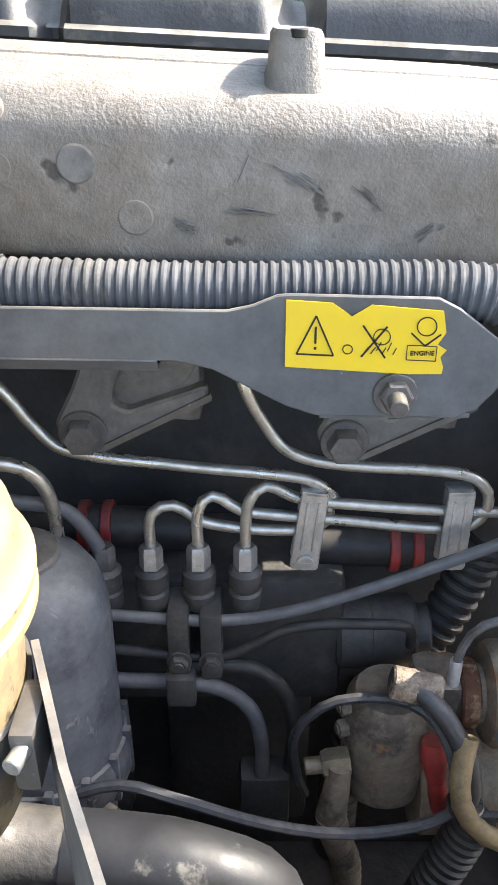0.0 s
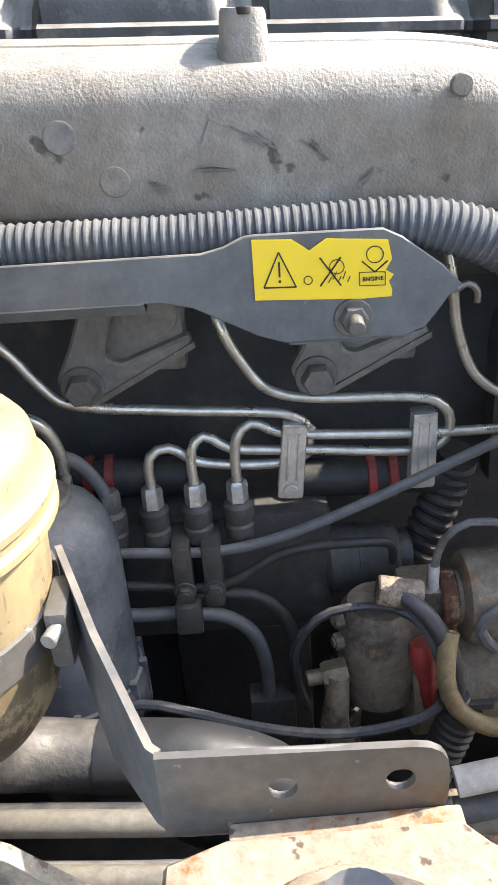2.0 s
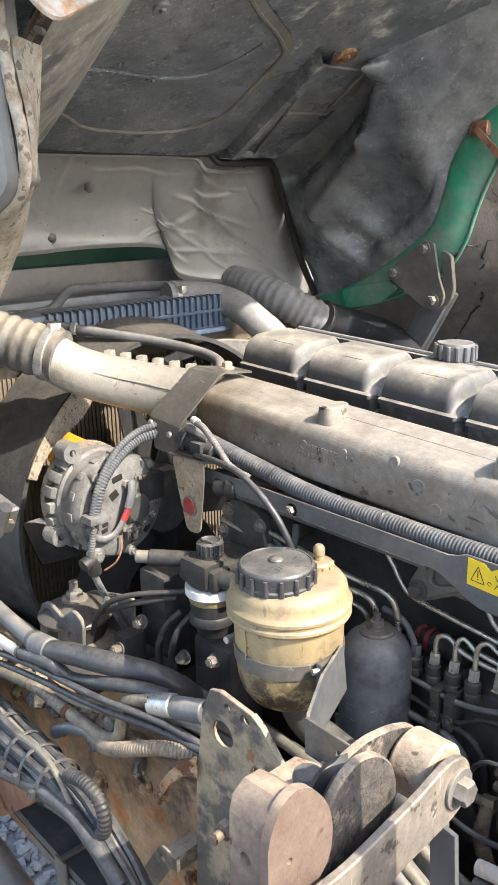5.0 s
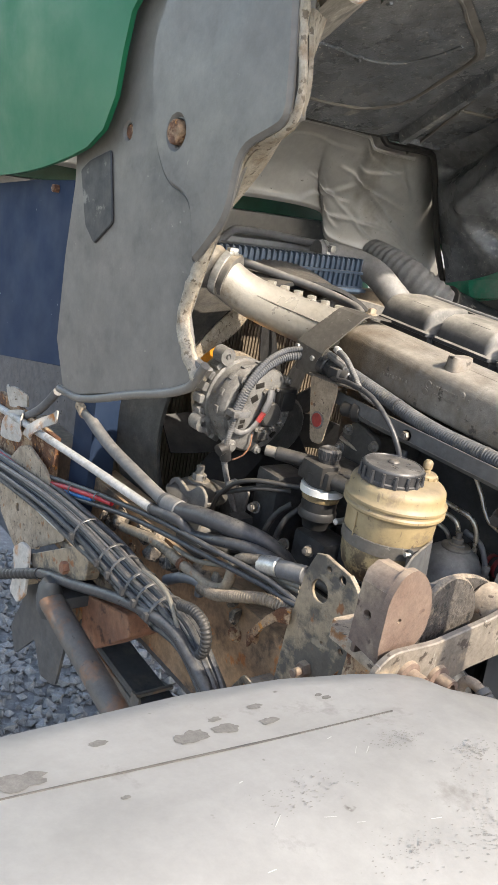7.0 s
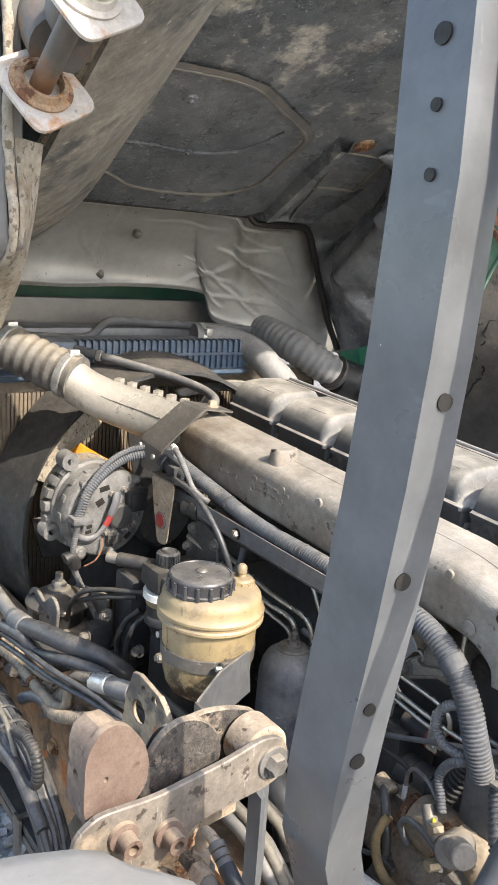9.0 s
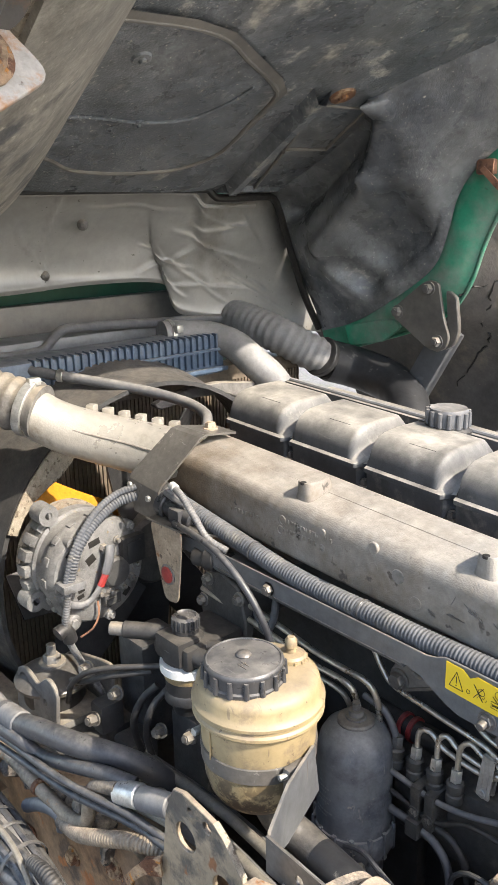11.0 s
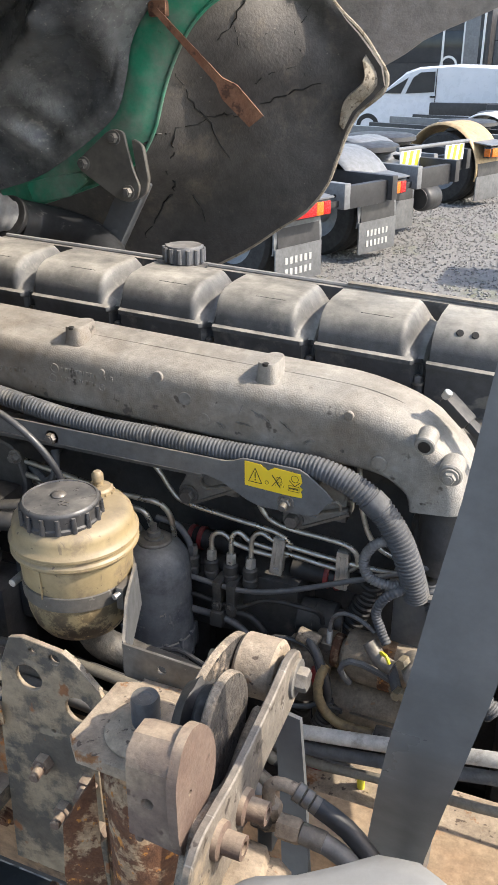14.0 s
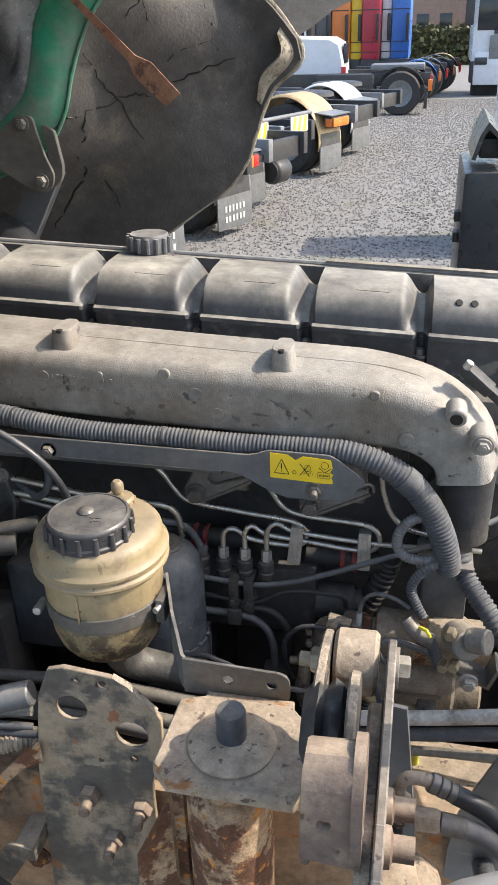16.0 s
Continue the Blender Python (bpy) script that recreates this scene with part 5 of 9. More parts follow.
for x, z in ((-0.49, 1.415), (-0.405, 1.41), (-0.40, 1.495), (-0.48, 1.505), (-0.495, 1.46)):
    bolt("bolt", (x, 0.44, z), (x, 0.428, z), 0.009, head2, "bracket")
part("knurled_coupler", rod((-0.49, 0.42, 1.55), (-0.42, 0.44, 1.555), 0.017, 14), "rubber", head2)
part("coupler_ring", rod((-0.465, 0.427, 1.552), (-0.445, 0.433, 1.553), 0.022, 16), "rubber", head2)

tag = thing("tag_bracket", (-0.52, 0.40, 1.46), "bare steel tongue bracket with a red round inset", "bracket")
o = rounded([(-0.576, 1.598), (-0.486, 1.602), (-0.490, 1.55), (-0.503, 1.464), (-0.540, 1.460), (-0.560, 1.53)], 0.014)
part("tongue", plate(o, 0.003, XZ(0.389), bevel=0.0008), "sand", tag)
part("shelf", sheet([[(-0.585, 0.388, 1.60), (-0.49, 0.388, 1.603)], [(-0.58, 0.45, 1.60), (-0.43, 0.43, 1.60)]], 0.003), "sheet", tag)
part("red_disc", lathe([(0.015, 0), (0.015, 0.004), (0.012, 0.005), (0, 0.0052)], 24, along((-0.5275, 0.389, 1.512), (-0.5275, 0.30, 1.512))), "red", tag)
part("disc_ring", lathe([(0.019, 0.0), (0.019, 0.002), (0.015, 0.0025)], 24, along((-0.5275, 0.389, 1.512), (-0.5275, 0.30, 1.512)), closed=False), "bracket", tag)

# sensors and leads at the manifold's front end
plug = thing("wiring_plug", (-0.56, 0.43, 1.60), "black multi-pin plugs with taped leads under the bracket", "plug")
b = rod((-0.60, 0.428, 1.622), (-0.50, 0.432, 1.606), 0.020, 14)
rod((-0.585, 0.426, 1.62), (-0.565, 0.427, 1.616), 0.025, 14, bm=b)
box((-0.545, 0.405, 1.600), (-0.515, 0.432, 1.625), 0.004, b)
part("plug_body", b, "cap", plug)
part("white_tape", tube([(-0.565, 0.42, 1.645), (-0.54, 0.42, 1.640), (-0.515, 0.425, 1.632)], 0.008, 8), "conduit_light", plug)
part("pale_conduit", corrugated([(-0.535, 0.415, 1.660), (-0.50, 0.405, 1.655), (-0.46, 0.40, 1.630), (-0.43, 0.40, 1.605), (-0.40, 0.415, 1.588)], 0.0062, 0.0045, 0.12, 12), "conduit_light", plug)
part("pale_tip", rod((-0.545, 0.417, 1.662), (-0.53, 0.414, 1.660), 0.0075, 12), "pale", plug)
single("loop_cable", tube([(-0.52, 0.40, 1.605), (-0.44, 0.375, 1.618), (-0.365, 0.366, 1.612), (-0.305, 0.37, 1.572), (-0.275, 0.38, 1.52), (-0.27, 0.40, 1.45)], 0.0055, 10), "cable", "black cable looping down in front of the engine", "cable")
single("loop_cable", tube([(-0.40, 0.47, 1.47), (-0.35, 0.45, 1.455), (-0.33, 0.45, 1.48), (-0.335, 0.46, 1.51)], 0.0065, 10), "conduit", "short dusty hose loop beside the filter", "cable")

# ---- front: alternator, fan, radiator ----
alt = thing("alternator", (-0.71, 0.35, 1.36), "oxidised grey alternator with slotted end shield and wiring", "alternator")
# its axle lies along the engine; local x runs across, y up, z towards the rear
AM = Matrix.Translation((-0.668, 0.338, 1.488)) @ Matrix(((-0.05, 0, 1, 0), (1, 0, 0.05, 0), (0, 1, -0.05, 0), (0, 0, 0, 1))) @ Matrix.Diagonal((0.98, 0.98, 0.66, 1))


def on_alt(b):
    return merge(None, b, AM)


b = lathe([(0.070, -0.155), (0.088, -0.150), (0.098, -0.135), (0.100, -0.100), (0.094, -0.096), (0.094, -0.052), (0.101, -0.048), (0.103, -0.018), (0.096, 0.0), (0.080, 0.008), (0.045, 0.010), (0.0, 0.010)], 44, AM)
part("casing", b, "alternator", alt)
for k in range(9):
    a = 2.0 + 0.28 * k
    b = box((0.090, -0.010, -0.150), (0.112, 0.010, -0.108), 0.004)
    part("casing_fin", on_alt(merge(None, b, Matrix.Rotation(a, 4, "Z"))), "alternator", alt)
for k in range(16):
    a = 2 * math.pi * k / 16
    b = box((0.092, -0.008, -0.044), (0.1055, 0.008, -0.022), 0.003)
    part("rear_fin", on_alt(merge(None, b, Matrix.Rotation(a, 4, "Z"))), "alternator", alt)
for u, v, w, h, tl in ((-0.022, 0.030, 0.010, 0.008, 0.5), (-0.046, -0.022, 0.007, 0.004, 0.2), (-0.048, -0.034, 0.007, 0.004, 0.2), (-0.012, 0.060, 0.012, 0.006, 0.2), (-0.062, 0.045, 0.006, 0.011, 0.5), (-0.055, 0.002, 0.005, 0.009, 0.1), (0.020, -0.070, 0.010, 0.005, 0.3), (0.052, -0.058, 0.009, 0.005, 0.8)):
    b = box((-w, -h, 0.0075), (w, h, 0.0105), 0.001)
    part("vent_slot", on_alt(merge(None, b, Matrix.Translation((u, v, 0)) @ Matrix.Rotation(tl, 4, "Z"))), "ink", alt)
part("rear_cap", lathe([(0.029, 0.008), (0.029, 0.026), (0.025, 0.031), (0.0, 0.031)], 28, AM @ Matrix.Translation((0.026, -0.006, 0))), "engine_grey", alt, "dark round bearing cap")
b = box((0.040, 0.000, 0.006), (0.092, 0.055, 0.030), 0.006)
box((0.048, 0.008, 0.026), (0.082, 0.046, 0.036), 0.004, b)
part("regulator", on_alt(b), "rubber", alt, "black regulator block")
b = box((-0.006, -0.066, 0.008), (0.030, -0.044, 0.030), 0.003)
box((-0.002, -0.060, 0.028), (0.018, -0.050, 0.033), 0.002, b)
part("brush_holder", on_alt(b), "engine_grey", alt)
for u, v, ln in ((-0.010, -0.040, 0.028), (0.014, -0.043, 0.030), (0.040, -0.040, 0.034), (0.062, -0.030, 0.034), (0.005, 0.046, 0.032), (0.036, 0.052, 0.024), (0.078, -0.010, 0.022)):
    b = hexhead((u, v, 0.008), (u, v, ln - 0.010), 0.0085)
    rod((u, v, ln - 0.012), (u, v, ln), 0.0042, 10, bm=b)
    part("terminal", on_alt(b), "bracket", alt)
for u, v, r in ((-0.066, -0.080, 0.015), (-0.058, 0.072, 0.010), (0.070, 0.070, 0.009), (0.014, -0.094, 0.010)):
    b = rod((u, v, -0.02), (u, v, 0.012), r, 18, 0.002)
    hexhead((u, v, 0.010), (u, v, 0.019), r * 0.6, b)
    part("through_bolt", on_alt(b), "alternator", alt)
for u, v, a in ((-0.100, -0.052, 0.5), (0.058, -0.104, 2.1), (-0.060, 0.104, -0.9)):
    b = lathe([(0.007, -0.14), (0.020, -0.14), (0.020, -0.090), (0.007, -0.090)], 18, Matrix.Translation((u, v, 0)), closed=False)
    box((u * 0.72 - 0.016, v * 0.72 - 0.016, -0.136), (u * 0.93 + 0.016, v * 0.93 + 0.016, -0.094), 0.004, b)
    part("mount_lug", on_alt(b), "alternator", alt)
part("belt_guard", on_alt(lathe([(0.096, -0.182), (0.101, -0.180), (0.101, -0.160), (0.060, -0.158)], 40)), "edge", alt, "dusty pale front ring")
part("cable_boot", on_alt(tube([(0.012, 0.052, 0.030), (0.004, 0.030, 0.040), (-0.006, 0.006, 0.040)], 0.0095, 12)), "rubber_grey", alt, "grey rubber cable boot")
part("red_sleeve", on_alt(tube([(-0.005, 0.006, 0.040), (-0.016, -0.016, 0.036)], 0.0075, 12)), "red", alt, "red sleeve on the cable")
part("main_lead", on_alt(tube([(-0.015, -0.014, 0.036), (-0.032, -0.036, 0.032), (-0.056, -0.044, 0.026), (-0.080, -0.032, 0.022), (-0.088, -0.012, 0.020)], 0.0065, 12)), "conduit_light", alt, "pale main lead")
part("thin_lead", on_alt(tube([(-0.018, -0.050, 0.02), (-0.020, -0.075, 0.026), (-0.034, -0.100, 0.022), (-0.055, -0.112, 0.010)], 0.0022, 8)), "rust_red", alt, "thin copper-coloured lead")
part("lead_clamp", on_alt(box((-0.098, -0.010, 0.004), (-0.048, 0.008, 0.014), 0.003)), "bracket", alt)
for dz, r in ((0.0, 0.0098), (0.016, 0.0066)):
    single("alternator_conduit", corrugated([(-0.640, 0.412, 1.622 + dz), (-0.655, 0.375, 1.612 + dz), (-0.650, 0.325, 1.590 + dz), (-0.640, 0.280 - dz * 0.3, 1.552 + dz * 0.3), (-0.640, 0.258 - dz * 0.5, 1.49)], r, 0.0055, 0.13, 14), "conduit", "grey ribbed conduit from the bracket to the alternator", "conduit")
single("alternator_lead", corrugated([(-0.640, 0.258, 1.488), (-0.648, 0.252, 1.42), (-0.655, 0.258, 1.385), (-0.665, 0.285, 1.325), (-0.672, 0.315, 1.265), (-0.675, 0.335, 1.225)], 0.0068, 0.005, 0.14, 10), "conduit_light", "pale lead hanging from the alternator", "cable")
single("taped_joint", tube([(-0.650, 0.235, 1.405), (-0.652, 0.252, 1.408), (-0.655, 0.262, 1.382)], 0.013, 12), "rubber", "black taped joint under the alternator conduit", "cable joint")
single("conduit_clip", box((-0.655, 0.240, 1.486), (-0.622, 0.285, 1.502), 0.005), "conduit_light", "pale plastic conduit clip on the alternator", "clip")

fan = thing("fan_shroud", (-1.02, 0.75, 1.0), "dark fan shroud ring with a pale inner lip", "fan shroud")
b = bmesh.new()
N = 64
cy, cz, R0 = 0.657, 1.34, 0.395
profile_f = [(-1.10, R0 + 0.034), (-1.05, R0 + 0.024), (-1.0, R0 + 0.014), (-0.93, R0 + 0.008), (-0.93, R0 - 0.002), (-1.0, R0 + 0.005), (-1.05, R0 + 0.015), (-1.10, R0 + 0.03)]
rr = [[b.verts.new((x, cy + r * math.cos(2 * math.pi * k / N), cz + r * math.sin(2 * math.pi * k / N))) for x, r in profile_f] for k in range(N)]
for k in range(N):
    p, q = rr[k], rr[(k + 1) % N]
    for j in range(len(p)):
        b.faces.new((p[j], p[(j + 1) % len(p)], q[(j + 1) % len(q)], q[j]))
part("ring", b, "engine_grey", fan)
b = bmesh.new()
sheet([[(-0.925, cy + r * math.cos(2 * math.pi * k / N), cz + r * math.sin(2 * math.pi * k / N)) for r in (R0 + 0.008, R0 - 0.012 - 0.036 * math.exp(-((k - 23.5) / 2.2) ** 2))] for k in range(21, 29)], 0.004, b)
part("lip", b, "edge", fan)
for k in range(9):
    b = bmesh.new()
    rows = []
    for i in range(8):
        r = 0.08 + i * 0.037
        tw = 0.9 - 0.05 * i
        rows.append([(-1.0 + 0.04 * s * math.cos(tw), r, 0.075 * s * math.sin(tw) + 0.02 * math.sin(i / 7 * 2)) for s in (-1, -0.5, 0, 0.5, 1)])
    sheet(rows, 0.004, b)
    bmesh.ops.transform(b, matrix=Matrix.Translation((0, cy, cz)) @ Matrix.Rotation(2 * math.pi * k / 9 + 0.37, 4, "X"), verts=b.verts)
    # One blade keeps its amber; the rest are coloured dark for shade.
    part("blade", b, "orange" if k == 3 else "rubber", fan, "amber plastic fan blade" if k == 3 else "")
part("hub", rod((-1.03, cy, cz), (-0.95, cy, cz), 0.085, 28), "engine_grey", fan)

rad = thing("radiator", (-1.16, 0.75, 0.85), "radiator with fine fins and a dusty blue header tank", "radiator")
part("core", box((-1.20, 0.22, 0.85), (-1.13, 1.30, 1.70), 0.004), "fins", rad)
first = part("fin", box((-1.129, 0.24, 0.9), (-1.125, 0.244, 1.66), 0), "fins", rad, smooth=0)
for k in range(1, 95):
    o2 = new("fin", first.data)
    o2.parent = rad
    o2.location = (0, k * 0.0112, 0)
b = box((-1.21, 0.25, 1.69), (-1.10, 1.00, 1.793), 0.012)
part("header_tank", b, "rad_blue", rad)
for k in range(27):
    y = 0.46 + k * 0.0195
    part("tank_rib", box((-1.125, y, 1.716), (-1.092, y + 0.0055, 1.797), 0.003), "rad_blue", rad)
part("tank_ridge", box((-1.100, 0.44, 1.752), (-1.088, 1.0, 1.760), 0.003), "rad_blue", rad)
part("crimp_rail", box((-1.10, 0.25, 1.700), (-1.085, 1.0, 1.711), 0.002), "rad_blue", rad)
part("side_tank", box((-1.20, 0.16, 0.9), (-1.09, 0.235, 1.72), 0.01), "blue_flap", rad)
part("lower_rail", plate(rounded([(0.70, 1.672), (0.778, 1.693), (0.90, 1.696), (1.03, 1.676), (1.03, 1.61), (0.926, 1.662), (0.825, 1.669), (0.72, 1.655)], 0.02), 0.02, YZ(-1.02), bevel=0.003), "bracket", rad, "pale dusty guard plate")
cross = thing("front_panel_rail", (-1.36, 0.8, 1.74), "grey plastic rail with a rubber lip over the radiator", "panel rail", kind="")
part("rail", box((-1.42, 0.2, 1.755), (-1.31, 1.3, 1.80), 0.01), "truck_grey", cross)
part("rubber_lip", tube([(-1.30, 0.40, 1.778), (-1.30, 0.585, 1.776), (-1.30, 0.632, 1.812), (-1.30, 0.66, 1.822), (-1.30, 0.95, 1.808), (-1.30, 1.235, 1.792)], 0.012, 10), "rubber_grey", cross)
part("coolant_line", tube([(-1.20, 0.54, 1.745), (-1.20, 0.573, 1.762), (-1.20, 0.618, 1.779), (-1.20, 0.695, 1.776), (-1.20, 0.766, 1.776), (-1.20, 0.852, 1.781), (-1.20, 0.905, 1.788), (-1.22, 0.93, 1.80)], 0.0125, 12), "rubber_grey", cross)
for y in (0.60, 0.69, 0.766):
    part("line_clamp", rod((-1.20, y, 1.776), (-1.20, y + 0.010, 1.777), 0.0155, 14), "zinc", cross)
part("branch_line", tube([(-1.14, 0.43, 1.782), (-1.10, 0.46, 1.773), (-1.0, 0.549, 1.752), (-0.90, 0.616, 1.736), (-0.80, 0.647, 1.722), (-0.73, 0.640, 1.712), (-0.70, 0.619, 1.700), (-0.69, 0.60, 1.67)], 0.0112, 10), "rubber_grey", cross)
part("branch_line", tube([(-1.15, 0.53, 1.762), (-1.15, 0.575, 1.752), (-1.15, 0.618, 1.744), (-1.16, 0.645, 1.765), (-1.18, 0.665, 1.785)], 0.0105, 10), "rubber_grey", cross)
for p, q in (((-1.06, 0.495, 1.765), (-1.05, 0.504, 1.763)), ((-1.15, 0.612, 1.746), (-1.15, 0.622, 1.746))):
    part("line_clamp", rod(p, q, 0.0142, 14), "zinc", cross)
# Shade is in the colour; the unseen upper half closes out light.
part("front_skin", box((-1.62, 0.0, 1.60), (-1.58, 1.5, 2.7), 0.01), "green_dark", cross, "green front panel coloured dark for its shade")
part("slam_panel", box((-1.50, 0.0, 1.70), (-1.46, 1.5, 1.868), 0.008), "cab_grey", cross)

el = thing("coolant_elbow", (-1.0, 0.98, 1.60), "grey rubber coolant elbow with a clamp", "hose")
part("hose", tube([(-1.20, 0.875, 1.788), (-1.185, 0.93, 1.786), (-1.14, 0.99, 1.780), (-1.08, 1.02, 1.760), (-1.02, 1.03, 1.725), (-0.98, 1.06, 1.68), (-0.96, 1.085, 1.62), (-0.95, 1.10, 1.52)], 0.040, 22), "hose_pale", el)
b = rod((-1.197, 0.890, 1.788), (-1.194, 0.903, 1.788), 0.0425, 22)
box((-1.165, 0.885, 1.80), (-1.145, 0.905, 1.82), 0.003, b)
part("clamp", b, "zinc", el)
ih = thing("intake_hose", (-0.9, 1.25, 1.60), "ribbed grey intake hose with a black rubber elbow", "hose")
part("ribbed_hose", corrugated([(-1.36, 1.205, 1.800), (-1.23, 1.205, 1.786), (-1.13, 1.225, 1.757), (-1.07, 1.275, 1.717), (-1.03, 1.315, 1.690)], 0.052, 0.021, 0.06, 26), "hose_pale", ih)
part("band", rod((-1.03, 1.285, 1.705), (-1.03, 1.300, 1.697), 0.0565, 26), "rubber", ih)
part("band", rod((-1.03, 1.315, 1.690), (-1.028, 1.33, 1.683), 0.0565, 26), "rubber", ih)
part("elbow", tube([(-1.03, 1.32, 1.687), (-1.0, 1.375, 1.668), (-0.94, 1.40, 1.652), (-0.86, 1.40, 1.630), (-0.78, 1.36, 1.59), (-0.73, 1.28, 1.53), (-0.72, 1.2, 1.45)], 0.058, 26), "hose_black", ih)

# ---- engine mount, chassis, post ----
mount = thing("engine_mount", (-0.75, 0.27, 1.166), "cast engine mount with a domed cover and a stud", "engine mount")
o = rounded([(-0.80, 1.168), (-0.655, 1.20), (-0.640, 1.30), (-0.672, 1.318), (-0.715, 1.283), (-0.735, 1.292), (-0.765, 1.300), (-0.792, 1.285), (-0.806, 1.25)], 0.018)
part("front_plate", plate(o, 0.008, XZ(0.218), holes=((-0.765, 1.262, 0.0215), (-0.688, 1.258, 0.0065)), bevel=0.0015), "bracket", mount)
o = rounded([(-0.83, 1.168), (-0.66, 1.19), (-0.645, 1.305), (-0.68, 1.30), (-0.80, 1.27), (-0.84, 1.24)], 0.018)
part("back_plate", plate(o, 0.008, XZ(0.335), bevel=0.0015), "bracket", mount)
part("cup", box((-0.83, 0.226, 1.166), (-0.665, 0.335, 1.215), 0.012), "bracket", mount)
part("dome", lathe([(0.072, 1.255), (0.0735, 1.262), (0.070, 1.266), (0.040, 1.284), (0.026, 1.288), (0.0, 1.288)], 34, Matrix.Translation((-0.755, 0.272, 0))), "sheet", mount)
part("rubber_block", lathe([(0.050, 1.205), (0.058, 1.22), (0.058, 1.245), (0.066, 1.256)], 30, Matrix.Translation((-0.755, 0.272, 0))), "rubber", mount)
b = rod((-0.755, 0.272, 1.287), (-0.755, 0.272, 1.293), 0.026, 24)
hexhead((-0.755, 0.272, 1.292), (-0.755, 0.272, 1.308), 0.0165, b)
rod((-0.755, 0.272, 1.306), (-0.755, 0.272, 1.328), 0.009, 14, bm=b)
part("stud", b, "bracket", mount)

ch = thing("chassis_rail", (-0.2, 0.2, 0.92), "rust brown chassis rail under the engine bay", "chassis rail")
part("web", box((-1.6, 0.185, 0.88), (2.2, 0.195, 1.168), 0.002), "chassis", ch)
part("top_flange", box((-1.6, 0.195, 1.159), (2.2, 0.265, 1.167), 0.002), "chassis", ch)
part("bottom_flange", box((-1.6, 0.195, 0.88), (2.2, 0.265, 0.89), 0.002), "chassis", ch)
for x, z in ((-0.86, 1.07), (-0.56, 1.03), (-0.42, 1.10), (-0.30, 0.99)):
    bolt("rail_bolt", (x, 0.185, z), (x, 0.172, z), 0.014, ch, "rust")
far = thing("chassis_rail", (-0.2, 1.1, 0.92), "dark far chassis rail behind the engine", "chassis rail")
part("web", box((-1.6, 1.20, 0.93), (2.2, 1.21, 1.215), 0.002), "engine_grey", far)
part("top_flange", box((-1.6, 1.13, 1.207), (2.2, 1.20, 1.217), 0.002), "engine_grey", far)

gus = thing("gusset_plate", (-0.16, 0.17, 0.98), "scuffed steel gusset plate with lightening holes and rusty bolts", "chassis plate")
o = [(-0.275, 0.93), (-0.262, 1.20), (-0.243, 1.333), (-0.224, 1.379), (-0.202, 1.386), (-0.142, 1.379), (-0.120, 1.366), (-0.085, 1.328), (-0.079, 1.318), (-0.080, 1.285), (-0.10, 1.20), (-0.10, 0.93)]
part("plate", plate(o, 0.008, XZ(0.166), holes=((-0.199, 1.318, 0.0215), (-0.121, 1.285, 0.0225), (-0.187, 1.366, 0.006), (-0.152, 1.363, 0.0085), (-0.121, 1.243, 0.006), (-0.168, 1.232, 0.004)), bevel=0.001), "gusset", gus)
# Thin pale strip along the plate's sloping top edge.
b = sheet([[(-0.138, 0.1655, 1.3795), (-0.138, 0.1745, 1.3795)], [(-0.119, 0.1655, 1.3675), (-0.119, 0.1745, 1.3675)], [(-0.084, 0.1655, 1.3295), (-0.084, 0.1745, 1.3295)]], 0.0012)
part("pale_bevel", b, "edge", gus)
for x, z in ((-0.190, 1.168), (-0.118, 1.155), (-0.165, 1.085), (-0.105, 1.07)):
    b = hexhead((x, 0.166, z), (x, 0.152, z), 0.015)
    rod((x, 0.154, z), (x + 0.002, 0.132, z - 0.002), 0.008, 12, bm=b)
    part("bolt", b, "brown", gus)
part("clip_strap", sheet([[(-0.250, 0.162, 1.225), (-0.250, 0.160, 1.258)], [(-0.272, 0.150, 1.222), (-0.268, 0.148, 1.252)], [(-0.300, 0.148, 1.190), (-0.292, 0.146, 1.222)], [(-0.345, 0.160, 1.120), (-0.350, 0.158, 1.150)]], 0.006), "rust", gus)
bolt("strap_bolt", (-0.328, 0.158, 1.150), (-0.332, 0.142, 1.152), 0.009, gus, "rust")
part("tab", plate(rounded([(-0.372, 0.985), (-0.335, 0.975), (-0.268, 1.085), (-0.305, 1.092)], 0.010), 0.005, XZ(0.125), holes=((-0.300, 1.068, 0.006),), bevel=0.001), "gusset", gus)
part("tab_foot", box((-0.30, 0.128, 1.055), (-0.27, 0.186, 1.085), 0.004), "gusset", gus)

post = thing("cab_mount_post", (0.025, 0.09, 0.9), "rusty cab mounting post with sandy top plate and pin", "cab mount")
part("barrel", lathe([(0.050, 0.85), (0.050, 1.31), (0.046, 1.322), (0.042, 1.326), (0.044, 1.345), (0.05, 1.35)], 30, Matrix.Translation((0.025, 0.09, 0))), "rust", post)
o = [(-0.050, 0.052), (-0.030, 0.032), (0.11, 0.028), (0.125, 0.06), (0.117, 0.135), (0.098, 0.150), (0.088, 0.162), (-0.018, 0.162), (-0.046, 0.152)]
part("top_plate", plate(o, 0.020, XY(1.355), bevel=0.002), "sand", post)
part("washer", lathe([(0.049, 0.0), (0.050, 0.004), (0.044, 0.010), (0.034, 0.014), (0.0, 0.014)], 36, Matrix.Translation((0.031, 0.092, 1.375))), "sand", post)
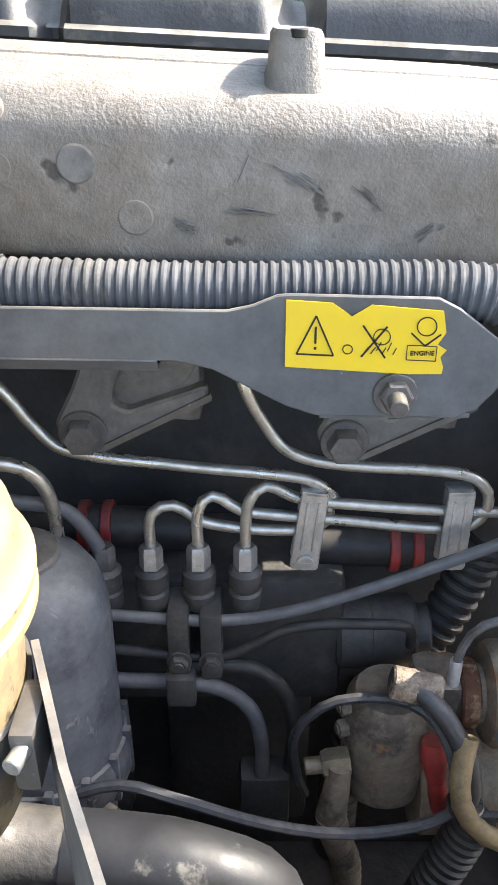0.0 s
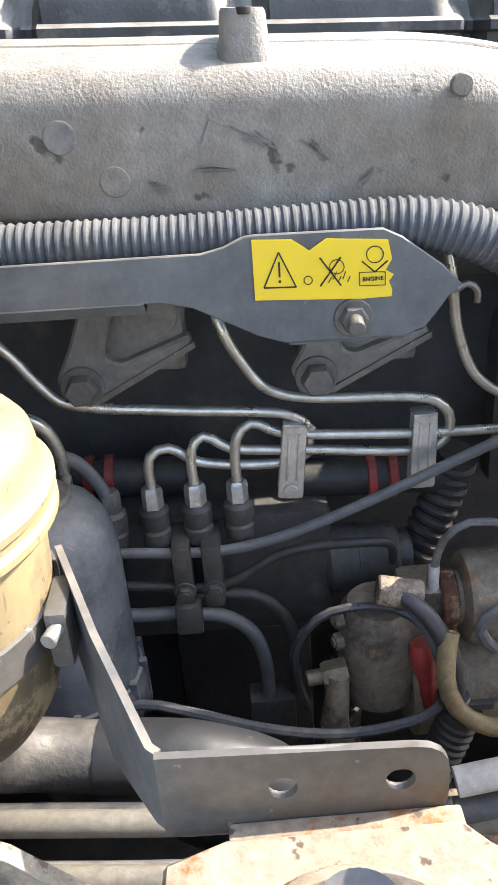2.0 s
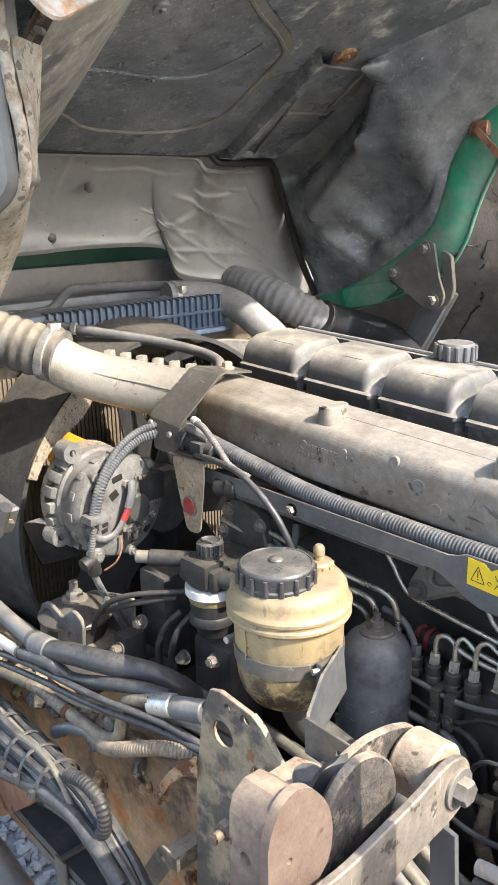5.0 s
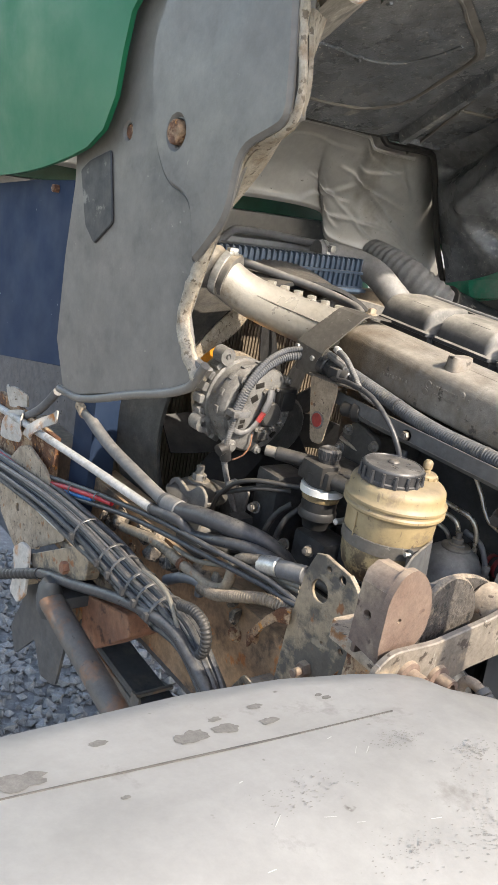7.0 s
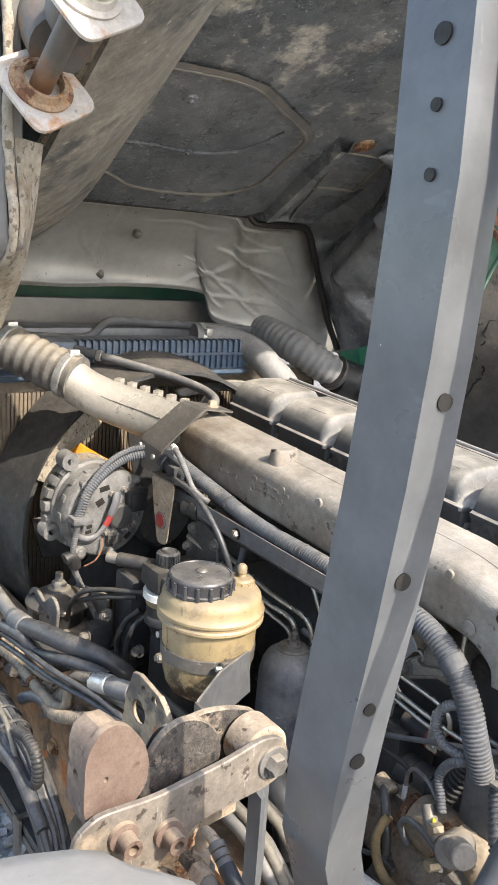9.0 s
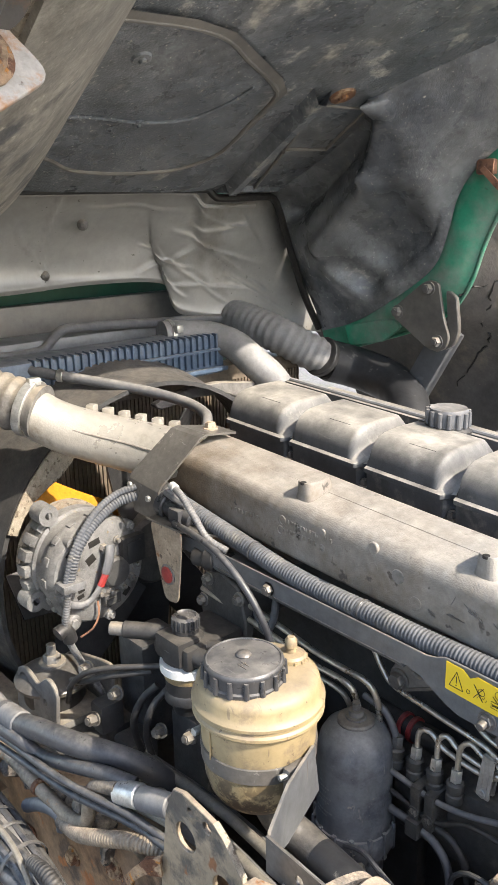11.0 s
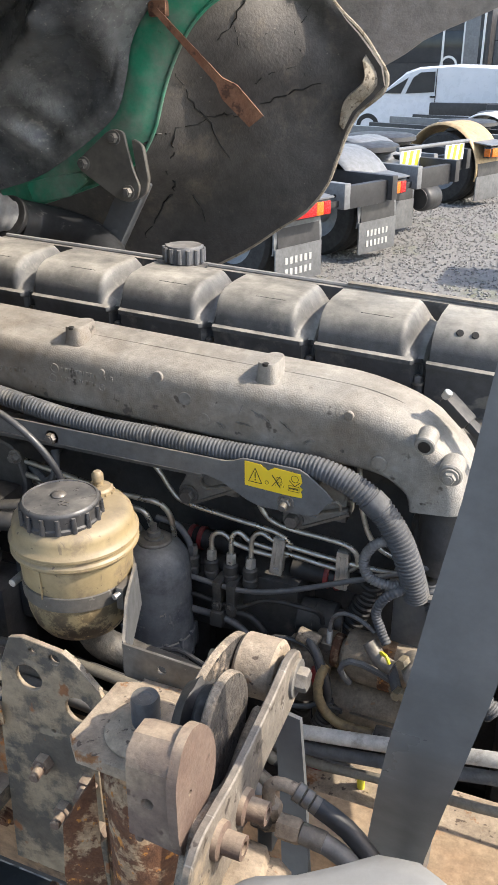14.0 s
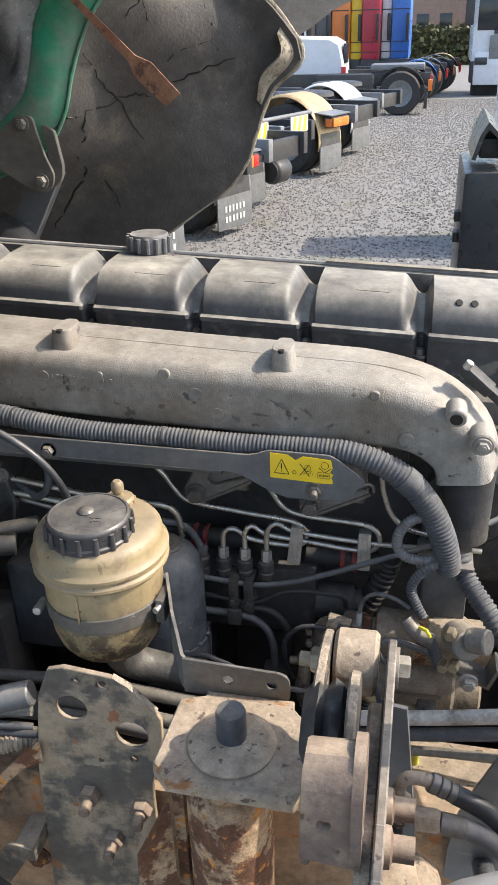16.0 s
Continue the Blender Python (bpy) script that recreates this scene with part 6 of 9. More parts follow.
part("pin", lathe([(0.0165, 0.0), (0.0172, 0.003), (0.0172, 0.034), (0.0155, 0.0385), (0.008, 0.0385), (0.007, 0.0375), (0.0, 0.0375)], 30, Matrix.Translation((0.031, 0.092, 1.388))), "brown_pin", post, "worn dark steel pin")
part("foot", box((-0.02, 0.11, 0.98), (0.06, 0.187, 1.12), 0.006), "rust", post)
part("strut_plate", box((-0.05, 0.10, 0.90), (-0.035, 0.16, 1.355), 0.003), "rust", post)
b = sheet([[(-0.085, 0.06, 1.20), (-0.05, 0.09, 1.27)], [(-0.085, 0.05, 1.12), (-0.045, 0.08, 1.15)], [(-0.07, 0.04, 1.02), (-0.03, 0.07, 1.02)]], 0.005)
part("torn_flange", b, "rust", post)

# ---- cab mount linkage ----
link_ = thing("cab_tilt_linkage", (0.16, 0.0, 1.35), "dusty cab linkage: brown clevis, lever arm and rubber bush", "linkage")
o = [(0.137, 1.488), (0.139, 1.566), (0.186, 1.568), (0.186, 1.482)]
part("clevis_front", plate(o, 0.008, XZ(-0.118), holes=((0.157, 1.530, 0.006),)), "brown", link_)
o = rounded([(-0.114, 1.474), (-0.122, 1.50), (-0.122, 1.565), (-0.108, 1.592), (-0.090, 1.598), (-0.073, 1.590), (-0.055, 1.568), (-0.046, 1.541), (-0.049, 1.508), (-0.070, 1.488), (-0.09, 1.474)], 0.012)
part("clevis_side", plate(o, 0.009, YZ(0.178), holes=((-0.098, 1.535, 0.003),)), "brown", link_)
part("clevis_top", sheet([[(0.139, -0.118, 1.566), (0.180, -0.118, 1.568)], [(0.139, -0.114, 1.580), (0.180, -0.114, 1.582)], [(0.140, -0.102, 1.589), (0.180, -0.102, 1.591)], [(0.140, -0.085, 1.588), (0.180, -0.085, 1.590)], [(0.141, -0.070, 1.575), (0.180, -0.070, 1.577)], [(0.142, -0.062, 1.55), (0.180, -0.062, 1.55)]], 0.006), "brown", link_)
part("clevis_side", box((0.137, -0.112, 1.47), (0.145, -0.066, 1.565), 0.004), "brown", link_)
o = rounded([(-0.145, 1.43), (-0.14, 1.49), (-0.115, 1.508), (-0.045, 1.505), (0.05, 1.518), (0.100, 1.530), (0.128, 1.522), (0.140, 1.494), (0.128, 1.468), (0.105, 1.460), (0.02, 1.452), (-0.03, 1.425), (-0.06, 1.37), (-0.10, 1.30), (-0.14, 1.30)], 0.016)
part("lever", plate(o, 0.009, YZ(0.196), bevel=0.0015), "lever", link_, "sandy grey lever plate")
o = rounded([(-0.135, 1.44), (-0.10, 1.50), (-0.06, 1.49), (-0.02, 1.47), (0.02, 1.49), (0.06, 1.50), (0.06, 1.47), (0.0, 1.44), (-0.05, 1.40)], 0.012)
part("lever_web", plate(o, 0.016, YZ(0.181), bevel=0.003), "sand_bracket", link_)
for y, z in ((-0.085, 1.474), (-0.029, 1.455)):
    b = lathe([(0.011, 0.0), (0.011, 0.030), (0.006, 0.030), (0.006, 0.005)], 18, along((0.20, y, z), (0.25, y, z)), closed=False)
    lathe([(0.018, 0.0), (0.017, 0.006), (0.011, 0.008)], 18, along((0.204, y, z), (0.25, y, z)), b)
    part("tube_stub", b, "brown", link_)
for x, w_ in ((0.129, 0.010), (0.164, 0.010)):
    o = [(-0.05, 1.40), (-0.046, 1.50), (-0.040, 1.535), (-0.022, 1.558), (0.002, 1.568), (0.03, 1.560), (0.052, 1.538), (0.062, 1.508), (0.05, 1.47), (0.03, 1.40)] if x > 0.15 else [(-0.03, 1.40), (-0.028, 1.48), (-0.012, 1.515), (0.02, 1.536), (0.06, 1.541), (0.10, 1.534), (0.135, 1.520), (0.152, 1.495), (0.145, 1.465), (0.11, 1.45), (0.05, 1.42)]
    part("cheek", plate(rounded(o, 0.014), w_, YZ(x), bevel=0.002), "sand_bracket", link_)
b = lathe([(0.030, 0.0), (0.040, 0.006), (0.044, 0.014), (0.036, 0.020), (0.043, 0.027), (0.040, 0.036), (0.032, 0.042)], 30, along((0.122, 0.018, 1.497), (0.2, 0.018, 1.497)))
for v in b.verts:
    v.co += (v.co - Vector((v.co.x, 0.018, 1.497))) * 0.22 * noise.noise(v.co * 55)
part("rubber_block", b, "rubber", link_)
part("bush", lathe([(0.030, 0.0), (0.034, 0.004), (0.034, 0.042), (0.030, 0.046)], 30, along((0.141, 0.118, 1.492), (0.2, 0.118, 1.492))), "sand", link_)
part("pin_nut", hexhead((0.131, 0.116, 1.490), (0.116, 0.116, 1.490), 0.014), "brass", link_)
part("pin_thread", rod((0.118, 0.116, 1.490), (0.104, 0.116, 1.490), 0.008, 12), "brass", link_)
b = rod((0.204, 0.113, 1.494), (0.2085, 0.113, 1.494), 0.021, 22)
hexhead((0.208, 0.113, 1.494), (0.220, 0.113, 1.494), 0.0135, b)
part("pin_head", b, "bracket", link_)
part("support_strut", sheet([[(0.190, 0.125, 1.46), (0.192, 0.10, 1.46), (0.220, 0.095, 1.46)], [(0.200, 0.12, 1.35), (0.202, 0.095, 1.35), (0.232, 0.088, 1.35)], [(0.215, 0.10, 1.15), (0.217, 0.075, 1.15), (0.25, 0.07, 1.15)]], 0.005), "stay", link_)
b = lathe([(0.055, 0.0), (0.058, 0.006), (0.058, 0.03), (0.05, 0.036), (0.052, 0.045), (0.045, 0.06)], 28, along((0.19, -0.06, 1.36), (0.27, -0.05, 1.34)))
part("spring_cup", b, "sand", link_)

hyd = thing("hydraulic_fittings", (0.23, 0.02, 1.38), "sandy hydraulic unions with two grey hoses", "hydraulic hose")
part("union", hexhead((0.216, 0.010, 1.395), (0.218, 0.010, 1.425), 0.0125), "sand", hyd)
part("union", hexhead((0.233, -0.004, 1.4145), (0.256, -0.006, 1.417), 0.0130), "sand", hyd)
part("union", hexhead((0.205, -0.002, 1.411), (0.222, -0.003, 1.413), 0.0095), "sand_bracket", hyd)
part("bent_pipe", tube([(0.217, 0.010, 1.418), (0.2155, 0.010, 1.440), (0.223, 0.010, 1.4525), (0.240, 0.010, 1.453), (0.250, 0.010, 1.449)], 0.0066, 12), "sand", hyd)
for k in range(3):
    # crimped ferrule: three lobed sleeves
    p_, q_ = Vector((0.243, 0.010, 1.4515)), Vector((0.269, 0.008, 1.4405))
    part("ferrule", rod(p_.lerp(q_, k / 3), p_.lerp(q_, (k + 0.94) / 3), 0.0098 - 0.0004 * k, 18, 0.001), "sheet", hyd)
part("hose", tube([(0.267, 0.008, 1.4415), (0.297, 0.006, 1.427), (0.326, 0.0, 1.403), (0.350, -0.010, 1.378), (0.38, -0.03, 1.33), (0.40, -0.045, 1.27)], 0.0095, 16), "hose_black", hyd)
part("ferrule", rod((0.255, -0.006, 1.417), (0.280, -0.007, 1.415), 0.0105, 18, 0.001), "bracket", hyd)
part("hose", tube([(0.277, -0.007, 1.4155), (0.300, -0.010, 1.408), (0.325, -0.018, 1.392), (0.36, -0.04, 1.35), (0.38, -0.06, 1.28)], 0.0098, 16), "rubber_grey", hyd)
part("hose_anchor", box((0.205, 0.004, 1.36), (0.222, 0.03, 1.40), 0.004), "stay", hyd)

for pts_, r, m, lab in (
    ([(0.13, 0.30, 1.226), (0.28, 0.30, 1.252), (0.45, 0.30, 1.285), (0.75, 0.30, 1.32)], 0.0105, "white_pipe", "pale grey plastic pipe along the chassis"),
    ([(0.13, 0.295, 1.203), (0.28, 0.295, 1.226), (0.45, 0.295, 1.258), (0.75, 0.295, 1.29)], 0.0095, "conduit", "dark dusty pipe along the chassis"),
    ([(0.10, 0.30, 1.19), (0.17, 0.30, 1.178), (0.27, 0.30, 1.186), (0.40, 0.29, 1.20), (0.6, 0.29, 1.22)], 0.007, "wire_pale", "dusty beige hose along the chassis"),
    ([(0.12, 0.32, 1.17), (0.22, 0.32, 1.13), (0.3, 0.31, 1.10)], 0.006, "wire_red", "dull red cable by the chassis"),
    ([(0.12, 0.34, 1.15), (0.25, 0.34, 1.14), (0.40, 0.33, 1.13)], 0.008, "cable", "black cable by the chassis"),
):
    single("chassis_pipe", tube(pts_, r, 12, 0.02), m, lab, "pipe", group="pipes along the chassis")
cm = thing("cross_member", (0.35, 0.28, 1.0), "sandy cross member with flaking paint beside the engine", "cross member")
part("beam", box((0.12, 0.20, 1.02), (0.85, 0.36, 1.15), 0.012), "sand", cm)
part("yellow_tag", rod((0.24, 0.31, 1.15), (0.24, 0.305, 1.175), 0.006, 10), "hivis", cm)

for k, (y0, z0, m_) in enumerate(((0.235, 1.245, "wire_pale"), (0.25, 1.225, "rubber_grey"), (0.225, 1.228, "rubber_grey"), (0.27, 1.25, "wire_pale"), (0.285, 1.235, "cable"))):
    single("bay_line", tube([(-0.45, y0, z0), (-0.25, y0 + 0.01, z0 + 0.004), (-0.05, y0, z0 - 0.002), (0.05, y0 + 0.008, z0 - 0.02), (0.12, y0 + 0.012, z0 - 0.07)], 0.0085 + 0.0015 * (k % 3), 10, 0.03), m_, "dusty line along the top of the chassis rail", "line", group="lines on the chassis rail")
# Added sheet: hides the bright ground so the bay looks dark.
tray = thing("dark_bay_sheet", (-0.1, 0.45, 0.86), "added black sheet that darkens the bay under the engine", "under tray")
part("tray", box((-1.0, 0.19, 0.86), (0.9, 1.2, 0.88), 0.004), "engine", tray)

# ---- starter motor ----
st = thing("starter_motor", (0.2, 0.46, 1.1), "sandy dirty starter motor with solenoid and heavy cables", "starter motor")
part("motor", lathe([(0.042, 0.0), (0.047, 0.004), (0.047, 0.16), (0.043, 0.165), (0.043, 0.2), (0.03, 0.205)], 30, along((0.13, 0.46, 1.165), (0.5, 0.46, 1.155))), "starter", st)
part("solenoid", lathe([(0.018, 0.0), (0.022, 0.003), (0.022, 0.02), (0.036, 0.023), (0.0395, 0.028), (0.040, 0.15), (0.036, 0.156), (0.036, 0.19), (0.02, 0.192)], 32, along((0.15, 0.450, 1.262), (0.5, 0.450, 1.254))), "starter", st)
part("copper_ring", rod((0.152, 0.450, 1.2620), (0.166, 0.450, 1.2617), 0.0262, 24), "rust", st)
part("rust_band", rod((0.228, 0.450, 1.2605), (0.250, 0.450, 1.2600), 0.0405, 28), "rust", st)
b = lathe([(0.022, 0.10), (0.0330, 0.095), (0.0345, 0.04), (0.0325, 0.012), (0.026, 0.002), (0.0, 0.0)], 30, along((0.106, 0.455, 1.262), (0.104, 0.455, 0.8)))
lathe([(0.0, -0.004), (0.030, 0.0), (0.046, 0.006), (0.046, 0.06), (0.040, 0.064)], 30, along((0.082, 0.478, 1.185), (0.2, 0.478, 1.182)), b)
box((0.120, 0.432, 1.235), (0.160, 0.475, 1.282), 0.010, b)
part("nose", b, "starter", st)
for z_ in (1.252, 1.229):
    bolt("nose_bolt", (0.074, 0.446, z_), (0.067, 0.444, z_), 0.0075, st, "starter", washer=False)
part("terminal_block", merge(rod((0.100, 0.432, 1.290), (0.135, 0.428, 1.284), 0.012, 14), box((0.112, 0.425, 1.270), (0.128, 0.445, 1.292), 0.004)), "sand_bracket", st)
b = hexhead((0.076, 0.436, 1.205), (0.055, 0.434, 1.203), 0.0115)
rod((0.057, 0.434, 1.203), (0.042, 0.433, 1.202), 0.0068, 14, bm=b)
part("stud", b, "brass", st)
part("red_boot", tube([(0.134, 0.424, 1.240), (0.137, 0.420, 1.215), (0.142, 0.420, 1.188), (0.148, 0.422, 1.165)], lambda f: 0.0085 + 0.002 * math.sin(9 * f), 14), "red", st)
part("cable_lug", tube([(0.068, 0.428, 1.208), (0.066, 0.424, 1.185), (0.063, 0.422, 1.160)], lambda f: 0.009 + 0.003 * f, 12), "starter", st)
part("braided_cable", corrugated([(0.063, 0.422, 1.162), (0.068, 0.422, 1.135), (0.078, 0.425, 1.10), (0.082, 0.43, 1.04)], 0.0125, 0.010, 0.10, 12), "starter", st)
b = bmesh.new()
for k in range(9):
    x = 0.218 + 0.006 * k
    box((x, 0.4145, 1.166), (x + 0.0042, 0.4160, 1.172), 0.0003, b)
part("plate_print", b, "ink", st, "worn data plate print past reading")
part("data_plate", box((0.190, 0.4150, 1.160), (0.276, 0.4195, 1.180), 0.002), "sheet", st)
cab1 = thing("battery_cable", (0.14, 0.43, 1.15), "dark blue-grey battery cable with taped end", "cable")
part("cable", tube([(0.116, 0.428, 1.290), (0.135, 0.412, 1.278), (0.152, 0.402, 1.248), (0.159, 0.40, 1.218), (0.156, 0.40, 1.190)], 0.0075, 12), "cable", cab1)
part("tie", rod((0.156, 0.399, 1.206), (0.1555, 0.399, 1.199), 0.0135, 16), "cap", cab1)
part("tie_tail", box((0.160, 0.388, 1.196), (0.186, 0.394, 1.203), 0.0015), "cap", cab1)
single("starter_conduit", corrugated([(0.164, 0.398, 1.192), (0.155, 0.395, 1.165), (0.140, 0.39, 1.13), (0.12, 0.39, 1.06)], 0.0165, 0.0072, 0.16, 18), "rubber", "black ribbed conduit below the starter", "conduit")
single("ground_wire", tube([(0.118, 0.432, 1.285), (0.138, 0.410, 1.258), (0.148, 0.400, 1.222), (0.144, 0.396, 1.196), (0.107, 0.394, 1.181), (0.06, 0.392, 1.180), (0.007, 0.392, 1.192), (-0.053, 0.395, 1.214), (-0.092, 0.40, 1.222), (-0.13, 0.40, 1.21)], 0.0042, 8), "conduit", "grey wire sagging across the bay", "wire")
single("ground_wire", tube([(0.155, 0.398, 1.195), (0.150, 0.405, 1.235), (0.135, 0.415, 1.262), (0.114, 0.43, 1.271), (0.076, 0.43, 1.276), (0.052, 0.43, 1.267), (0.034, 0.432, 1.238), (0.036, 0.44, 1.19), (0.045, 0.45, 1.15)], 0.0038, 8), "cable", "black wire arching over the starter nose", "wire")
wl = thing("solenoid_wire", (0.17, 0.43, 1.28), "pale wire with a crimped lug on the solenoid", "wire")
part("wire", tube([(0.147, 0.44, 1.30), (0.152, 0.435, 1.33), (0.17, 0.43, 1.348), (0.20, 0.425, 1.345), (0.22, 0.42, 1.335)], 0.0032, 8), "conduit_light", wl)
part("lug", rod((0.1465, 0.44, 1.275), (0.147, 0.44, 1.303), 0.0045, 10), "white_pipe", wl)
single("solenoid_loop", tube([(0.19, 0.41, 1.24), (0.175, 0.405, 1.265), (0.19, 0.405, 1.285), (0.225, 0.405, 1.28), (0.26, 0.40, 1.27)], 0.005, 8), "rubber_grey", "grey wire looped over the solenoid", "wire")
single("tan_hose", tube([(0.152, 0.405, 1.265), (0.146, 0.39, 1.235), (0.156, 0.385, 1.203), (0.182, 0.38, 1.186), (0.240, 0.375, 1.188)], 0.0075, 12), "tan_hose", "tan rubber hose curling under the solenoid", "hose")
single("hose_plug", box((0.238, 0.364, 1.176), (0.268, 0.388, 1.20), 0.006), "cap", "black plug on the tan hose end", "plug")
con = thing("conduit_junction", (0.27, 0.46, 1.30), "dark plastic junction where the conduits split", "junction")
part("body", box((0.235, 0.455, 1.29), (0.30, 0.50, 1.395), 0.006), "rail", con)
part("top", box((0.225, 0.44, 1.392), (0.305, 0.51, 1.398), 0.002), "rail", con)
single("loop_conduit", corrugated([(0.250, 0.442, 1.488), (0.238, 0.432, 1.487), (0.212, 0.425, 1.480), (0.196, 0.425, 1.450), (0.205, 0.425, 1.424), (0.235, 0.428, 1.415), (0.258, 0.44, 1.416)], 0.0078, 0.0048, 0.13, 14), "conduit_light", "pale ribbed conduit looping beside the large one", "conduit")
single("drop_conduit", corrugated([(0.265, 0.45, 1.408), (0.249, 0.425, 1.411), (0.231, 0.42, 1.398), (0.220, 0.418, 1.372), (0.228, 0.416, 1.348), (0.240, 0.41, 1.328)], 0.0074, 0.0048, 0.13, 14), "conduit", "dusty ribbed conduit to the solenoid plug", "conduit")
single("rear_conduit", corrugated([(0.285, 0.47, 1.40), (0.30, 0.45, 1.37), (0.33, 0.42, 1.34), (0.36, 0.40, 1.30), (0.40, 0.39, 1.27)], 0.0155, 0.0075, 0.13, 16), "conduit", "dark ribbed conduit running to the rear", "conduit")
tp = thing("solenoid_plug", (0.24, 0.40, 1.29), "taped and dirty wire splice on the solenoid", "plug")
part("splice", tube([(0.215, 0.41, 1.325), (0.235, 0.40, 1.305), (0.255, 0.395, 1.30)], 0.011, 10), "bracket", tp)
part("tail", tube([(0.235, 0.40, 1.318), (0.245, 0.39, 1.322), (0.25, 0.388, 1.313)], 0.003, 6), "hivis", tp)
part("lead", rod((0.25, 0.40, 1.30), (0.268, 0.385, 1.262), 0.008, 10), "conduit", tp)
rel = thing("relay", (0.30, 0.37, 1.27), "corroded relay with brass studs and a grey cap", "relay")
part("body", rod((0.285, 0.40, 1.315), (0.30, 0.355, 1.33), 0.022, 20), "bracket", rel)
part("cap", rod((0.302, 0.365, 1.335), (0.326, 0.352, 1.343), 0.018, 20), "bracket", rel)
part("bracket", sheet([[(0.29, 0.36, 1.28), (0.29, 0.40, 1.28)], [(0.33, 0.35, 1.268), (0.33, 0.39, 1.268)], [(0.34, 0.348, 1.30), (0.34, 0.388, 1.30)]], 0.005), "sheet", rel)
for p in ((0.285, 0.355, 1.30), (0.277, 0.36, 1.35), (0.272, 0.37, 1.285)):
    part("stud", hexhead(p, Vector(p) + Vector((-0.004, -0.016, 0.002)), 0.008), "brass", rel)
bolt("bracket_bolt", (0.305, 0.352, 1.272), (0.305, 0.340, 1.272), 0.010, rel, "zinc")

# ---- tilted cab overhead ----


def FZ(x):
    return 2.155 + 0.41 * (x + 1.2)


cab = thing("tilted_cab", (-1.2, 0.7, 1.75), "green truck cab tilted forward, black underside seen from below", "truck cab")
rows = [[(x, y, FZ(x)) for y in [0.10 + 0.0417 * j for j in range(31)]] for x in [-1.178 + 0.06 * i for i in range(17)]]
part("floor_pan", sheet(rows, 0.02, wobble=0.006, size=5.0), "floor", cab, "black undersealed floor pan")
# pressed oval recess with a pale lip
lip = [(-0.985, 0.43), (-1.01, 0.486), (-1.053, 0.56), (-1.066, 0.67), (-1.058, 0.77), (-1.042, 0.828), (-0.983, 0.883), (-0.92, 0.885), (-0.846, 0.869), (-0.735, 0.844), (-0.692, 0.79), (-0.64, 0.69), (-0.592, 0.60), (-0.577, 0.516), (-0.58, 0.38)]
b = tube([(x, y, FZ(x) - 0.027) for x, y in lip], 0.0055, 8, 0.02)
part("recess_lip", b, "cab_grey", cab, "dusty pale lip")
b = sheet([[(x, y, FZ(x) - 0.031) for x, y in lip], [(x + (x + 0.84) * 0.08, y + (y - 0.55) * 0.08, FZ(x) - 0.020) for x, y in lip]], 0.0)
part("recess_wall", b, "cab_grey", cab)
o = [(x, y) for x, y in lip] + [(-0.58, 0.12), (-0.985, 0.12)]
b = plate(o, 0.022, Matrix(((1, 0, 0, 0), (0, 1, 0, 0), (0.41, 0, 1, 2.155 + 0.41 * 1.2 - 0.027), (0, 0, 0, 1))))
part("recess_panel", b, "floor", cab)
part("panel_crease", tube([(x, y, FZ(x) - 0.0285) for x, y in [(-0.852, 0.418), (-0.848, 0.513), (-0.856, 0.605), (-0.835, 0.698), (-0.776, 0.749), (-0.713, 0.767)]], 0.004, 6, 0.02), "floor", cab)
for x, y, r in ((-0.665, 0.48, 0.018), (-0.86, 0.60, 0.012), (-0.72, 1.02, 0.03)):
    part("plug_disc", lathe([(r, 0), (r * 0.9, 0.006), (r * 0.4, 0.007), (r * 0.3, 0.012), (0, 0.012)], 18, along((x, y, FZ(x) - (0.026 if y < 0.9 else 0.022)), (x + 0.41, y, FZ(x) - 1.0))), "rust" if r > 0.02 else "floor", cab)
# long stiffening ridge and the taped frames beside it
b = sheet([[(x, 0.935 - 0.27 * (x + 0.75), FZ(x) - 0.018), (x, 0.950 - 0.27 * (x + 0.75), FZ(x) - 0.052), (x, 0.972 - 0.27 * (x + 0.75), FZ(x) - 0.052), (x, 0.99 - 0.27 * (x + 0.75), FZ(x) - 0.018)] for x in [-1.13 + 0.06 * i for i in range(8)]], 0.0)
part("ridge", b, "floor", cab)
for a, c in (((-0.759, 0.991), (-0.758, 1.144)), ((-0.948, 1.073), (-0.94, 1.205)), ((-0.948, 1.073), (-0.759, 0.991)), ((-1.23, 1.19), (-0.96, 1.08)), ((-0.94, 1.205), (-0.758, 1.144))):
    b = tube([(a[0], a[1], FZ(a[0]) - 0.024), (c[0], c[1], FZ(c[0]) - 0.024)], 0.0045, 6)
    part("taped_frame", b, "cab_grey", cab)
# far wheel arch shell
top_c = [(-1.215, 1.255, FZ(-1.215)), (-0.94, 1.212, FZ(-0.94)), (-0.76, 1.140, FZ(-0.76)), (-0.68, 1.10, FZ(-0.68)), (-0.58, 1.16, FZ(-0.58)), (-0.45, 1.25, FZ(-0.45)), (-0.20, 1.33, FZ(-0.20))]
rim_c = [(-1.150, 1.428, 1.740), (-1.06, 1.405, 1.768), (-0.94, 1.40, 1.822), (-0.81, 1.40, 1.902), (-0.74, 1.40, 1.962), (-0.706, 1.40, 2.05), (-0.680, 1.40, 2.131), (-0.628, 1.40, 2.196), (-0.54, 1.405, 2.258), (-0.47, 1.41, 2.314), (-0.18, 1.44, 2.46)]


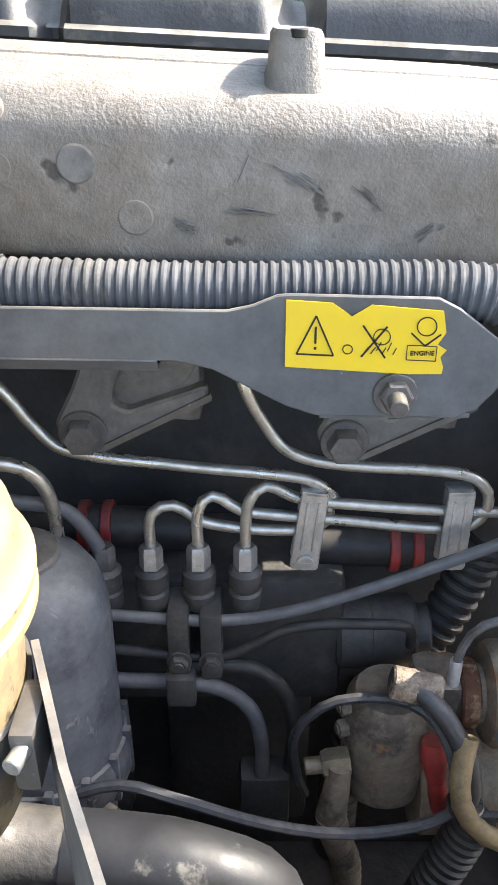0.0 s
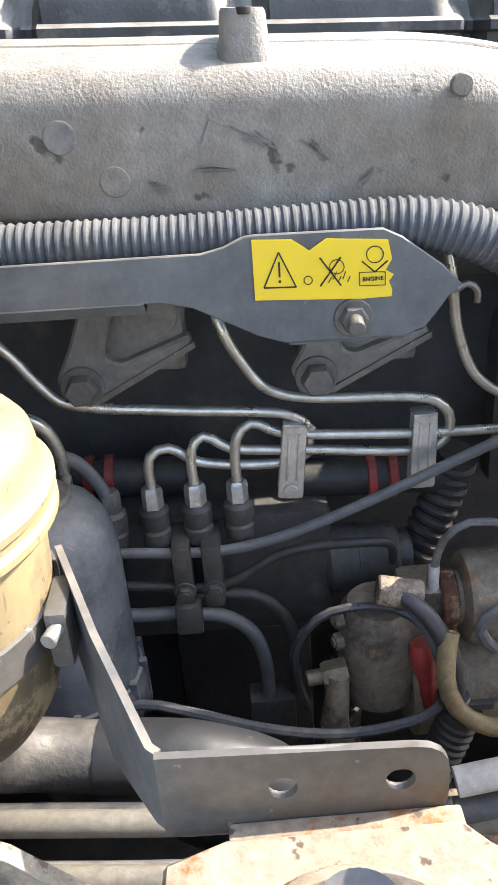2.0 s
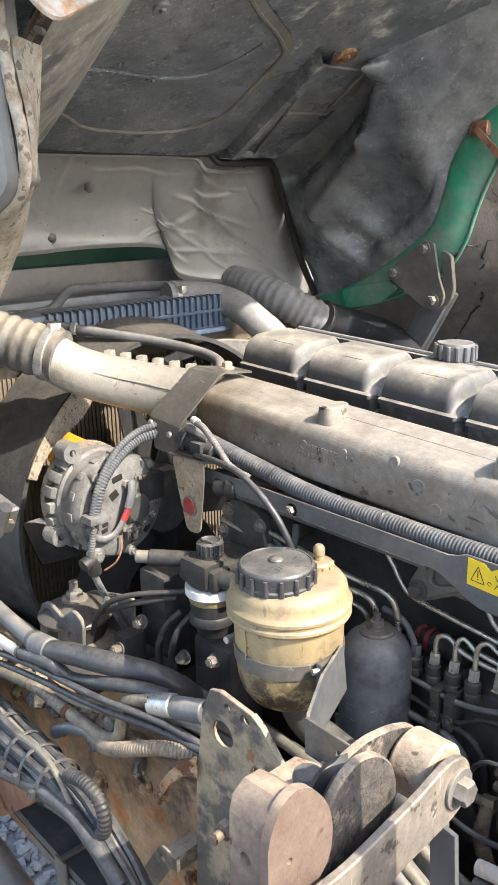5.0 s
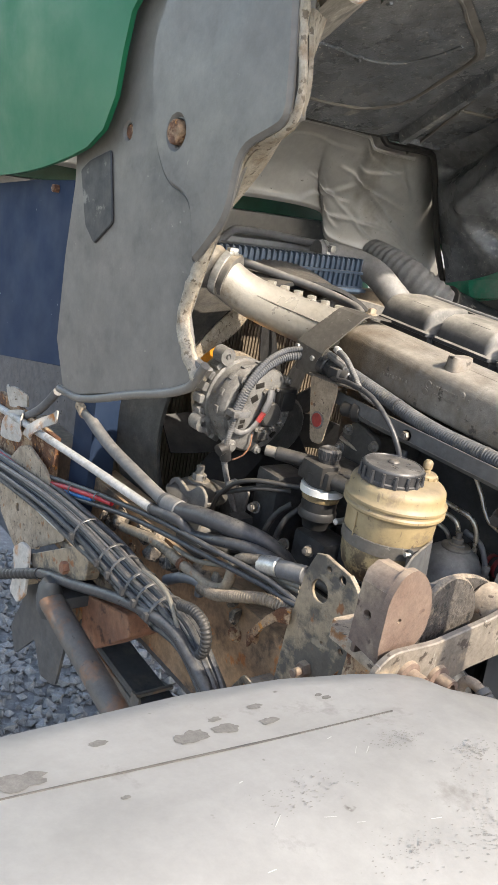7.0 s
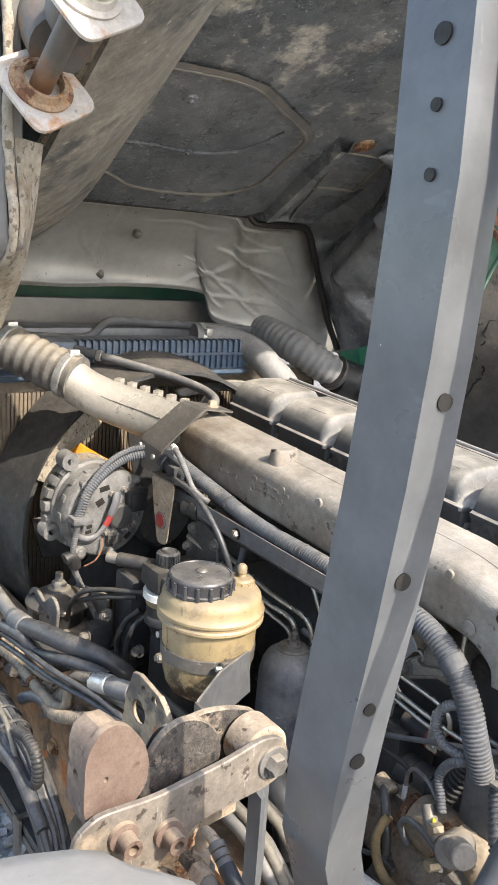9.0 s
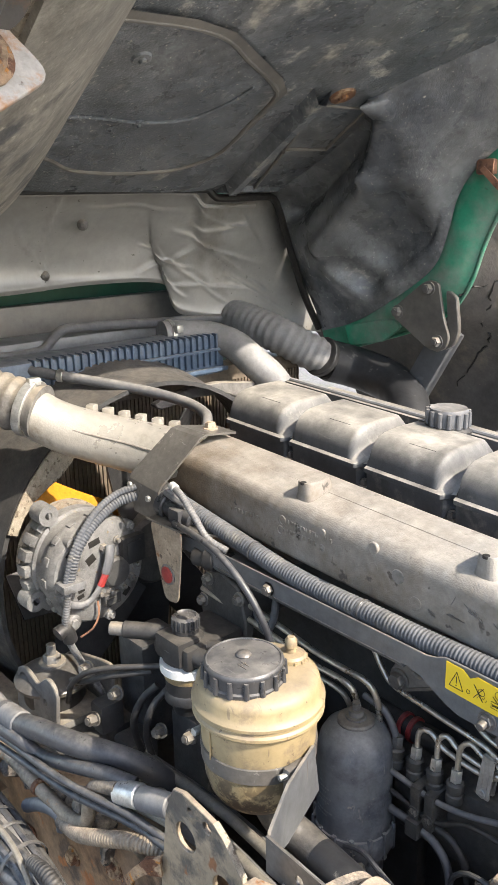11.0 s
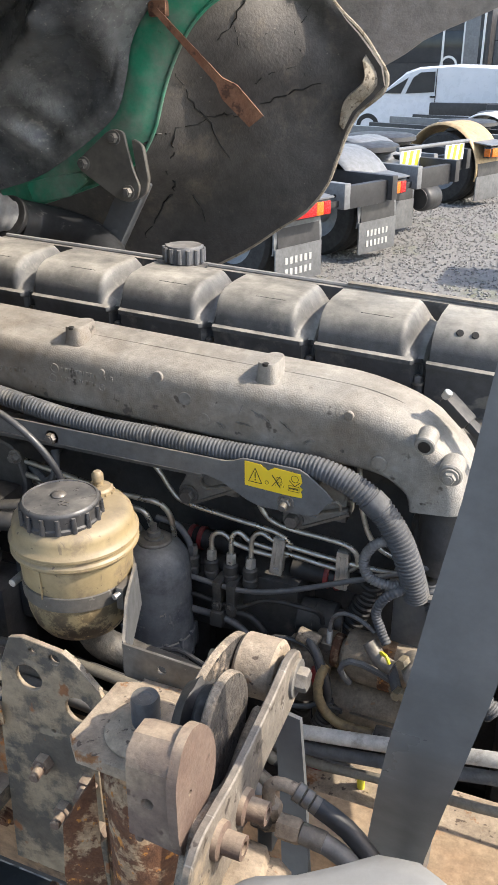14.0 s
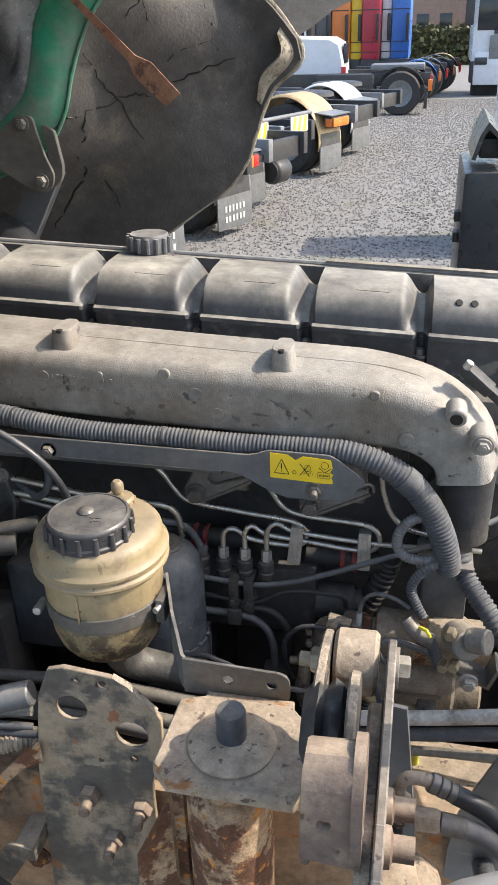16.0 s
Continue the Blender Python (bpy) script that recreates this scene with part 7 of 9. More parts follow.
def arch_relief(p):
    """The pressings of the arch: two hollows, the ridge between them, and a short fin at the top."""
    def band(ax, az, bx, bz, w):
        dx, dz = bx - ax, bz - az
        u = ((p.x - ax) * dx + (p.z - az) * dz) / (dx * dx + dz * dz)
        v = min(1, max(0, u))
        d = math.hypot(p.x - ax - v * dx, p.z - az - v * dz)
        return math.exp(-(d / w) ** 2)

    y = 0.075 * band(-1.15, 2.10, -0.84, 2.29, 0.048) + 0.085 * band(-0.88, 2.00, -0.80, 2.06, 0.075)
    y -= 0.030 * band(-1.06, 1.99, -0.83, 2.16, 0.026) + 0.032 * band(-0.83, 2.16, -0.72, 2.30, 0.028)
    y -= 0.055 * band(-0.80, 2.38, -0.715, 2.31, 0.022) + 0.012 * band(-1.05, 1.93, -0.93, 1.83, 0.02)
    return y + 0.03 * band(-0.99, 1.94, -0.93, 1.90, 0.03)


rows = loft(top_c, rim_c, 64, 120, lambda s, t: (0, -0.16 * math.sin(math.pi * t) * s * (1 - s) ** 2, 0))
for i, row in enumerate(rows):
    fade = min(1, 6 * i / 64, 6 * (64 - i) / 64)
    for p in row:
        p.y += fade * arch_relief(p)
part("wheel_arch", sheet(rows, 0.0, wobble=0.004, size=14), "arch_seal", cab, "black wheel arch shell")
# green sill along the arch
sill_out = [(-1.10, 1.43, 1.69), (-0.95, 1.43, 1.738), (-0.82, 1.43, 1.782), (-0.715, 1.43, 1.834), (-0.676, 1.43, 1.875), (-0.645, 1.43, 1.932), (-0.623, 1.43, 2.00), (-0.587, 1.43, 2.08), (-0.533, 1.43, 2.158), (-0.468, 1.435, 2.208), (-0.14, 1.46, 2.345)]
part("sill", sheet(loft([(x - 0.022, y + 0.016, z + 0.022) for x, y, z in rim_c], sill_out, 14, 60, lambda s, t: (0, 0.004 - 0.026 * math.sin(math.pi * t) ** 0.7, 0)), 0.006), "green_worn", cab, "green painted sill")
# Unseen panel added to stop sun leaking onto the insulation.
part("far_side_light_block", sheet(loft([(x - 0.012, y + 0.022, z + 0.014) for x, y, z in sill_out], [(-1.55, 1.50, 2.2), (-1.5, 1.52, 2.72), (-0.6, 1.52, 2.72), (-0.14, 1.50, 2.72)], 4, 30), 0.008), "green", cab)
part("sill_bead", tube([(p[0], p[1] - 0.004, p[2]) for p in sill_out], 0.005, 8, 0.02), "green_worn", cab)
part("sill_bracket", plate(rounded([(-1.04, 1.775), (-0.93, 1.80), (-0.86, 1.81), (-0.84, 1.79), (-0.90, 1.745), (-1.02, 1.72)], 0.012), 0.012, XZ(1.392), bevel=0.002), "green_worn", cab)
o = [(-0.861, 1.838), (-0.845, 1.850), (-0.765, 1.912), (-0.745, 1.922), (-0.715, 1.916), (-0.707, 1.88), (-0.693, 1.825), (-0.676, 1.784), (-0.683, 1.757), (-0.705, 1.743), (-0.741, 1.750), (-0.850, 1.817)]
part("hinge_plate", plate(rounded(o, 0.010), 0.01, XZ(1.376), bevel=0.001), "cab_grey", cab, "grey hinge plate with three bolts")
part("hinge_lug", plate(rounded([(-0.70, 1.90), (-0.668, 1.885), (-0.655, 1.80), (-0.665, 1.765), (-0.70, 1.745), (-0.72, 1.77), (-0.69, 1.82)], 0.012), 0.014, XZ(1.388), bevel=0.002), "cab_grey", cab)
for x, z in ((-0.741, 1.901), (-0.837, 1.835), (-0.709, 1.770)):
    bolt("hinge_bolt", (x, 1.376, z), (x, 1.360, z), 0.013, cab, "bracket")
b = box((-0.035, -0.02, -0.24), (0.035, 0.02, 0.0), 0.006)
part("strut", merge(None, b, Matrix.Translation((-0.70, 1.42, 1.80)) @ Matrix.Rotation(radians(30), 4, "Y")), "stay", cab)
part("floor_step", box((-1.210, 1.048, 2.140), (-1.150, 1.25, 2.19), 0.004), "floor", cab)
# engine tunnel wall in grey foil insulation
XW = -1.225
ftop = [(XW + 0.025, 0.05, 2.172), (XW + 0.025, 0.55, 2.170), (XW + 0.025, 1.02, 2.166), (XW + 0.025, 1.045, 2.138), (XW + 0.015, 1.245, 2.150), (XW - 0.010, 1.34, 2.15)]
fbot = [(XW - 0.175, 0.05, 1.915), (XW - 0.175, 0.52, 1.905), (XW - 0.170, 0.80, 1.912), (XW - 0.150, 0.99, 1.905), (XW - 0.145, 1.040, 1.880), (XW - 0.14, 1.026, 1.865), (XW - 0.12, 1.05, 1.815), (XW - 0.06, 1.20, 1.785), (XW - 0.02, 1.52, 1.72)]


FOLDS = [(0.56, 0.95, 0.78, 0.35, 7), (0.60, 0.62, 0.74, 0.60, 5), (0.62, 0.55, 0.70, 0.86, 6), (0.66, 0.50, 0.80, 0.88, 5), (0.70, 0.34, 0.90, 0.52, 6), (0.74, 0.30, 0.88, 0.22, 5), (0.78, 0.40, 0.90, 0.75, 6), (0.80, 0.60, 0.93, 0.90, 5), (0.62, 0.80, 0.86, 0.70, 4), (0.06, 0.22, 0.30, 0.20, 4), (0.02, 0.45, 0.16, 0.30, 3), (0.36, 0.30, 0.40, 0.80, 3), (0.10, 0.55, 0.12, 0.85, 3), (0.50, 0.25, 0.72, 0.20, 4), (0.72, 0.10, 0.88, 0.28, 5), (0.86, 0.12, 0.90, 0.45, 5)]


def foil_fold(s, t):
    z = 0.022 * math.sin(math.pi * t) * (1 - s)
    z += 0.010 * noise.noise(Vector((s * 5, t * 3, 3.1))) * (0.5 + 1.3 * s)
    for s0, t0, s1, t1, h in FOLDS:
        ds, dt = s1 - s0, (t1 - t0) * 0.3
        ps, pt = s - s0, (t - t0) * 0.3
        d2 = ds * ds + dt * dt
        u = (ps * ds + pt * dt) / d2
        bend = 0.006 * noise.noise(Vector((u * 3, h, s0 * 9)))
        w = (ps * dt - pt * ds) / math.sqrt(d2) + bend
        end = max(0.0, 1 - (2 * u - 1) ** 2) ** 0.5 if 0 < u < 1 else 0.0
        z += end * h * 0.0012 * (math.exp(-(w / 0.0034) ** 2) - 0.5 * math.exp(-((w - 0.011) / 0.009) ** 2))
    step = 0.075 * math.sin(math.pi * min(1, t * 1.05)) ** 0.8 * (1 - s ** 5)
    seam = 0.007 * math.exp(-((s - 0.455 + 0.07 * t) / 0.005) ** 2) - 0.004 * (s > 0.455 - 0.07 * t)
    return (z - step + seam, 0, 0)


part("insulation", sheet(loft(ftop, fbot, 70, 170, foil_fold), 0.0), "foil", cab, "creased silver grey insulation mat", smooth=75)
part("seal", tube([(XW + 0.043, 0.05, 2.150), (XW + 0.043, 0.55, 2.150), (XW + 0.043, 1.02, 2.150), (XW + 0.043, 1.032, 2.145), (XW + 0.050, 1.048, 2.128), (XW + 0.052, 1.235, 2.128), (XW + 0.050, 1.258, 2.112), (XW + 0.044, 1.31, 2.005), (XW + 0.045, 1.372, 1.856), (XW + 0.055, 1.425, 1.75)], 0.010, 8), "ink", cab, "black rubber seal")
part("mat_lip", tube([(XW + 0.020, 0.05, 2.142), (XW + 0.020, 0.6, 2.142), (XW + 0.018, 1.0, 2.138), (XW + 0.018, 1.03, 2.110), (XW + 0.015, 1.21, 2.106)], 0.006, 6), "foil", cab)
for x, y, z in ((-1.305, 0.728, 2.069), (-1.330, 1.125, 2.005), (-1.395, 0.66, 1.945)):
    part("mat_clip", lathe([(0.014, 0), (0.010, 0.006), (0.004, 0.012), (0, 0.012)], 14, along((x, y, z), (x + 1, y - 0.6, z))), "bracket", cab)
part("mat_hole", lathe([(0.008, 0), (0.007, 0.002), (0, 0.002)], 12, along((-1.352, 1.04, 2.020), (-0.4, 0.4, 2.02))), "ink", cab)

# near side: grey inner wing of the cab, its pale rim, the green side and the blue flap
YC = -0.055
wing = [(-0.33, 2.60), (-0.25, 2.60), (-0.235, 2.19), (-0.215, 2.055), (-0.325, 1.998), (-0.345, 1.94), (-0.392, 1.83), (-0.418, 1.745), (-0.385, 1.685), (-0.33, 1.678), (-0.355, 1.640), (-0.50, 1.585), (-0.80, 1.485), (-0.835, 1.50), (-0.885, 1.585), (-0.885, 1.76), (-0.872, 1.90), (-0.88, 1.975), (-0.76, 2.02), (-0.735, 2.05), (-0.73, 2.18), (-0.69, 2.24), (-0.57, 2.33), (-0.50, 2.37), (-0.44, 2.42), (-0.40, 2.46)]
part("inner_wing", plate(wing, 0.022, XZ(YC), holes=((-0.492, 2.018, 0.02), (-0.675, 2.01, 0.014)), bevel=0.004), "cab_grey", cab, "scuffed grey inner wing panel")
part("raised_panel", plate(rounded([(-0.5, 2.4), (-0.581, 2.211), (-0.604, 2.162), (-0.597, 2.086), (-0.557, 1.991), (-0.509, 1.938), (-0.431, 1.923), (-0.398, 1.826), (-0.378, 1.843), (-0.319, 1.908), (-0.311, 2.005), (-0.211, 2.047), (-0.23, 2.155), (-0.239, 2.195), (-0.262, 2.4)], 0.03), 0.013, XZ(YC - 0.012), holes=((-0.492, 2.018, 0.022),), bevel=0.008), "cab_grey", cab)
part("rubber_block", plate(rounded([(-0.84, 1.929), (-0.803, 1.951), (-0.724, 1.975), (-0.686, 1.85), (-0.752, 1.802), (-0.796, 1.829)], 0.008), 0.006, XZ(YC - 0.005), bevel=0.002), "hose_black", cab, "scuffed black rubber block")
part("bottom_bead", tube([(-0.846, -0.055, 1.488), (-0.745, -0.055, 1.498), (-0.546, -0.055, 1.568), (-0.369, -0.055, 1.635), (-0.329, -0.055, 1.684)], 0.008, 10), "cab_grey", cab)
part("wing_hole", rod((-0.492, YC - 0.018, 2.018), (-0.492, YC + 0.002, 2.018), 0.0195, 16), "rust", cab)
part("wing_hole", rod((-0.675, YC + 0.004, 2.01), (-0.675, YC + 0.02, 2.01), 0.013, 16), "rust", cab)
rimc = [(-0.25, YC + 0.002, 2.60), (-0.236, YC + 0.002, 2.19), (-0.216, YC + 0.002, 2.06), (-0.322, YC + 0.004, 2.0), (-0.345, YC + 0.004, 1.94), (-0.392, YC + 0.004, 1.83), (-0.418, YC + 0.004, 1.745), (-0.388, YC + 0.004, 1.688), (-0.345, YC + 0.004, 1.655)]
b = tube(rimc, lambda f: 0.0065 + 0.006 * max(0, f - 0.55) / 0.45, 12, 0.006)
for v in b.verts:
    v.co += Vector((noise.noise(v.co * 70), 0.6 * noise.noise(v.co * 70 + Vector((9, 0, 0))), noise.noise(v.co * 70 + Vector((0, 9, 0))))) * 0.004
part("pale_rim", b, "edge", cab, "chipped pale sealant rim")
b = sheet(loft([(-0.235, YC + 0.01, 2.19), (-0.218, YC + 0.01, 2.06), (-0.325, YC + 0.01, 1.998), (-0.39, YC + 0.01, 1.83), (-0.418, YC + 0.01, 1.745)], [(-0.262, 0.0, 2.19), (-0.295, 0.0, 2.08), (-0.345, 0.0, 1.99), (-0.46, 0.0, 1.87), (-0.50, 0.0, 1.75)], 4, 24), 0.006)
part("turned_edge", b, "edge", cab)
part("rear_wall", box((-0.215, 0.0, 2.60), (-0.195, 1.5, 3.3), 0.005), "green", cab)
# Unseen sheet added to keep skylight out of the tilted cab.
part("roof_light_block", box((-1.62, 0.0, 2.70), (-0.2, 1.5, 2.74), 0.005), "green", cab)
b = sheet(loft([(-0.32, YC - 0.02, 2.62), (-0.36, YC - 0.02, 2.37), (-0.64, YC - 0.02, 2.215), (-0.70, YC - 0.02, 2.02), (-0.86, YC - 0.02, 1.945), (-1.2, YC - 0.02, 1.88), (-1.9, YC - 0.03, 1.80)], [(-0.5, YC - 0.09, 3.1), (-0.8, YC - 0.09, 3.0), (-1.1, YC - 0.10, 2.8), (-1.3, YC - 0.11, 2.7), (-1.5, YC - 0.12, 2.6), (-1.8, YC - 0.13, 2.5), (-2.3, YC - 0.14, 2.3)], 8, 30), 0.01)
part("cab_side", b, "green", cab, "glossy green cab side")
o = [(-1.60, 1.38), (-0.79, 1.545), (-0.79, 1.60), (-0.875, 1.76), (-0.90, 1.905), (-1.10, 1.885), (-1.7, 1.80)]
part("mud_flap", plate(o, 0.006, XZ(YC + 0.012), bevel=0.001), "blue_flap", cab, "dark blue rubber flap")
part("flap_screw", hexhead((-0.975, YC + 0.012, 1.88), (-0.975, YC + 0.0, 1.88), 0.009), "rust", cab)
# near cab beam and hinge
beam_t = [(-1.30, 0.44, 2.07), (-1.0, 0.40, 2.155), (-0.62, 0.335, 2.31), (-0.43, 0.30, 2.39), (0.0, 0.22, 2.56), (0.25, 0.17, 2.64)]
beam_b = [(-1.28, 0.24, 2.02), (-0.62, 0.10, 2.13), (-0.35, 0.07, 2.26), (0.0, 0.02, 2.41), (0.25, 0.0, 2.50)]
part("near_beam", sheet(loft(beam_t, beam_b, 6, 30, lambda s, t: (0, 0, -0.025 * math.sin(math.pi * t))), 0.02), "beam", cab, "dirty grey floor beam")
part("beam_pressing", tube([(-0.29, 0.054, 2.247), (-0.48, 0.24, 2.287), (-0.545, 0.298, 2.300), (-0.585, 0.315, 2.294), (-0.682, 0.325, 2.254)], 0.007, 8, 0.02), "edge", cab)
part("beam_pressing", tube([(-0.36, 0.06, 2.225), (-0.52, 0.205, 2.245), (-0.60, 0.265, 2.247), (-0.68, 0.285, 2.225)], 0.005, 8, 0.02), "cab_grey", cab)
part("beam_plug", lathe([(0.020, 0), (0.018, 0.007), (0.008, 0.008), (0.006, 0.014), (0, 0.014)], 18, along((-0.66, 0.24, 2.20), (-0.36, 0.0, 1.8))), "cab_grey", cab)
part("beam_edge", tube([(p[0], p[1], p[2] - 0.006) for p in beam_b[1:]], 0.007, 8), "edge", cab)
HA, HB = Vector((-0.195, -0.030, 2.247)), Vector((-0.075, -0.030, 2.335))
part("hinge_shaft", rod(HA, HB, 0.0145, 20), "rod", cab, "dark rusty hinge shaft")
part("hinge_housing", tube([(-0.33, 0.03, 2.40), (-0.25, 0.0, 2.345), (-0.19, -0.005, 2.30)], 0.040, 20), "rod", cab, "rust stained hinge housing")
part("hinge_housing", tube([(-0.155, -0.005, 2.33), (-0.10, -0.012, 2.345), (-0.085, -0.02, 2.345)], 0.036, 20), "rod", cab)
for c, up in ((HA, 0.0), (HB, 1.0)):
    m_ = along(c, c + (HB - HA)) @ Matrix.Rotation(radians(35), 4, "Z")
    o = rounded([(-0.058, -0.052), (0.052, -0.058), (0.066, 0.046), (-0.040, 0.056)], 0.022)
    part("hinge_flange", plate(o, 0.006, m_, bevel=0.001), "primer", cab, "pale primed flange with rust")
    b = lathe([(0.040, 0.006), (0.041, 0.010), (0.034, 0.012), (0.031, 0.020), (0.026, 0.020), (0.024, 0.008)], 28, m_, closed=False)
    if up:
        lathe([(0.028, 0.004), (0.029, 0.034), (0.024, 0.036), (0.022, 0.010), (0.0, 0.010)], 28, m_, b)
    part("hinge_cup", b, "primer" if up else "rust", cab)
    if up:
        part("hinge_bolt", merge(None, hexhead((0, 0, 0.01), (0, 0, 0.048), 0.013), m_), "sand", cab)

liner = thing("wheel_liner", (-0.45, 1.62, 1.55), "cracked black rubber wheel liner with turned pale edge", "wheel liner")
lt = [(-1.32, 1.53, 1.78), (-1.10, 1.50, 1.80), (-0.90, 1.475, 1.81), (-0.76, 1.455, 1.84), (-0.68, 1.447, 1.90), (-0.635, 1.445, 2.02), (-0.58, 1.45, 2.12), (-0.52, 1.46, 2.20), (-0.45, 1.50, 2.5)]
lb = [(-1.05, 1.60, 1.30), (-0.62, 1.60, 1.52), (-0.47, 1.60, 1.60), (-0.37, 1.60, 1.668), (-0.30, 1.60, 1.715), (-0.245, 1.60, 1.785), (-0.222, 1.60, 1.845), (-0.198, 1.60, 1.91), (-0.172, 1.60, 1.957), (-0.103, 1.60, 2.023), (-0.140, 1.60, 2.095), (-0.180, 1.61, 2.140), (-0.234, 1.62, 2.185), (-0.34, 1.65, 2.30), (-0.40, 1.68, 2.5)]
def liner_fold(s, t):
    fold = 0.045 * abs(((s * 2.2 + t * 1.3) % 1.0) - 0.5)
    return (0, 0.055 * math.sin(math.pi * t) - fold, 0)


liner_rows = loft(lt, lb, 24, 40, liner_fold)
part("skin", sheet(liner_rows, 0.010, wobble=0.008, size=7), "liner", liner)
liner_flat = [p for row in liner_rows for p in row]
part("pale_edge", tube([(p[0], p[1] - 0.006, p[2]) for p in lb[1:]], 0.006, 8, 0.02), "edge", liner)
b = sheet(loft([(-0.150, 1.597, 2.100), (-0.112, 1.597, 2.024), (-0.176, 1.597, 1.953), (-0.198, 1.597, 1.912)], [(-0.160, 1.57, 2.075), (-0.150, 1.555, 2.03), (-0.198, 1.56, 1.985), (-0.215, 1.58, 1.93)], 4, 16, lambda s, t: (0, -0.006 * math.sin(math.pi * t), 0)), 0.006)
part("turned_corner", b, "edge", liner)


def crack(points, width):
    """A thin dark split along the liner."""
    rng_ = random.Random(int(points[0][0] * 1000))
    q = []
    for (xa, za), (xc, zc) in zip(points, points[1:]):
        for i in range(5):
            q.append((xa + (xc - xa) * i / 5 + rng_.uniform(-0.004, 0.004), za + (zc - za) * i / 5 + rng_.uniform(-0.004, 0.004)))
    pts_ = []
    for x, z in q:
        near = min(liner_flat, key=lambda p: (p.x - x) ** 2 + (p.z - z) ** 2)
        pts_.append(Vector((x, near.y - 0.011, z)))
    return tube(pts_, lambda f: width * (0.35 + 0.65 * math.sin(math.pi * min(0.98, max(0.02, f)))), 5, raw=True)


for pts_, w_ in (([(-0.545, 1.937), (-0.611, 1.918), (-0.632, 1.856), (-0.664, 1.807), (-0.653, 1.769), (-0.704, 1.716), (-0.757, 1.653), (-0.802, 1.596)], 0.0034), ([(-0.611, 1.918), (-0.66, 1.90), (-0.70, 1.86), (-0.72, 1.81)], 0.0028), ([(-0.545, 1.944), (-0.50, 1.952), (-0.46, 1.945)], 0.0024), ([(-0.419, 1.974), (-0.344, 1.999), (-0.245, 2.032)], 0.0022), ([(-0.46, 2.16), (-0.452, 2.10), (-0.42, 2.12), (-0.376, 2.139)], 0.0020), ([(-0.424, 2.022), (-0.395, 2.044), (-0.308, 2.069)], 0.0020), ([(-0.60, 2.05), (-0.575, 1.99), (-0.545, 1.944), (-0.52, 1.88), (-0.49, 1.82)], 0.0026), ([(-0.653, 1.769), (-0.62, 1.75), (-0.60, 1.70), (-0.585, 1.64)], 0.0024), ([(-0.30, 2.20), (-0.33, 2.14), (-0.308, 2.069), (-0.29, 2.0)], 0.0020), ([(-0.40, 2.30), (-0.43, 2.22), (-0.46, 2.16), (-0.52, 2.10)], 0.0022)):
    part("crack", crack(pts_, w_), "ink", liner)
strap = thing("rusty_strap", (-0.48, 1.57, 1.93), "flat rusty steel strap hanging over the liner", "strap")
d0, d1 = Vector((-0.605, 1.372, 2.185)), Vector((-0.400, 1.490, 1.940))
sx = Vector((0.022, 0, 0.016))
part("strip", sheet([[d0 - sx * 0.25, d0 + sx * 0.25], [d0.lerp(d1, 0.62) - sx * 0.40, d0.lerp(d1, 0.62) + sx * 0.40], [d0.lerp(d1, 0.72) - sx * 0.95, d0.lerp(d1, 0.72) + sx * 0.95], [d1 - sx * 0.85, d1 + sx * 0.85]], 0.004), "rust_red", strap)
part("hole", lathe([(0.005, 0), (0, 0.001)], 10, along((-0.408, 1.492, 1.952), (-0.408, 1.3, 1.952))), "ink", strap)
part("top_bend", box((-0.632, 1.385, 2.170), (-0.585, 1.42, 2.205), 0.006), "rust_red", strap)
part("liner_bracket", box((-0.70, 1.44, 1.90), (-0.66, 1.64, 1.915), 0.003), "rust", liner)
flap2 = thing("upper_wing", (0.1, 1.78, 2.05), "sand coloured underside of the far wing", "wing panel")
part("panel", sheet(loft([(-0.30, 1.71, 2.10), (-0.15, 1.72, 2.06), (-0.05, 1.74, 2.12), (0.12, 1.76, 2.19), (0.5, 1.8, 2.36)], [(-0.50, 1.74, 2.75), (-0.25, 1.75, 2.75), (0.0, 1.78, 2.75), (0.2, 1.8, 2.75), (0.6, 1.85, 2.75)], 6, 16), 0.01), "wing_under", flap2)
part("hanger", box((-0.26, 1.62, 2.38), (-0.16, 1.80, 2.41), 0.004), "stay", flap2)
part("bolt", rod((0.0, 1.735, 2.26), (0.0, 1.71, 2.255), 0.024, 18), "sheet", flap2)

# ---- near mudguard and stays ----
mg = thing("front_mudguard", (0.5, -0.45, 1.0), "weathered pale grey mudguard with dark specks", "mudguard")
prof_m = [(0.0, 1.49), (0.15, 1.498), (0.20, 1.510), (0.272, 1.5260), (0.283, 1.5275), (0.32, 1.537), (0.38, 1.547), (0.44, 1.547), (0.49, 1.543), (0.53, 1.531), (0.57, 1.503), (0.61, 1.462)]


def guard_z(x):
    for (xa, za), (xb, zb) in zip(prof_m, prof_m[1:]):
        if x <= xb:
            return za + (zb - za) * (x - xa) / (xb - xa)
    return prof_m[-1][1]


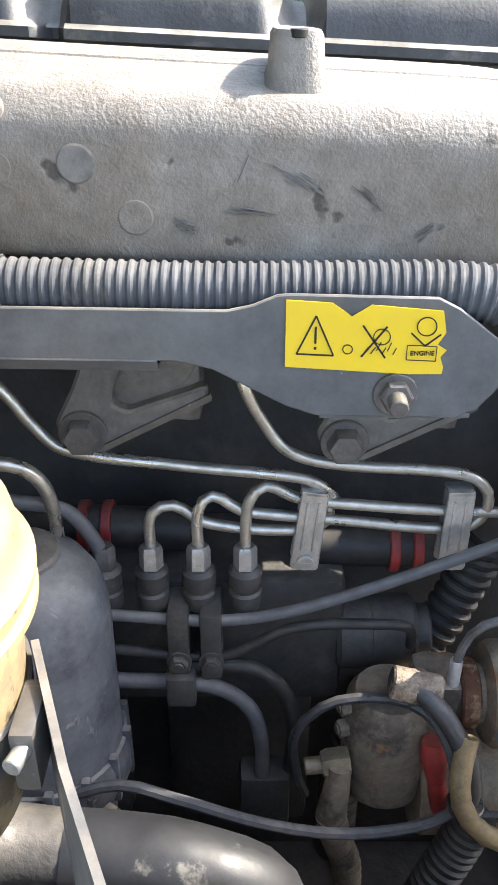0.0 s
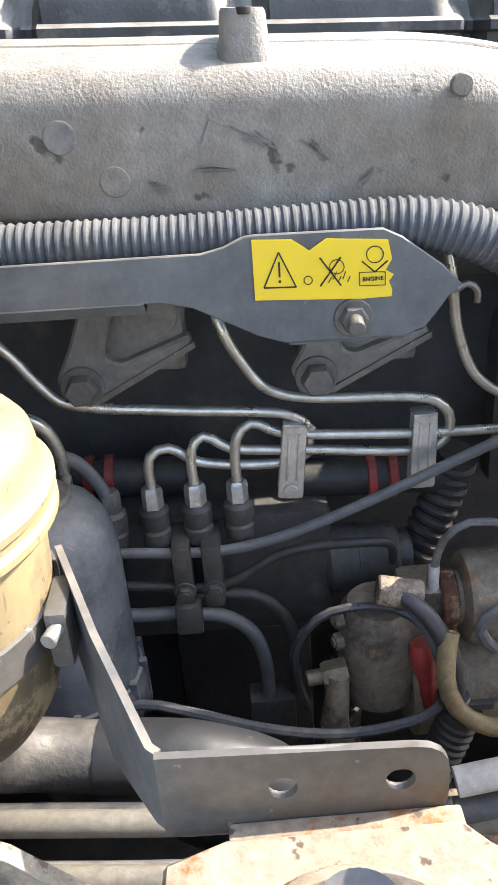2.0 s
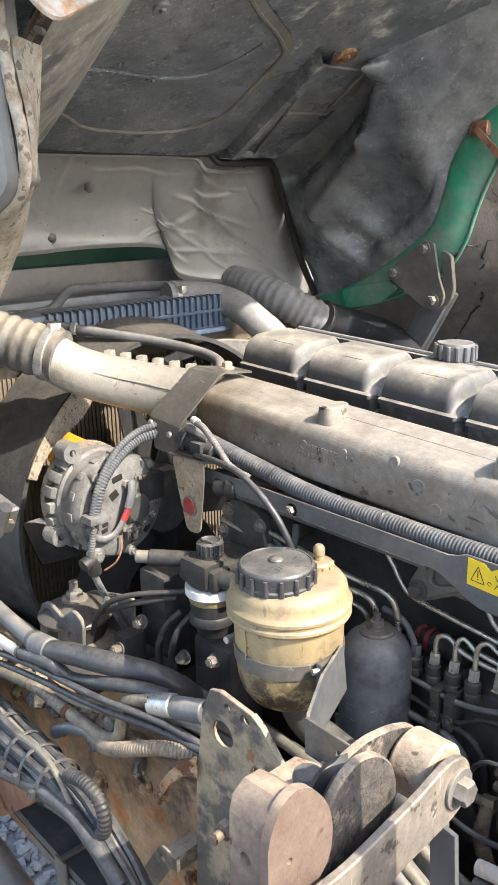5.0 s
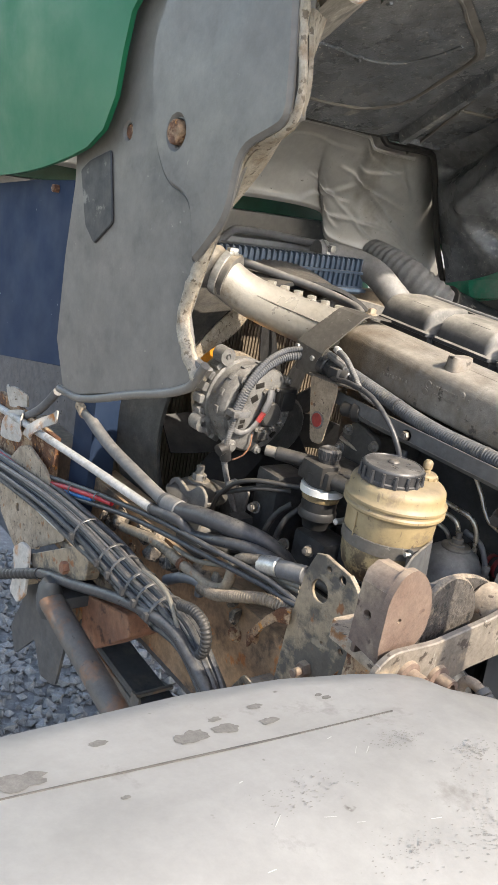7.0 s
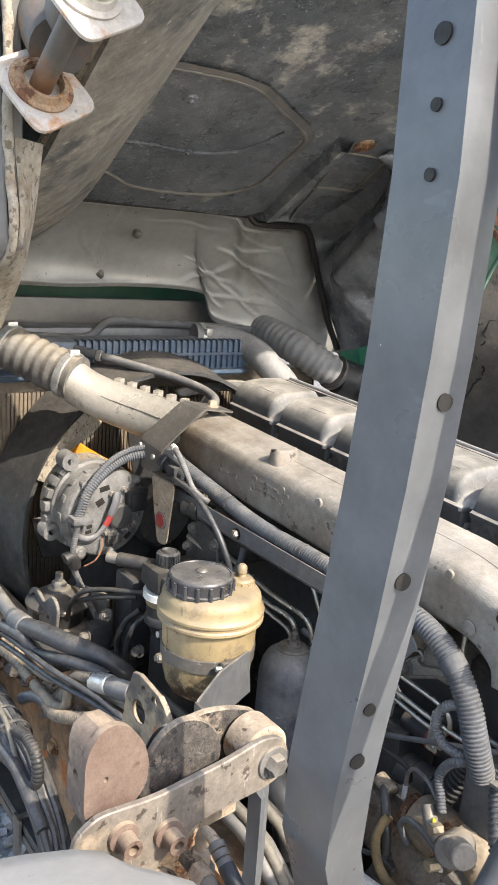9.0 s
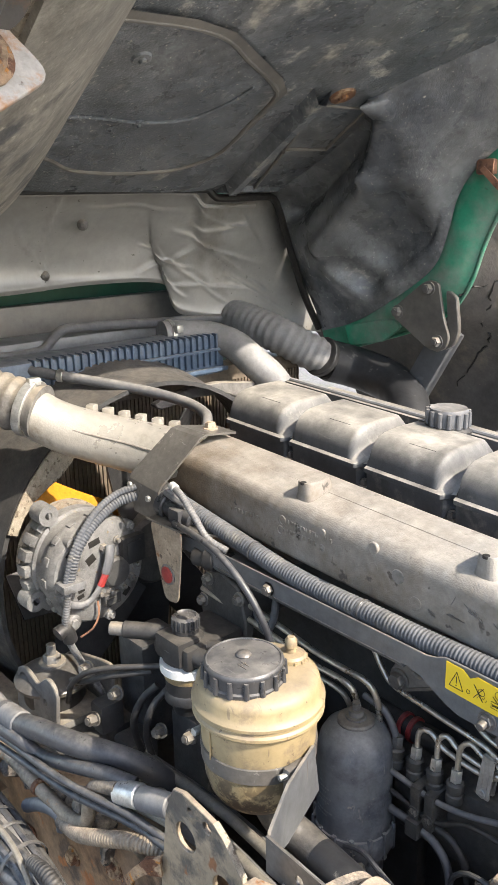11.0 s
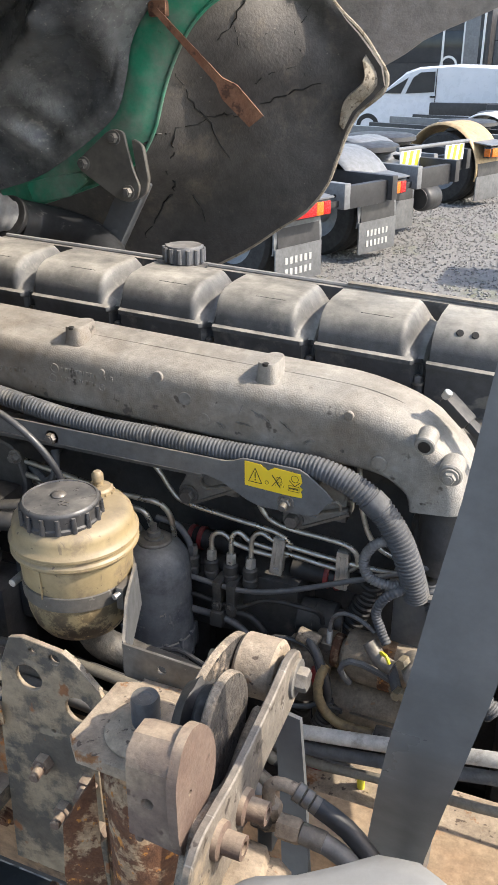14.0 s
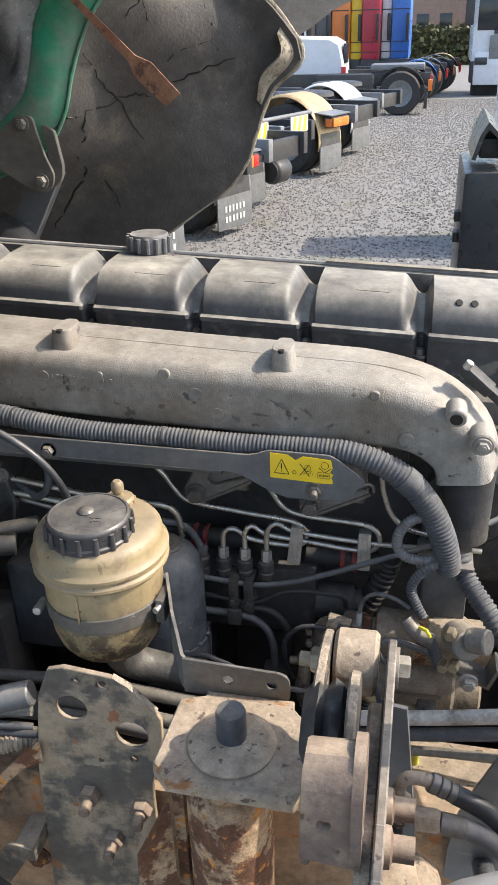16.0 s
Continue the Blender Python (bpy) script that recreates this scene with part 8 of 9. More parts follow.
rows = []
for y, x0, drop in ((-0.080, 0.385, 0.17), (-0.080, 0.368, 0.050), (-0.084, 0.352, 0.022), (-0.092, 0.332, 0.010), (-0.110, 0.312, 0.005), (-0.127, 0.278, 0.006), (-0.138, 0.248, 0.003), (-0.16, 0.230, 0.0), (-0.20, 0.208, 0.0), (-0.27, 0.180, 0.0), (-0.37, 0.160, 0.0), (-0.60, 0.152, -0.004), (-1.0, 0.15, -0.008)):
    xs = [x0, x0, x0 + 0.004, x0 + 0.014] + [x0 + 0.014 + (0.60 - x0 - 0.014) * k / 16 for k in range(1, 17)]
    zz = [0.20, 0.022, 0.008, 0.001] + [0.0] * 16
    rows.append([(x, y - 0.52 * max(0, x - 0.38) - 0.9 * max(0, x - 0.53) ** 1.3, guard_z(x) - drop - d) for x, d in zip(xs, zz)])
part("shell", sheet(rows, 0.006), "mudguard", mg, smooth=50)
part("dark_edge", tube([(0.606, -0.165, 1.34), (0.602, -0.178, 1.43), (0.584, -0.208, 1.478), (0.566, -0.26, 1.493), (0.560, -0.36, 1.496), (0.556, -0.6, 1.496), (0.55, -1.0, 1.496)], 0.036, 20), "hose_black", mg, "black rubber rear lip")
part("bracket_arm", tube([(0.33, -0.10, 1.36), (0.33, 0.0, 1.25), (0.33, 0.19, 1.12)], 0.014, 10), "stay", mg)
# Thin dark tube drawn along the fold of the shell.
part("crease", tube([(0.303, -0.225, guard_z(0.303) + 0.0002), (0.291, -0.319, guard_z(0.291) + 0.0004), (0.274, -0.45, guard_z(0.274) + 0.002), (0.256, -0.587, guard_z(0.256) + 0.0038), (0.236, -0.75, guard_z(0.236) + 0.0055), (0.21, -1.0, guard_z(0.21) + 0.008)], 0.0009, 6), "rubber", mg, "thin dark line along the crease between the two halves")
rng = random.Random(8)
for k in range(12):
    x, y = rng.uniform(0.30, 0.48), rng.uniform(-0.55, -0.30)
    a_, l_ = rng.uniform(-0.9, 0.5), rng.uniform(0.003, 0.016)
    dx, dy = l_ * math.sin(a_), l_ * math.cos(a_)
    w_ = 0.0002 + 0.0003 * rng.random()
    b = bmesh.new()
    q = [(x - w_, y), (x + w_, y), (x + dx + w_, y + dy), (x + dx - w_, y + dy)]
    b.faces.new([b.verts.new((u, v, guard_z(u) + 0.0012)) for u, v in q])
    part("scratch", b, "pale", mg, "thin white scratch", smooth=0)
for x, y, r in ((0.251, -0.259, 0.004), (0.243, -0.262, 0.003), (0.231, -0.329, 0.006), (0.260, -0.335, 0.007), (0.251, -0.375, 0.009), (0.233, -0.375, 0.005), (0.249, -0.410, 0.012), (0.220, -0.482, 0.006), (0.243, -0.557, 0.016), (0.30, -0.50, 0.003)):
    b = bmesh.new()
    ring_ = []
    for k in range(22):
        a = 2 * math.pi * k / 22
        w_ = 1 + 0.5 * noise.noise(Vector((2.2 * math.cos(a), 2.2 * math.sin(a), x * 70 + y * 40)))
        u, v = x + r * 0.8 * w_ * math.cos(a), y + r * 1.3 * w_ * math.sin(a)
        ring_.append(b.verts.new((u, v, guard_z(u) + 0.0006 + 0.004 * max(0, min(1, (-0.37 - v) / 0.23)))))
    b.faces.new(ring_)
    part("stain_spot", b, "dried_mud", mg, "dark dried spot", smooth=0)
for x, y, w_, l_ in ((0.425, -0.235, 0.020, 0.026), (0.385, -0.215, 0.006, 0.012), (0.44, -0.345, 0.010, 0.020), (0.36, -0.385, 0.012, 0.030), (0.455, -0.28, 0.010, 0.018), (0.34, -0.26, 0.007, 0.012)):
    # smudges: clusters of small flecks
    b = bmesh.new()
    for q in range(150):
        u, v, s_ = x + rng.gauss(0, w_), y + rng.gauss(0, l_), rng.uniform(0.0002, 0.0007) * (1.5 if q % 12 == 0 else 1)
        turn_ = rng.uniform(0, 6)
        z_ = guard_z(u) + 0.0007 + 0.000002 * q
        b.faces.new([b.verts.new((u + s_ * math.cos(k * 1.2566 + turn_), v + 1.8 * s_ * math.sin(k * 1.2566 + turn_), z_)) for k in range(5)])
    tagged(part("smudge", b, "faint_dirt", mg, "speckled dirt smudge", smooth=0), "speckled dirt smudge", kind="stuff")

stay = thing("mudguard_stay", (0.42, -0.05, 1.35), "tall slate grey pressed steel stay with round holes", "stay")
SP = [Vector((0.340, 0.045, 2.75)), Vector((0.359, 0.032, 2.297)), Vector((0.377, 0.020, 2.15)), Vector((0.381, 0.012, 2.02)), Vector((0.380, 0.006, 1.92)), Vector((0.366, 0.008, 1.796)), Vector((0.350, 0.012, 1.694)), Vector((0.339, 0.015, 1.615)), Vector((0.324, 0.030, 1.524)), Vector((0.310, 0.070, 1.424)), Vector((0.298, 0.112, 1.33)), Vector((0.288, 0.145, 1.25)), Vector((0.284, 0.175, 1.15)), Vector((0.284, 0.19, 1.05))]
fa, fb = Vector((0.068, -0.002, 0)), Vector((0.002, 0.045, 0.0))
b = bmesh.new()
pp = []
for i in range(len(SP) - 1):
    n = 6
    pp += [SP[i].lerp(SP[i + 1], k / n) for k in range(n)]
pp.append(SP[-1])
sheet([[p, p + fa * 0.5, p + fa, p + fa + fb * 0.5, p + fa + fb] for p in pp], 0.004, b)
part("channel", b, "stay", stay, smooth=30)
for z, f, big in ((1.649, 0.35, 0.0075), (1.715, 0.35, 0.006), (1.845, 0.4, 0.0075), (1.985, 0.5, 0.007), (2.145, 0.5, 0.005), (2.21, 0.5, 0.005), (2.26, 0.5, 0.008)):
    i = min(range(len(pp)), key=lambda k: abs(pp[k].z - z))
    c = pp[i] + fa + fb * f if z < 2.05 else pp[i] + fa * 0.6
    nrm = Vector((1, -0.2, 0)).normalized() if z < 2.05 else Vector((0, -1, 0))
    part("hole", lathe([(big, 0.0), (big, 0.0045), (0, 0.0046)], 16, along(c - nrm * 0.002, c + nrm)), "ink", stay)
st2 = thing("mudguard_tube", (0.6, 0.0, 1.05), "pair of slate grey steel tubes behind the mudguard", "stay")
for dx, dy in ((0.0, 0.0), (0.064, 0.030)):
    part("tube", tube([(0.415 + dx, 0.37 + dy, 1.475), (0.450 + dx, 0.281 + dy, 1.475), (0.511 + dx, 0.124 + dy, 1.475), (0.552 + dx, 0.025 + dy, 1.475), (0.604 + dx, -0.124 + dy, 1.475), (0.640 + dx, -0.19 + dy, 1.465), (0.665 + dx, -0.24 + dy, 1.42), (0.675 + dx, -0.26 + dy, 1.30)], 0.035, 20), "stay", st2)
st3 = thing("rusty_post", (0.6, 0.1, 1.2), "slim rusty brown post", "post")
part("post", tube([(0.62, 0.04, 1.5), (0.585, 0.044, 1.744), (0.509, 0.057, 2.019), (0.446, 0.068, 2.249), (0.33, 0.09, 2.7)], 0.014, 14), "rust", st3)

# ---- looms and lines at the front left ----
for pts_, r, m, lab in (
    ([(-2.092, 0.1, 1.149), (-1.583, 0.105, 1.199), (-1.086, 0.11, 1.238), (-0.698, 0.12, 1.259)], 0.0105, "white_pipe", "long pale grey pipe over the chassis rail"),
    ([(-0.698, 0.12, 1.259), (-0.589, 0.125, 1.278), (-0.565, 0.14, 1.258), (-0.468, 0.15, 1.286), (-0.396, 0.17, 1.301), (-0.354, 0.19, 1.296)], 0.0115, "cable", "black sleeve on the pale pipe"),
    ([(-1.182, 0.17, 1.339), (-1.142, 0.165, 1.328), (-0.99, 0.155, 1.3), (-0.819, 0.145, 1.289), (-0.671, 0.139, 1.281)], 0.0150, "rubber_grey", "dusty grey hose with an end clamp"),
    ([(-0.682, 0.139, 1.283), (-0.617, 0.14, 1.288), (-0.566, 0.145, 1.302), (-0.476, 0.16, 1.316), (-0.411, 0.2, 1.307), (-0.386, 0.24, 1.276), (-0.378, 0.27, 1.237)], 0.0190, "cable", "thick dark rubber hose crossing the chassis rail"),
    ([(-1.688, 0.085, 1.058), (-1.512, 0.089, 1.083), (-1.356, 0.094, 1.098), (-1.215, 0.098, 1.117), (-1.051, 0.103, 1.159), (-0.922, 0.107, 1.19), (-0.870, 0.118, 1.196)], 0.0062, "wire_red", "red air line in the bundle"),
    ([(-1.699, 0.09, 1.04), (-1.522, 0.094, 1.065), (-1.366, 0.099, 1.083), (-1.223, 0.103, 1.101), (-1.056, 0.107, 1.145), (-0.96, 0.116, 1.168)], 0.0062, "wire_blue", "blue air line in the bundle"),
    ([(-1.705, 0.09, 1.064), (-1.366, 0.097, 1.105), (-1.161, 0.103, 1.144), (-0.93, 0.11, 1.197), (-0.8, 0.117, 1.221), (-0.667, 0.123, 1.245), (-0.461, 0.13, 1.272), (-0.33, 0.165, 1.270), (-0.27, 0.185, 1.255)], 0.0058, "cable", "dusty dark air line over the red one"),
    ([(-1.71, 0.095, 1.02), (-1.368, 0.101, 1.071), (-1.161, 0.107, 1.106), (-0.928, 0.113, 1.167), (-0.796, 0.118, 1.199), (-0.664, 0.124, 1.222), (-0.458, 0.135, 1.250), (-0.33, 0.168, 1.252), (-0.27, 0.188, 1.238)], 0.0058, "cable", "dusty dark air line under the blue one"),
    ([(-0.632, 0.15, 1.195), (-0.572, 0.155, 1.197), (-0.514, 0.16, 1.213), (-0.463, 0.17, 1.233), (-0.387, 0.18, 1.255), (-0.27, 0.19, 1.285)], 0.0052, "wire_pale", "thin cream line along the chassis rail"),
    ([(-0.441, 0.17, 1.234), (-0.382, 0.175, 1.253), (-0.326, 0.18, 1.252), (-0.266, 0.185, 1.249)], 0.0060, "wire_pale", "dusty thin line behind the steel pipe"),
    ([(-0.391, 0.185, 1.251), (-0.335, 0.19, 1.263), (-0.274, 0.195, 1.274)], 0.0070, "wire_pale", "dusty thin line beside the gusset"),
    ([(-0.439, 0.175, 1.237), (-0.368, 0.175, 1.247), (-0.309, 0.175, 1.249), (-0.258, 0.175, 1.254)], 0.0055, "cable", "black thin line beside the gusset"),
):
    single("air_line", tube(pts_, r, 12, 0.02), m, lab, "air line", group="lines over the chassis rail")
for p in ((-0.698, 0.12, 1.259), (-1.051, 0.103, 1.159), (-0.922, 0.107, 1.19)):
    single("bundle_tie", lathe([(0.0125, 0), (0.0135, 0.001), (0.0135, 0.006), (0.0125, 0.007)], 16, along(p, (p[0] + 0.3, p[1], p[2] + 0.06)), closed=False), "cap", "black cable tie round the lines", "cable tie", group="ties on the line bundle")
single("line_clamp", rod((-0.671, 0.139, 1.281), (-0.617, 0.14, 1.288), 0.0215, 18), "rubber_grey", "grey clamp on the hose joint", "clamp")
single("line_clamp", rod((-1.182, 0.17, 1.339), (-1.142, 0.165, 1.328), 0.0200, 18), "sand", "sandy union at the hose end", "clamp")
rng = random.Random(17)
for k in range(22):
    x = -1.0 + 0.028 * k + rng.uniform(-0.02, 0.02)
    b = bmesh.new()
    bmesh.ops.create_icosphere(b, subdivisions=2, radius=0.016 * rng.uniform(0.6, 1.3), matrix=Matrix.Translation((x, 0.172 + rng.uniform(-0.01, 0.01), 1.115 + 0.09 * (x + 0.95) + rng.uniform(-0.025, 0.03))))
    for v in b.verts:
        v.co += Vector((noise.noise(v.co * 60), noise.noise(v.co * 60 + Vector((5, 0, 0))), noise.noise(v.co * 60 + Vector((0, 7, 0))))) * 0.014
    single("grime_lump", b, "sand_bracket", "caked sandy grime on the chassis rail", "grime", group="grime on the chassis rail", smooth=60)
loom = thing("wiring_loom", (-0.8, 0.08, 1.0), "thick taped wiring loom with cable ties", "wiring loom")
rng = random.Random(11)
LOOM = [(-1.877, 0.08, 1.003), (-1.479, 0.079, 1.057), (-1.138, 0.078, 1.1), (-0.918, 0.077, 1.114), (-0.763, 0.076, 1.115), (-0.639, 0.074, 1.112), (-0.528, 0.073, 1.113), (-0.425, 0.072, 1.107), (-0.349, 0.071, 1.075), (-0.299, 0.07, 1.037), (-0.262, 0.07, 0.975), (-0.250, 0.072, 0.86), (-0.25, 0.075, 0.72)]
SPREAD = (1.2, 1.05, 1.0, 1.05, 1.1, 1.1, 1.0, 0.9, 0.8, 0.75, 0.65, 0.6, 0.6)
for k in range(26):
    a = 2 * math.pi * k / 26
    rr_ = 0.031 * (0.45, 1.0, 0.75)[k % 3]
    off = Vector((0, rr_ * math.cos(a), rr_ * math.sin(a)))
    jit = [Vector((0, rng.uniform(-0.004, 0.004), rng.uniform(-0.004, 0.004))) for _ in LOOM]
    pts_ = [Vector(p) + off * s + j for p, s, j in zip(LOOM, SPREAD, jit)]
    part("strand", tube(pts_, rng.uniform(0.0055, 0.0085), 8, 0.025), ("loom", "cable", "conduit", "loom", "cable", "rubber_grey")[k % 6], loom)
for i, d in ((3, 0.2), (4, 0.1), (4, 0.55), (5, 0.15), (5, 0.6), (6, 0.1)):
    p, q = Vector(LOOM[i]), Vector(LOOM[i + 1])
    c = p.lerp(q, d)
    part("cable_tie", lathe([(0.041, 0), (0.0425, 0.001), (0.0425, 0.007), (0.041, 0.008)], 22, along(c, c + (q - p)), closed=False), "cap", loom)
    part("tie_head", box(c + Vector((-0.006, -0.050, -0.008)), c + Vector((0.006, -0.038, 0.008)), 0.002), "cap", loom)
p, q = Vector(LOOM[2]), Vector(LOOM[3])
for k in range(7):
    a = 2 * math.pi * k / 14 - 2.4
    off = Vector((0, 0.036 * math.cos(a), 0.036 * math.sin(a)))
    part("pale_strand", tube([p.lerp(q, 0.05) + off, p.lerp(q, 0.5) + off * 1.05, p.lerp(q, 0.98) + off * 1.02], 0.0062, 8), "white_pipe", loom, "pale worn sleeve strand")
single("loom_branch", tube([(-1.45, 0.03, 0.715), (-1.294, 0.033, 0.805), (-1.041, 0.035, 0.938), (-0.863, 0.037, 1.001), (-0.648, 0.04, 1.079), (-0.506, 0.043, 1.115), (-0.426, 0.045, 1.121), (-0.356, 0.048, 1.092), (-0.301, 0.05, 1.065)], 0.0125, 10), "cable", "dark branch of the loom going down", "cable")
single("branch_sleeve", corrugated([(-1.294, 0.033, 0.805), (-1.041, 0.035, 0.938)], 0.0145, 0.007, 0.14, 14), "rubber", "black ribbed sleeve on the branch", "conduit")
single("ribbed_line", corrugated([(-0.451, 0.06, 1.171), (-0.401, 0.06, 1.183), (-0.362, 0.06, 1.171), (-0.354, 0.06, 1.13), (-0.377, 0.06, 1.099)], 0.0115, 0.007, 0.14, 14), "rubber", "black ribbed loop beside the loom", "conduit")
single("pale_wire", tube([(-0.588, 0.05, 1.177), (-0.522, 0.05, 1.183), (-0.476, 0.05, 1.171), (-0.429, 0.05, 1.126)], 0.0050, 8), "wire_pale", "pale wire beside the loom", "wire")
hp = thing("heater_pipe", (-0.5, 0.15, 1.13), "sandy bent steel pipe with a silver joint", "pipe")
part("pipe", tube([(-0.86, 0.15, 1.137), (-0.708, 0.148, 1.172), (-0.595, 0.146, 1.175), (-0.508, 0.145, 1.178), (-0.466, 0.145, 1.185), (-0.435, 0.148, 1.203), (-0.427, 0.15, 1.235), (-0.428, 0.155, 1.259), (-0.408, 0.16, 1.279), (-0.367, 0.168, 1.293)], 0.0115, 14), "starter", hp)
part("joint", rod((-0.371, 0.172, 1.284), (-0.327, 0.182, 1.296), 0.0190, 16), "zinc", hp, "silver taped joint")
part("rubber_end", rod((-0.327, 0.182, 1.294), (-0.268, 0.195, 1.308), 0.0180, 16), "rubber_grey", hp)
part("pipe_clip", rod((-0.595, 0.146, 1.175), (-0.595 + 0.012, 0.146, 1.175 + 0.001), 0.0145, 16), "rust", hp)
single("ribbed_line", corrugated([(-0.503, 0.14, 1.165), (-0.437, 0.135, 1.186), (-0.377, 0.14, 1.215), (-0.325, 0.155, 1.235), (-0.275, 0.18, 1.235), (-0.24, 0.20, 1.22)], 0.0125, 0.0062, 0.14, 16), "starter", "dusty ribbed line beside the gusset", "conduit")
single("pale_strap", tube([(-0.629, 0.14, 1.118), (-0.575, 0.14, 1.152), (-0.511, 0.14, 1.171), (-0.505, 0.14, 1.147)], lambda g: 0.0125 - 0.003 * g, 12), "rubber_grey", "grey plastic spout beside the ribbed line", "line")
for pts_, r in (([(-0.66, 0.26, 1.30), (-0.60, 0.25, 1.33), (-0.54, 0.27, 1.36), (-0.49, 0.32, 1.37)], 0.008), ([(-0.66, 0.25, 1.26), (-0.62, 0.24, 1.32), (-0.55, 0.25, 1.375), (-0.47, 0.33, 1.385)], 0.007), ([(-0.52, 0.31, 1.20), (-0.525, 0.30, 1.26), (-0.51, 0.31, 1.31), (-0.49, 0.33, 1.34)], 0.009), ([(-0.48, 0.31, 1.20), (-0.487, 0.30, 1.26), (-0.48, 0.31, 1.31), (-0.47, 0.34, 1.34)], 0.008)):
    single("filter_hose", tube(pts_, r * 0.75, 10), "rubber", "thin dusty rubber hose at the filter", "hose", group="hoses at the filter")
clut = thing("bay_bracket", (-0.58, 0.32, 1.15), "grimy brackets and studs low in the engine bay", "bracket")
for lo, hi in (((-0.64, 0.28, 1.20), (-0.60, 0.33, 1.26)), ((-0.60, 0.30, 1.10), (-0.54, 0.36, 1.20)), ((-0.50, 0.36, 1.10), (-0.40, 0.44, 1.28)), ((-0.66, 0.36, 1.15), (-0.58, 0.45, 1.36)), ((-0.40, 0.40, 1.20), (-0.32, 0.50, 1.36))):
    part("lump", box(lo, hi, 0.01), "engine", clut)
for p in ((-0.615, 0.276, 1.235), (-0.57, 0.30, 1.30), (-0.63, 0.28, 1.33), (-0.50, 0.34, 1.24), (-0.44, 0.36, 1.25)):
    bolt("stud", p, Vector(p) + Vector((0.004, -0.018, 0.004)), 0.010, clut, "bracket")
part("pump_pulley", rod((-0.66, 0.45, 1.25), (-0.60, 0.45, 1.25), 0.07, 24), "engine", clut)
fb = thing("front_bumper_bracket", (-1.1, 0.1, 0.7), "rusty step brackets ahead of the chassis rail", "bracket")
part("pale_plate", plate(rounded([(-1.373, 1.157), (-1.312, 1.18), (-1.193, 1.158), (-1.032, 1.025), (-1.33, 0.847), (-1.478, 0.917), (-1.504, 1.034)], 0.02), 0.008, XZ(0.09), holes=((-1.35, 0.98, 0.012),), bevel=0.001), "sand", fb)
part("arm", box((-1.25, 0.098, 0.99), (-0.82, 0.205, 1.015), 0.005), "gusset", fb)
part("pale_lug", plate(rounded([(-1.215, 0.928), (-1.16, 0.971), (-1.114, 0.972), (-1.111, 0.895), (-1.115, 0.834), (-1.157, 0.789), (-1.213, 0.798), (-1.194, 0.868)], 0.012), 0.010, XZ(0.030), bevel=0.002), "primer", fb, "pale worn lug")
part("lug_tie", box((-1.16, 0.04, 0.86), (-1.12, 0.098, 0.90), 0.004), "sand", fb)
part("tie_beam", box((-1.50, 0.17, 0.90), (-1.43, 0.43, 0.96), 0.006), "rust", fb)
part("rust_box", plate(rounded([(-0.938, 0.928), (-0.714, 0.989), (-0.69, 0.943), (-0.841, 0.821), (-0.918, 0.816)], 0.012), 0.080, XZ(0.105), bevel=0.003), "rust_red", fb, "red-brown rusted box")
part("upright", plate(rounded([(-1.58, 1.06), (-1.49, 1.126), (-1.35, 0.98), (-1.40, 0.80), (-1.47, 0.84), (-1.50, 0.98)], 0.02), 0.012, XZ(0.18)), "sand", fb, "rusty sand-coloured upright")
part("sloping_arm", plate(rounded([(-1.141, 0.941), (-0.857, 1.105), (-0.813, 1.085), (-0.818, 1.031), (-0.976, 0.953), (-1.079, 0.893)], 0.012), 0.035, XZ(0.045), bevel=0.002), "gusset", fb)
part("bolt", hexhead((-0.916, 0.045, 1.017), (-0.916, 0.030, 1.017), 0.016), "rust_red", fb)
part("hanging_plate", plate(rounded([(-1.203, 0.824), (-0.967, 0.949), (-0.92, 0.831), (-0.96, 0.646), (-1.051, 0.62), (-1.108, 0.698), (-1.229, 0.578), (-1.273, 0.647), (-1.213, 0.751)], 0.012), 0.008, XZ(0.070)), "leaf", fb, "dark rust edged hanging plate")
rng = random.Random(23)
for o_, y_ in (([(-1.562, 1.166), (-1.486, 1.225), (-1.405, 1.241), (-1.371, 1.211), (-1.437, 1.138), (-1.553, 1.124)], 0.10), ([(-1.368, 1.196), (-1.281, 1.268), (-1.175, 1.328), (-1.169, 1.301), (-1.252, 1.252), (-1.314, 1.194)], 0.10), ([(-1.61, 1.258), (-1.473, 1.302), (-1.415, 1.286), (-1.445, 1.239), (-1.57, 1.214)], 0.11)):
    b = plate(rounded(o_, 0.012), 0.004, XZ(y_))
    bmesh.ops.subdivide_edges(b, edges=b.edges[:], cuts=2, use_grid_fill=True)
    for v in b.verts:
        v.co += Vector((0.25, 1, 0.35)) * 0.030 * noise.noise(v.co * 11)
    part("bent_bracket", b, "primer", fb, "crumpled pale sheet bracket")
part("bracket_rail", box((-1.62, 0.115, 1.05), (-1.20, 0.13, 1.24), 0.004), "rust", fb)
part("bracket_hose", tube([(-1.45, 0.12, 1.21), (-1.332, 0.12, 1.276), (-1.23, 0.12, 1.359)], 0.012, 12), "rubber_grey", fb)
part("lower_panel", plate(rounded([(-2.7, 0.45), (-1.32, 0.45), (-1.32, 1.22), (-1.45, 1.36), (-2.7, 1.36)], 0.03), 0.02, XZ(0.42)), "brown_pin", fb, "dusty dark blue-grey front panel")
part("bolt", hexhead((-1.0, 0.13, 1.015), (-1.0, 0.13, 1.03), 0.014), "rust", fb)

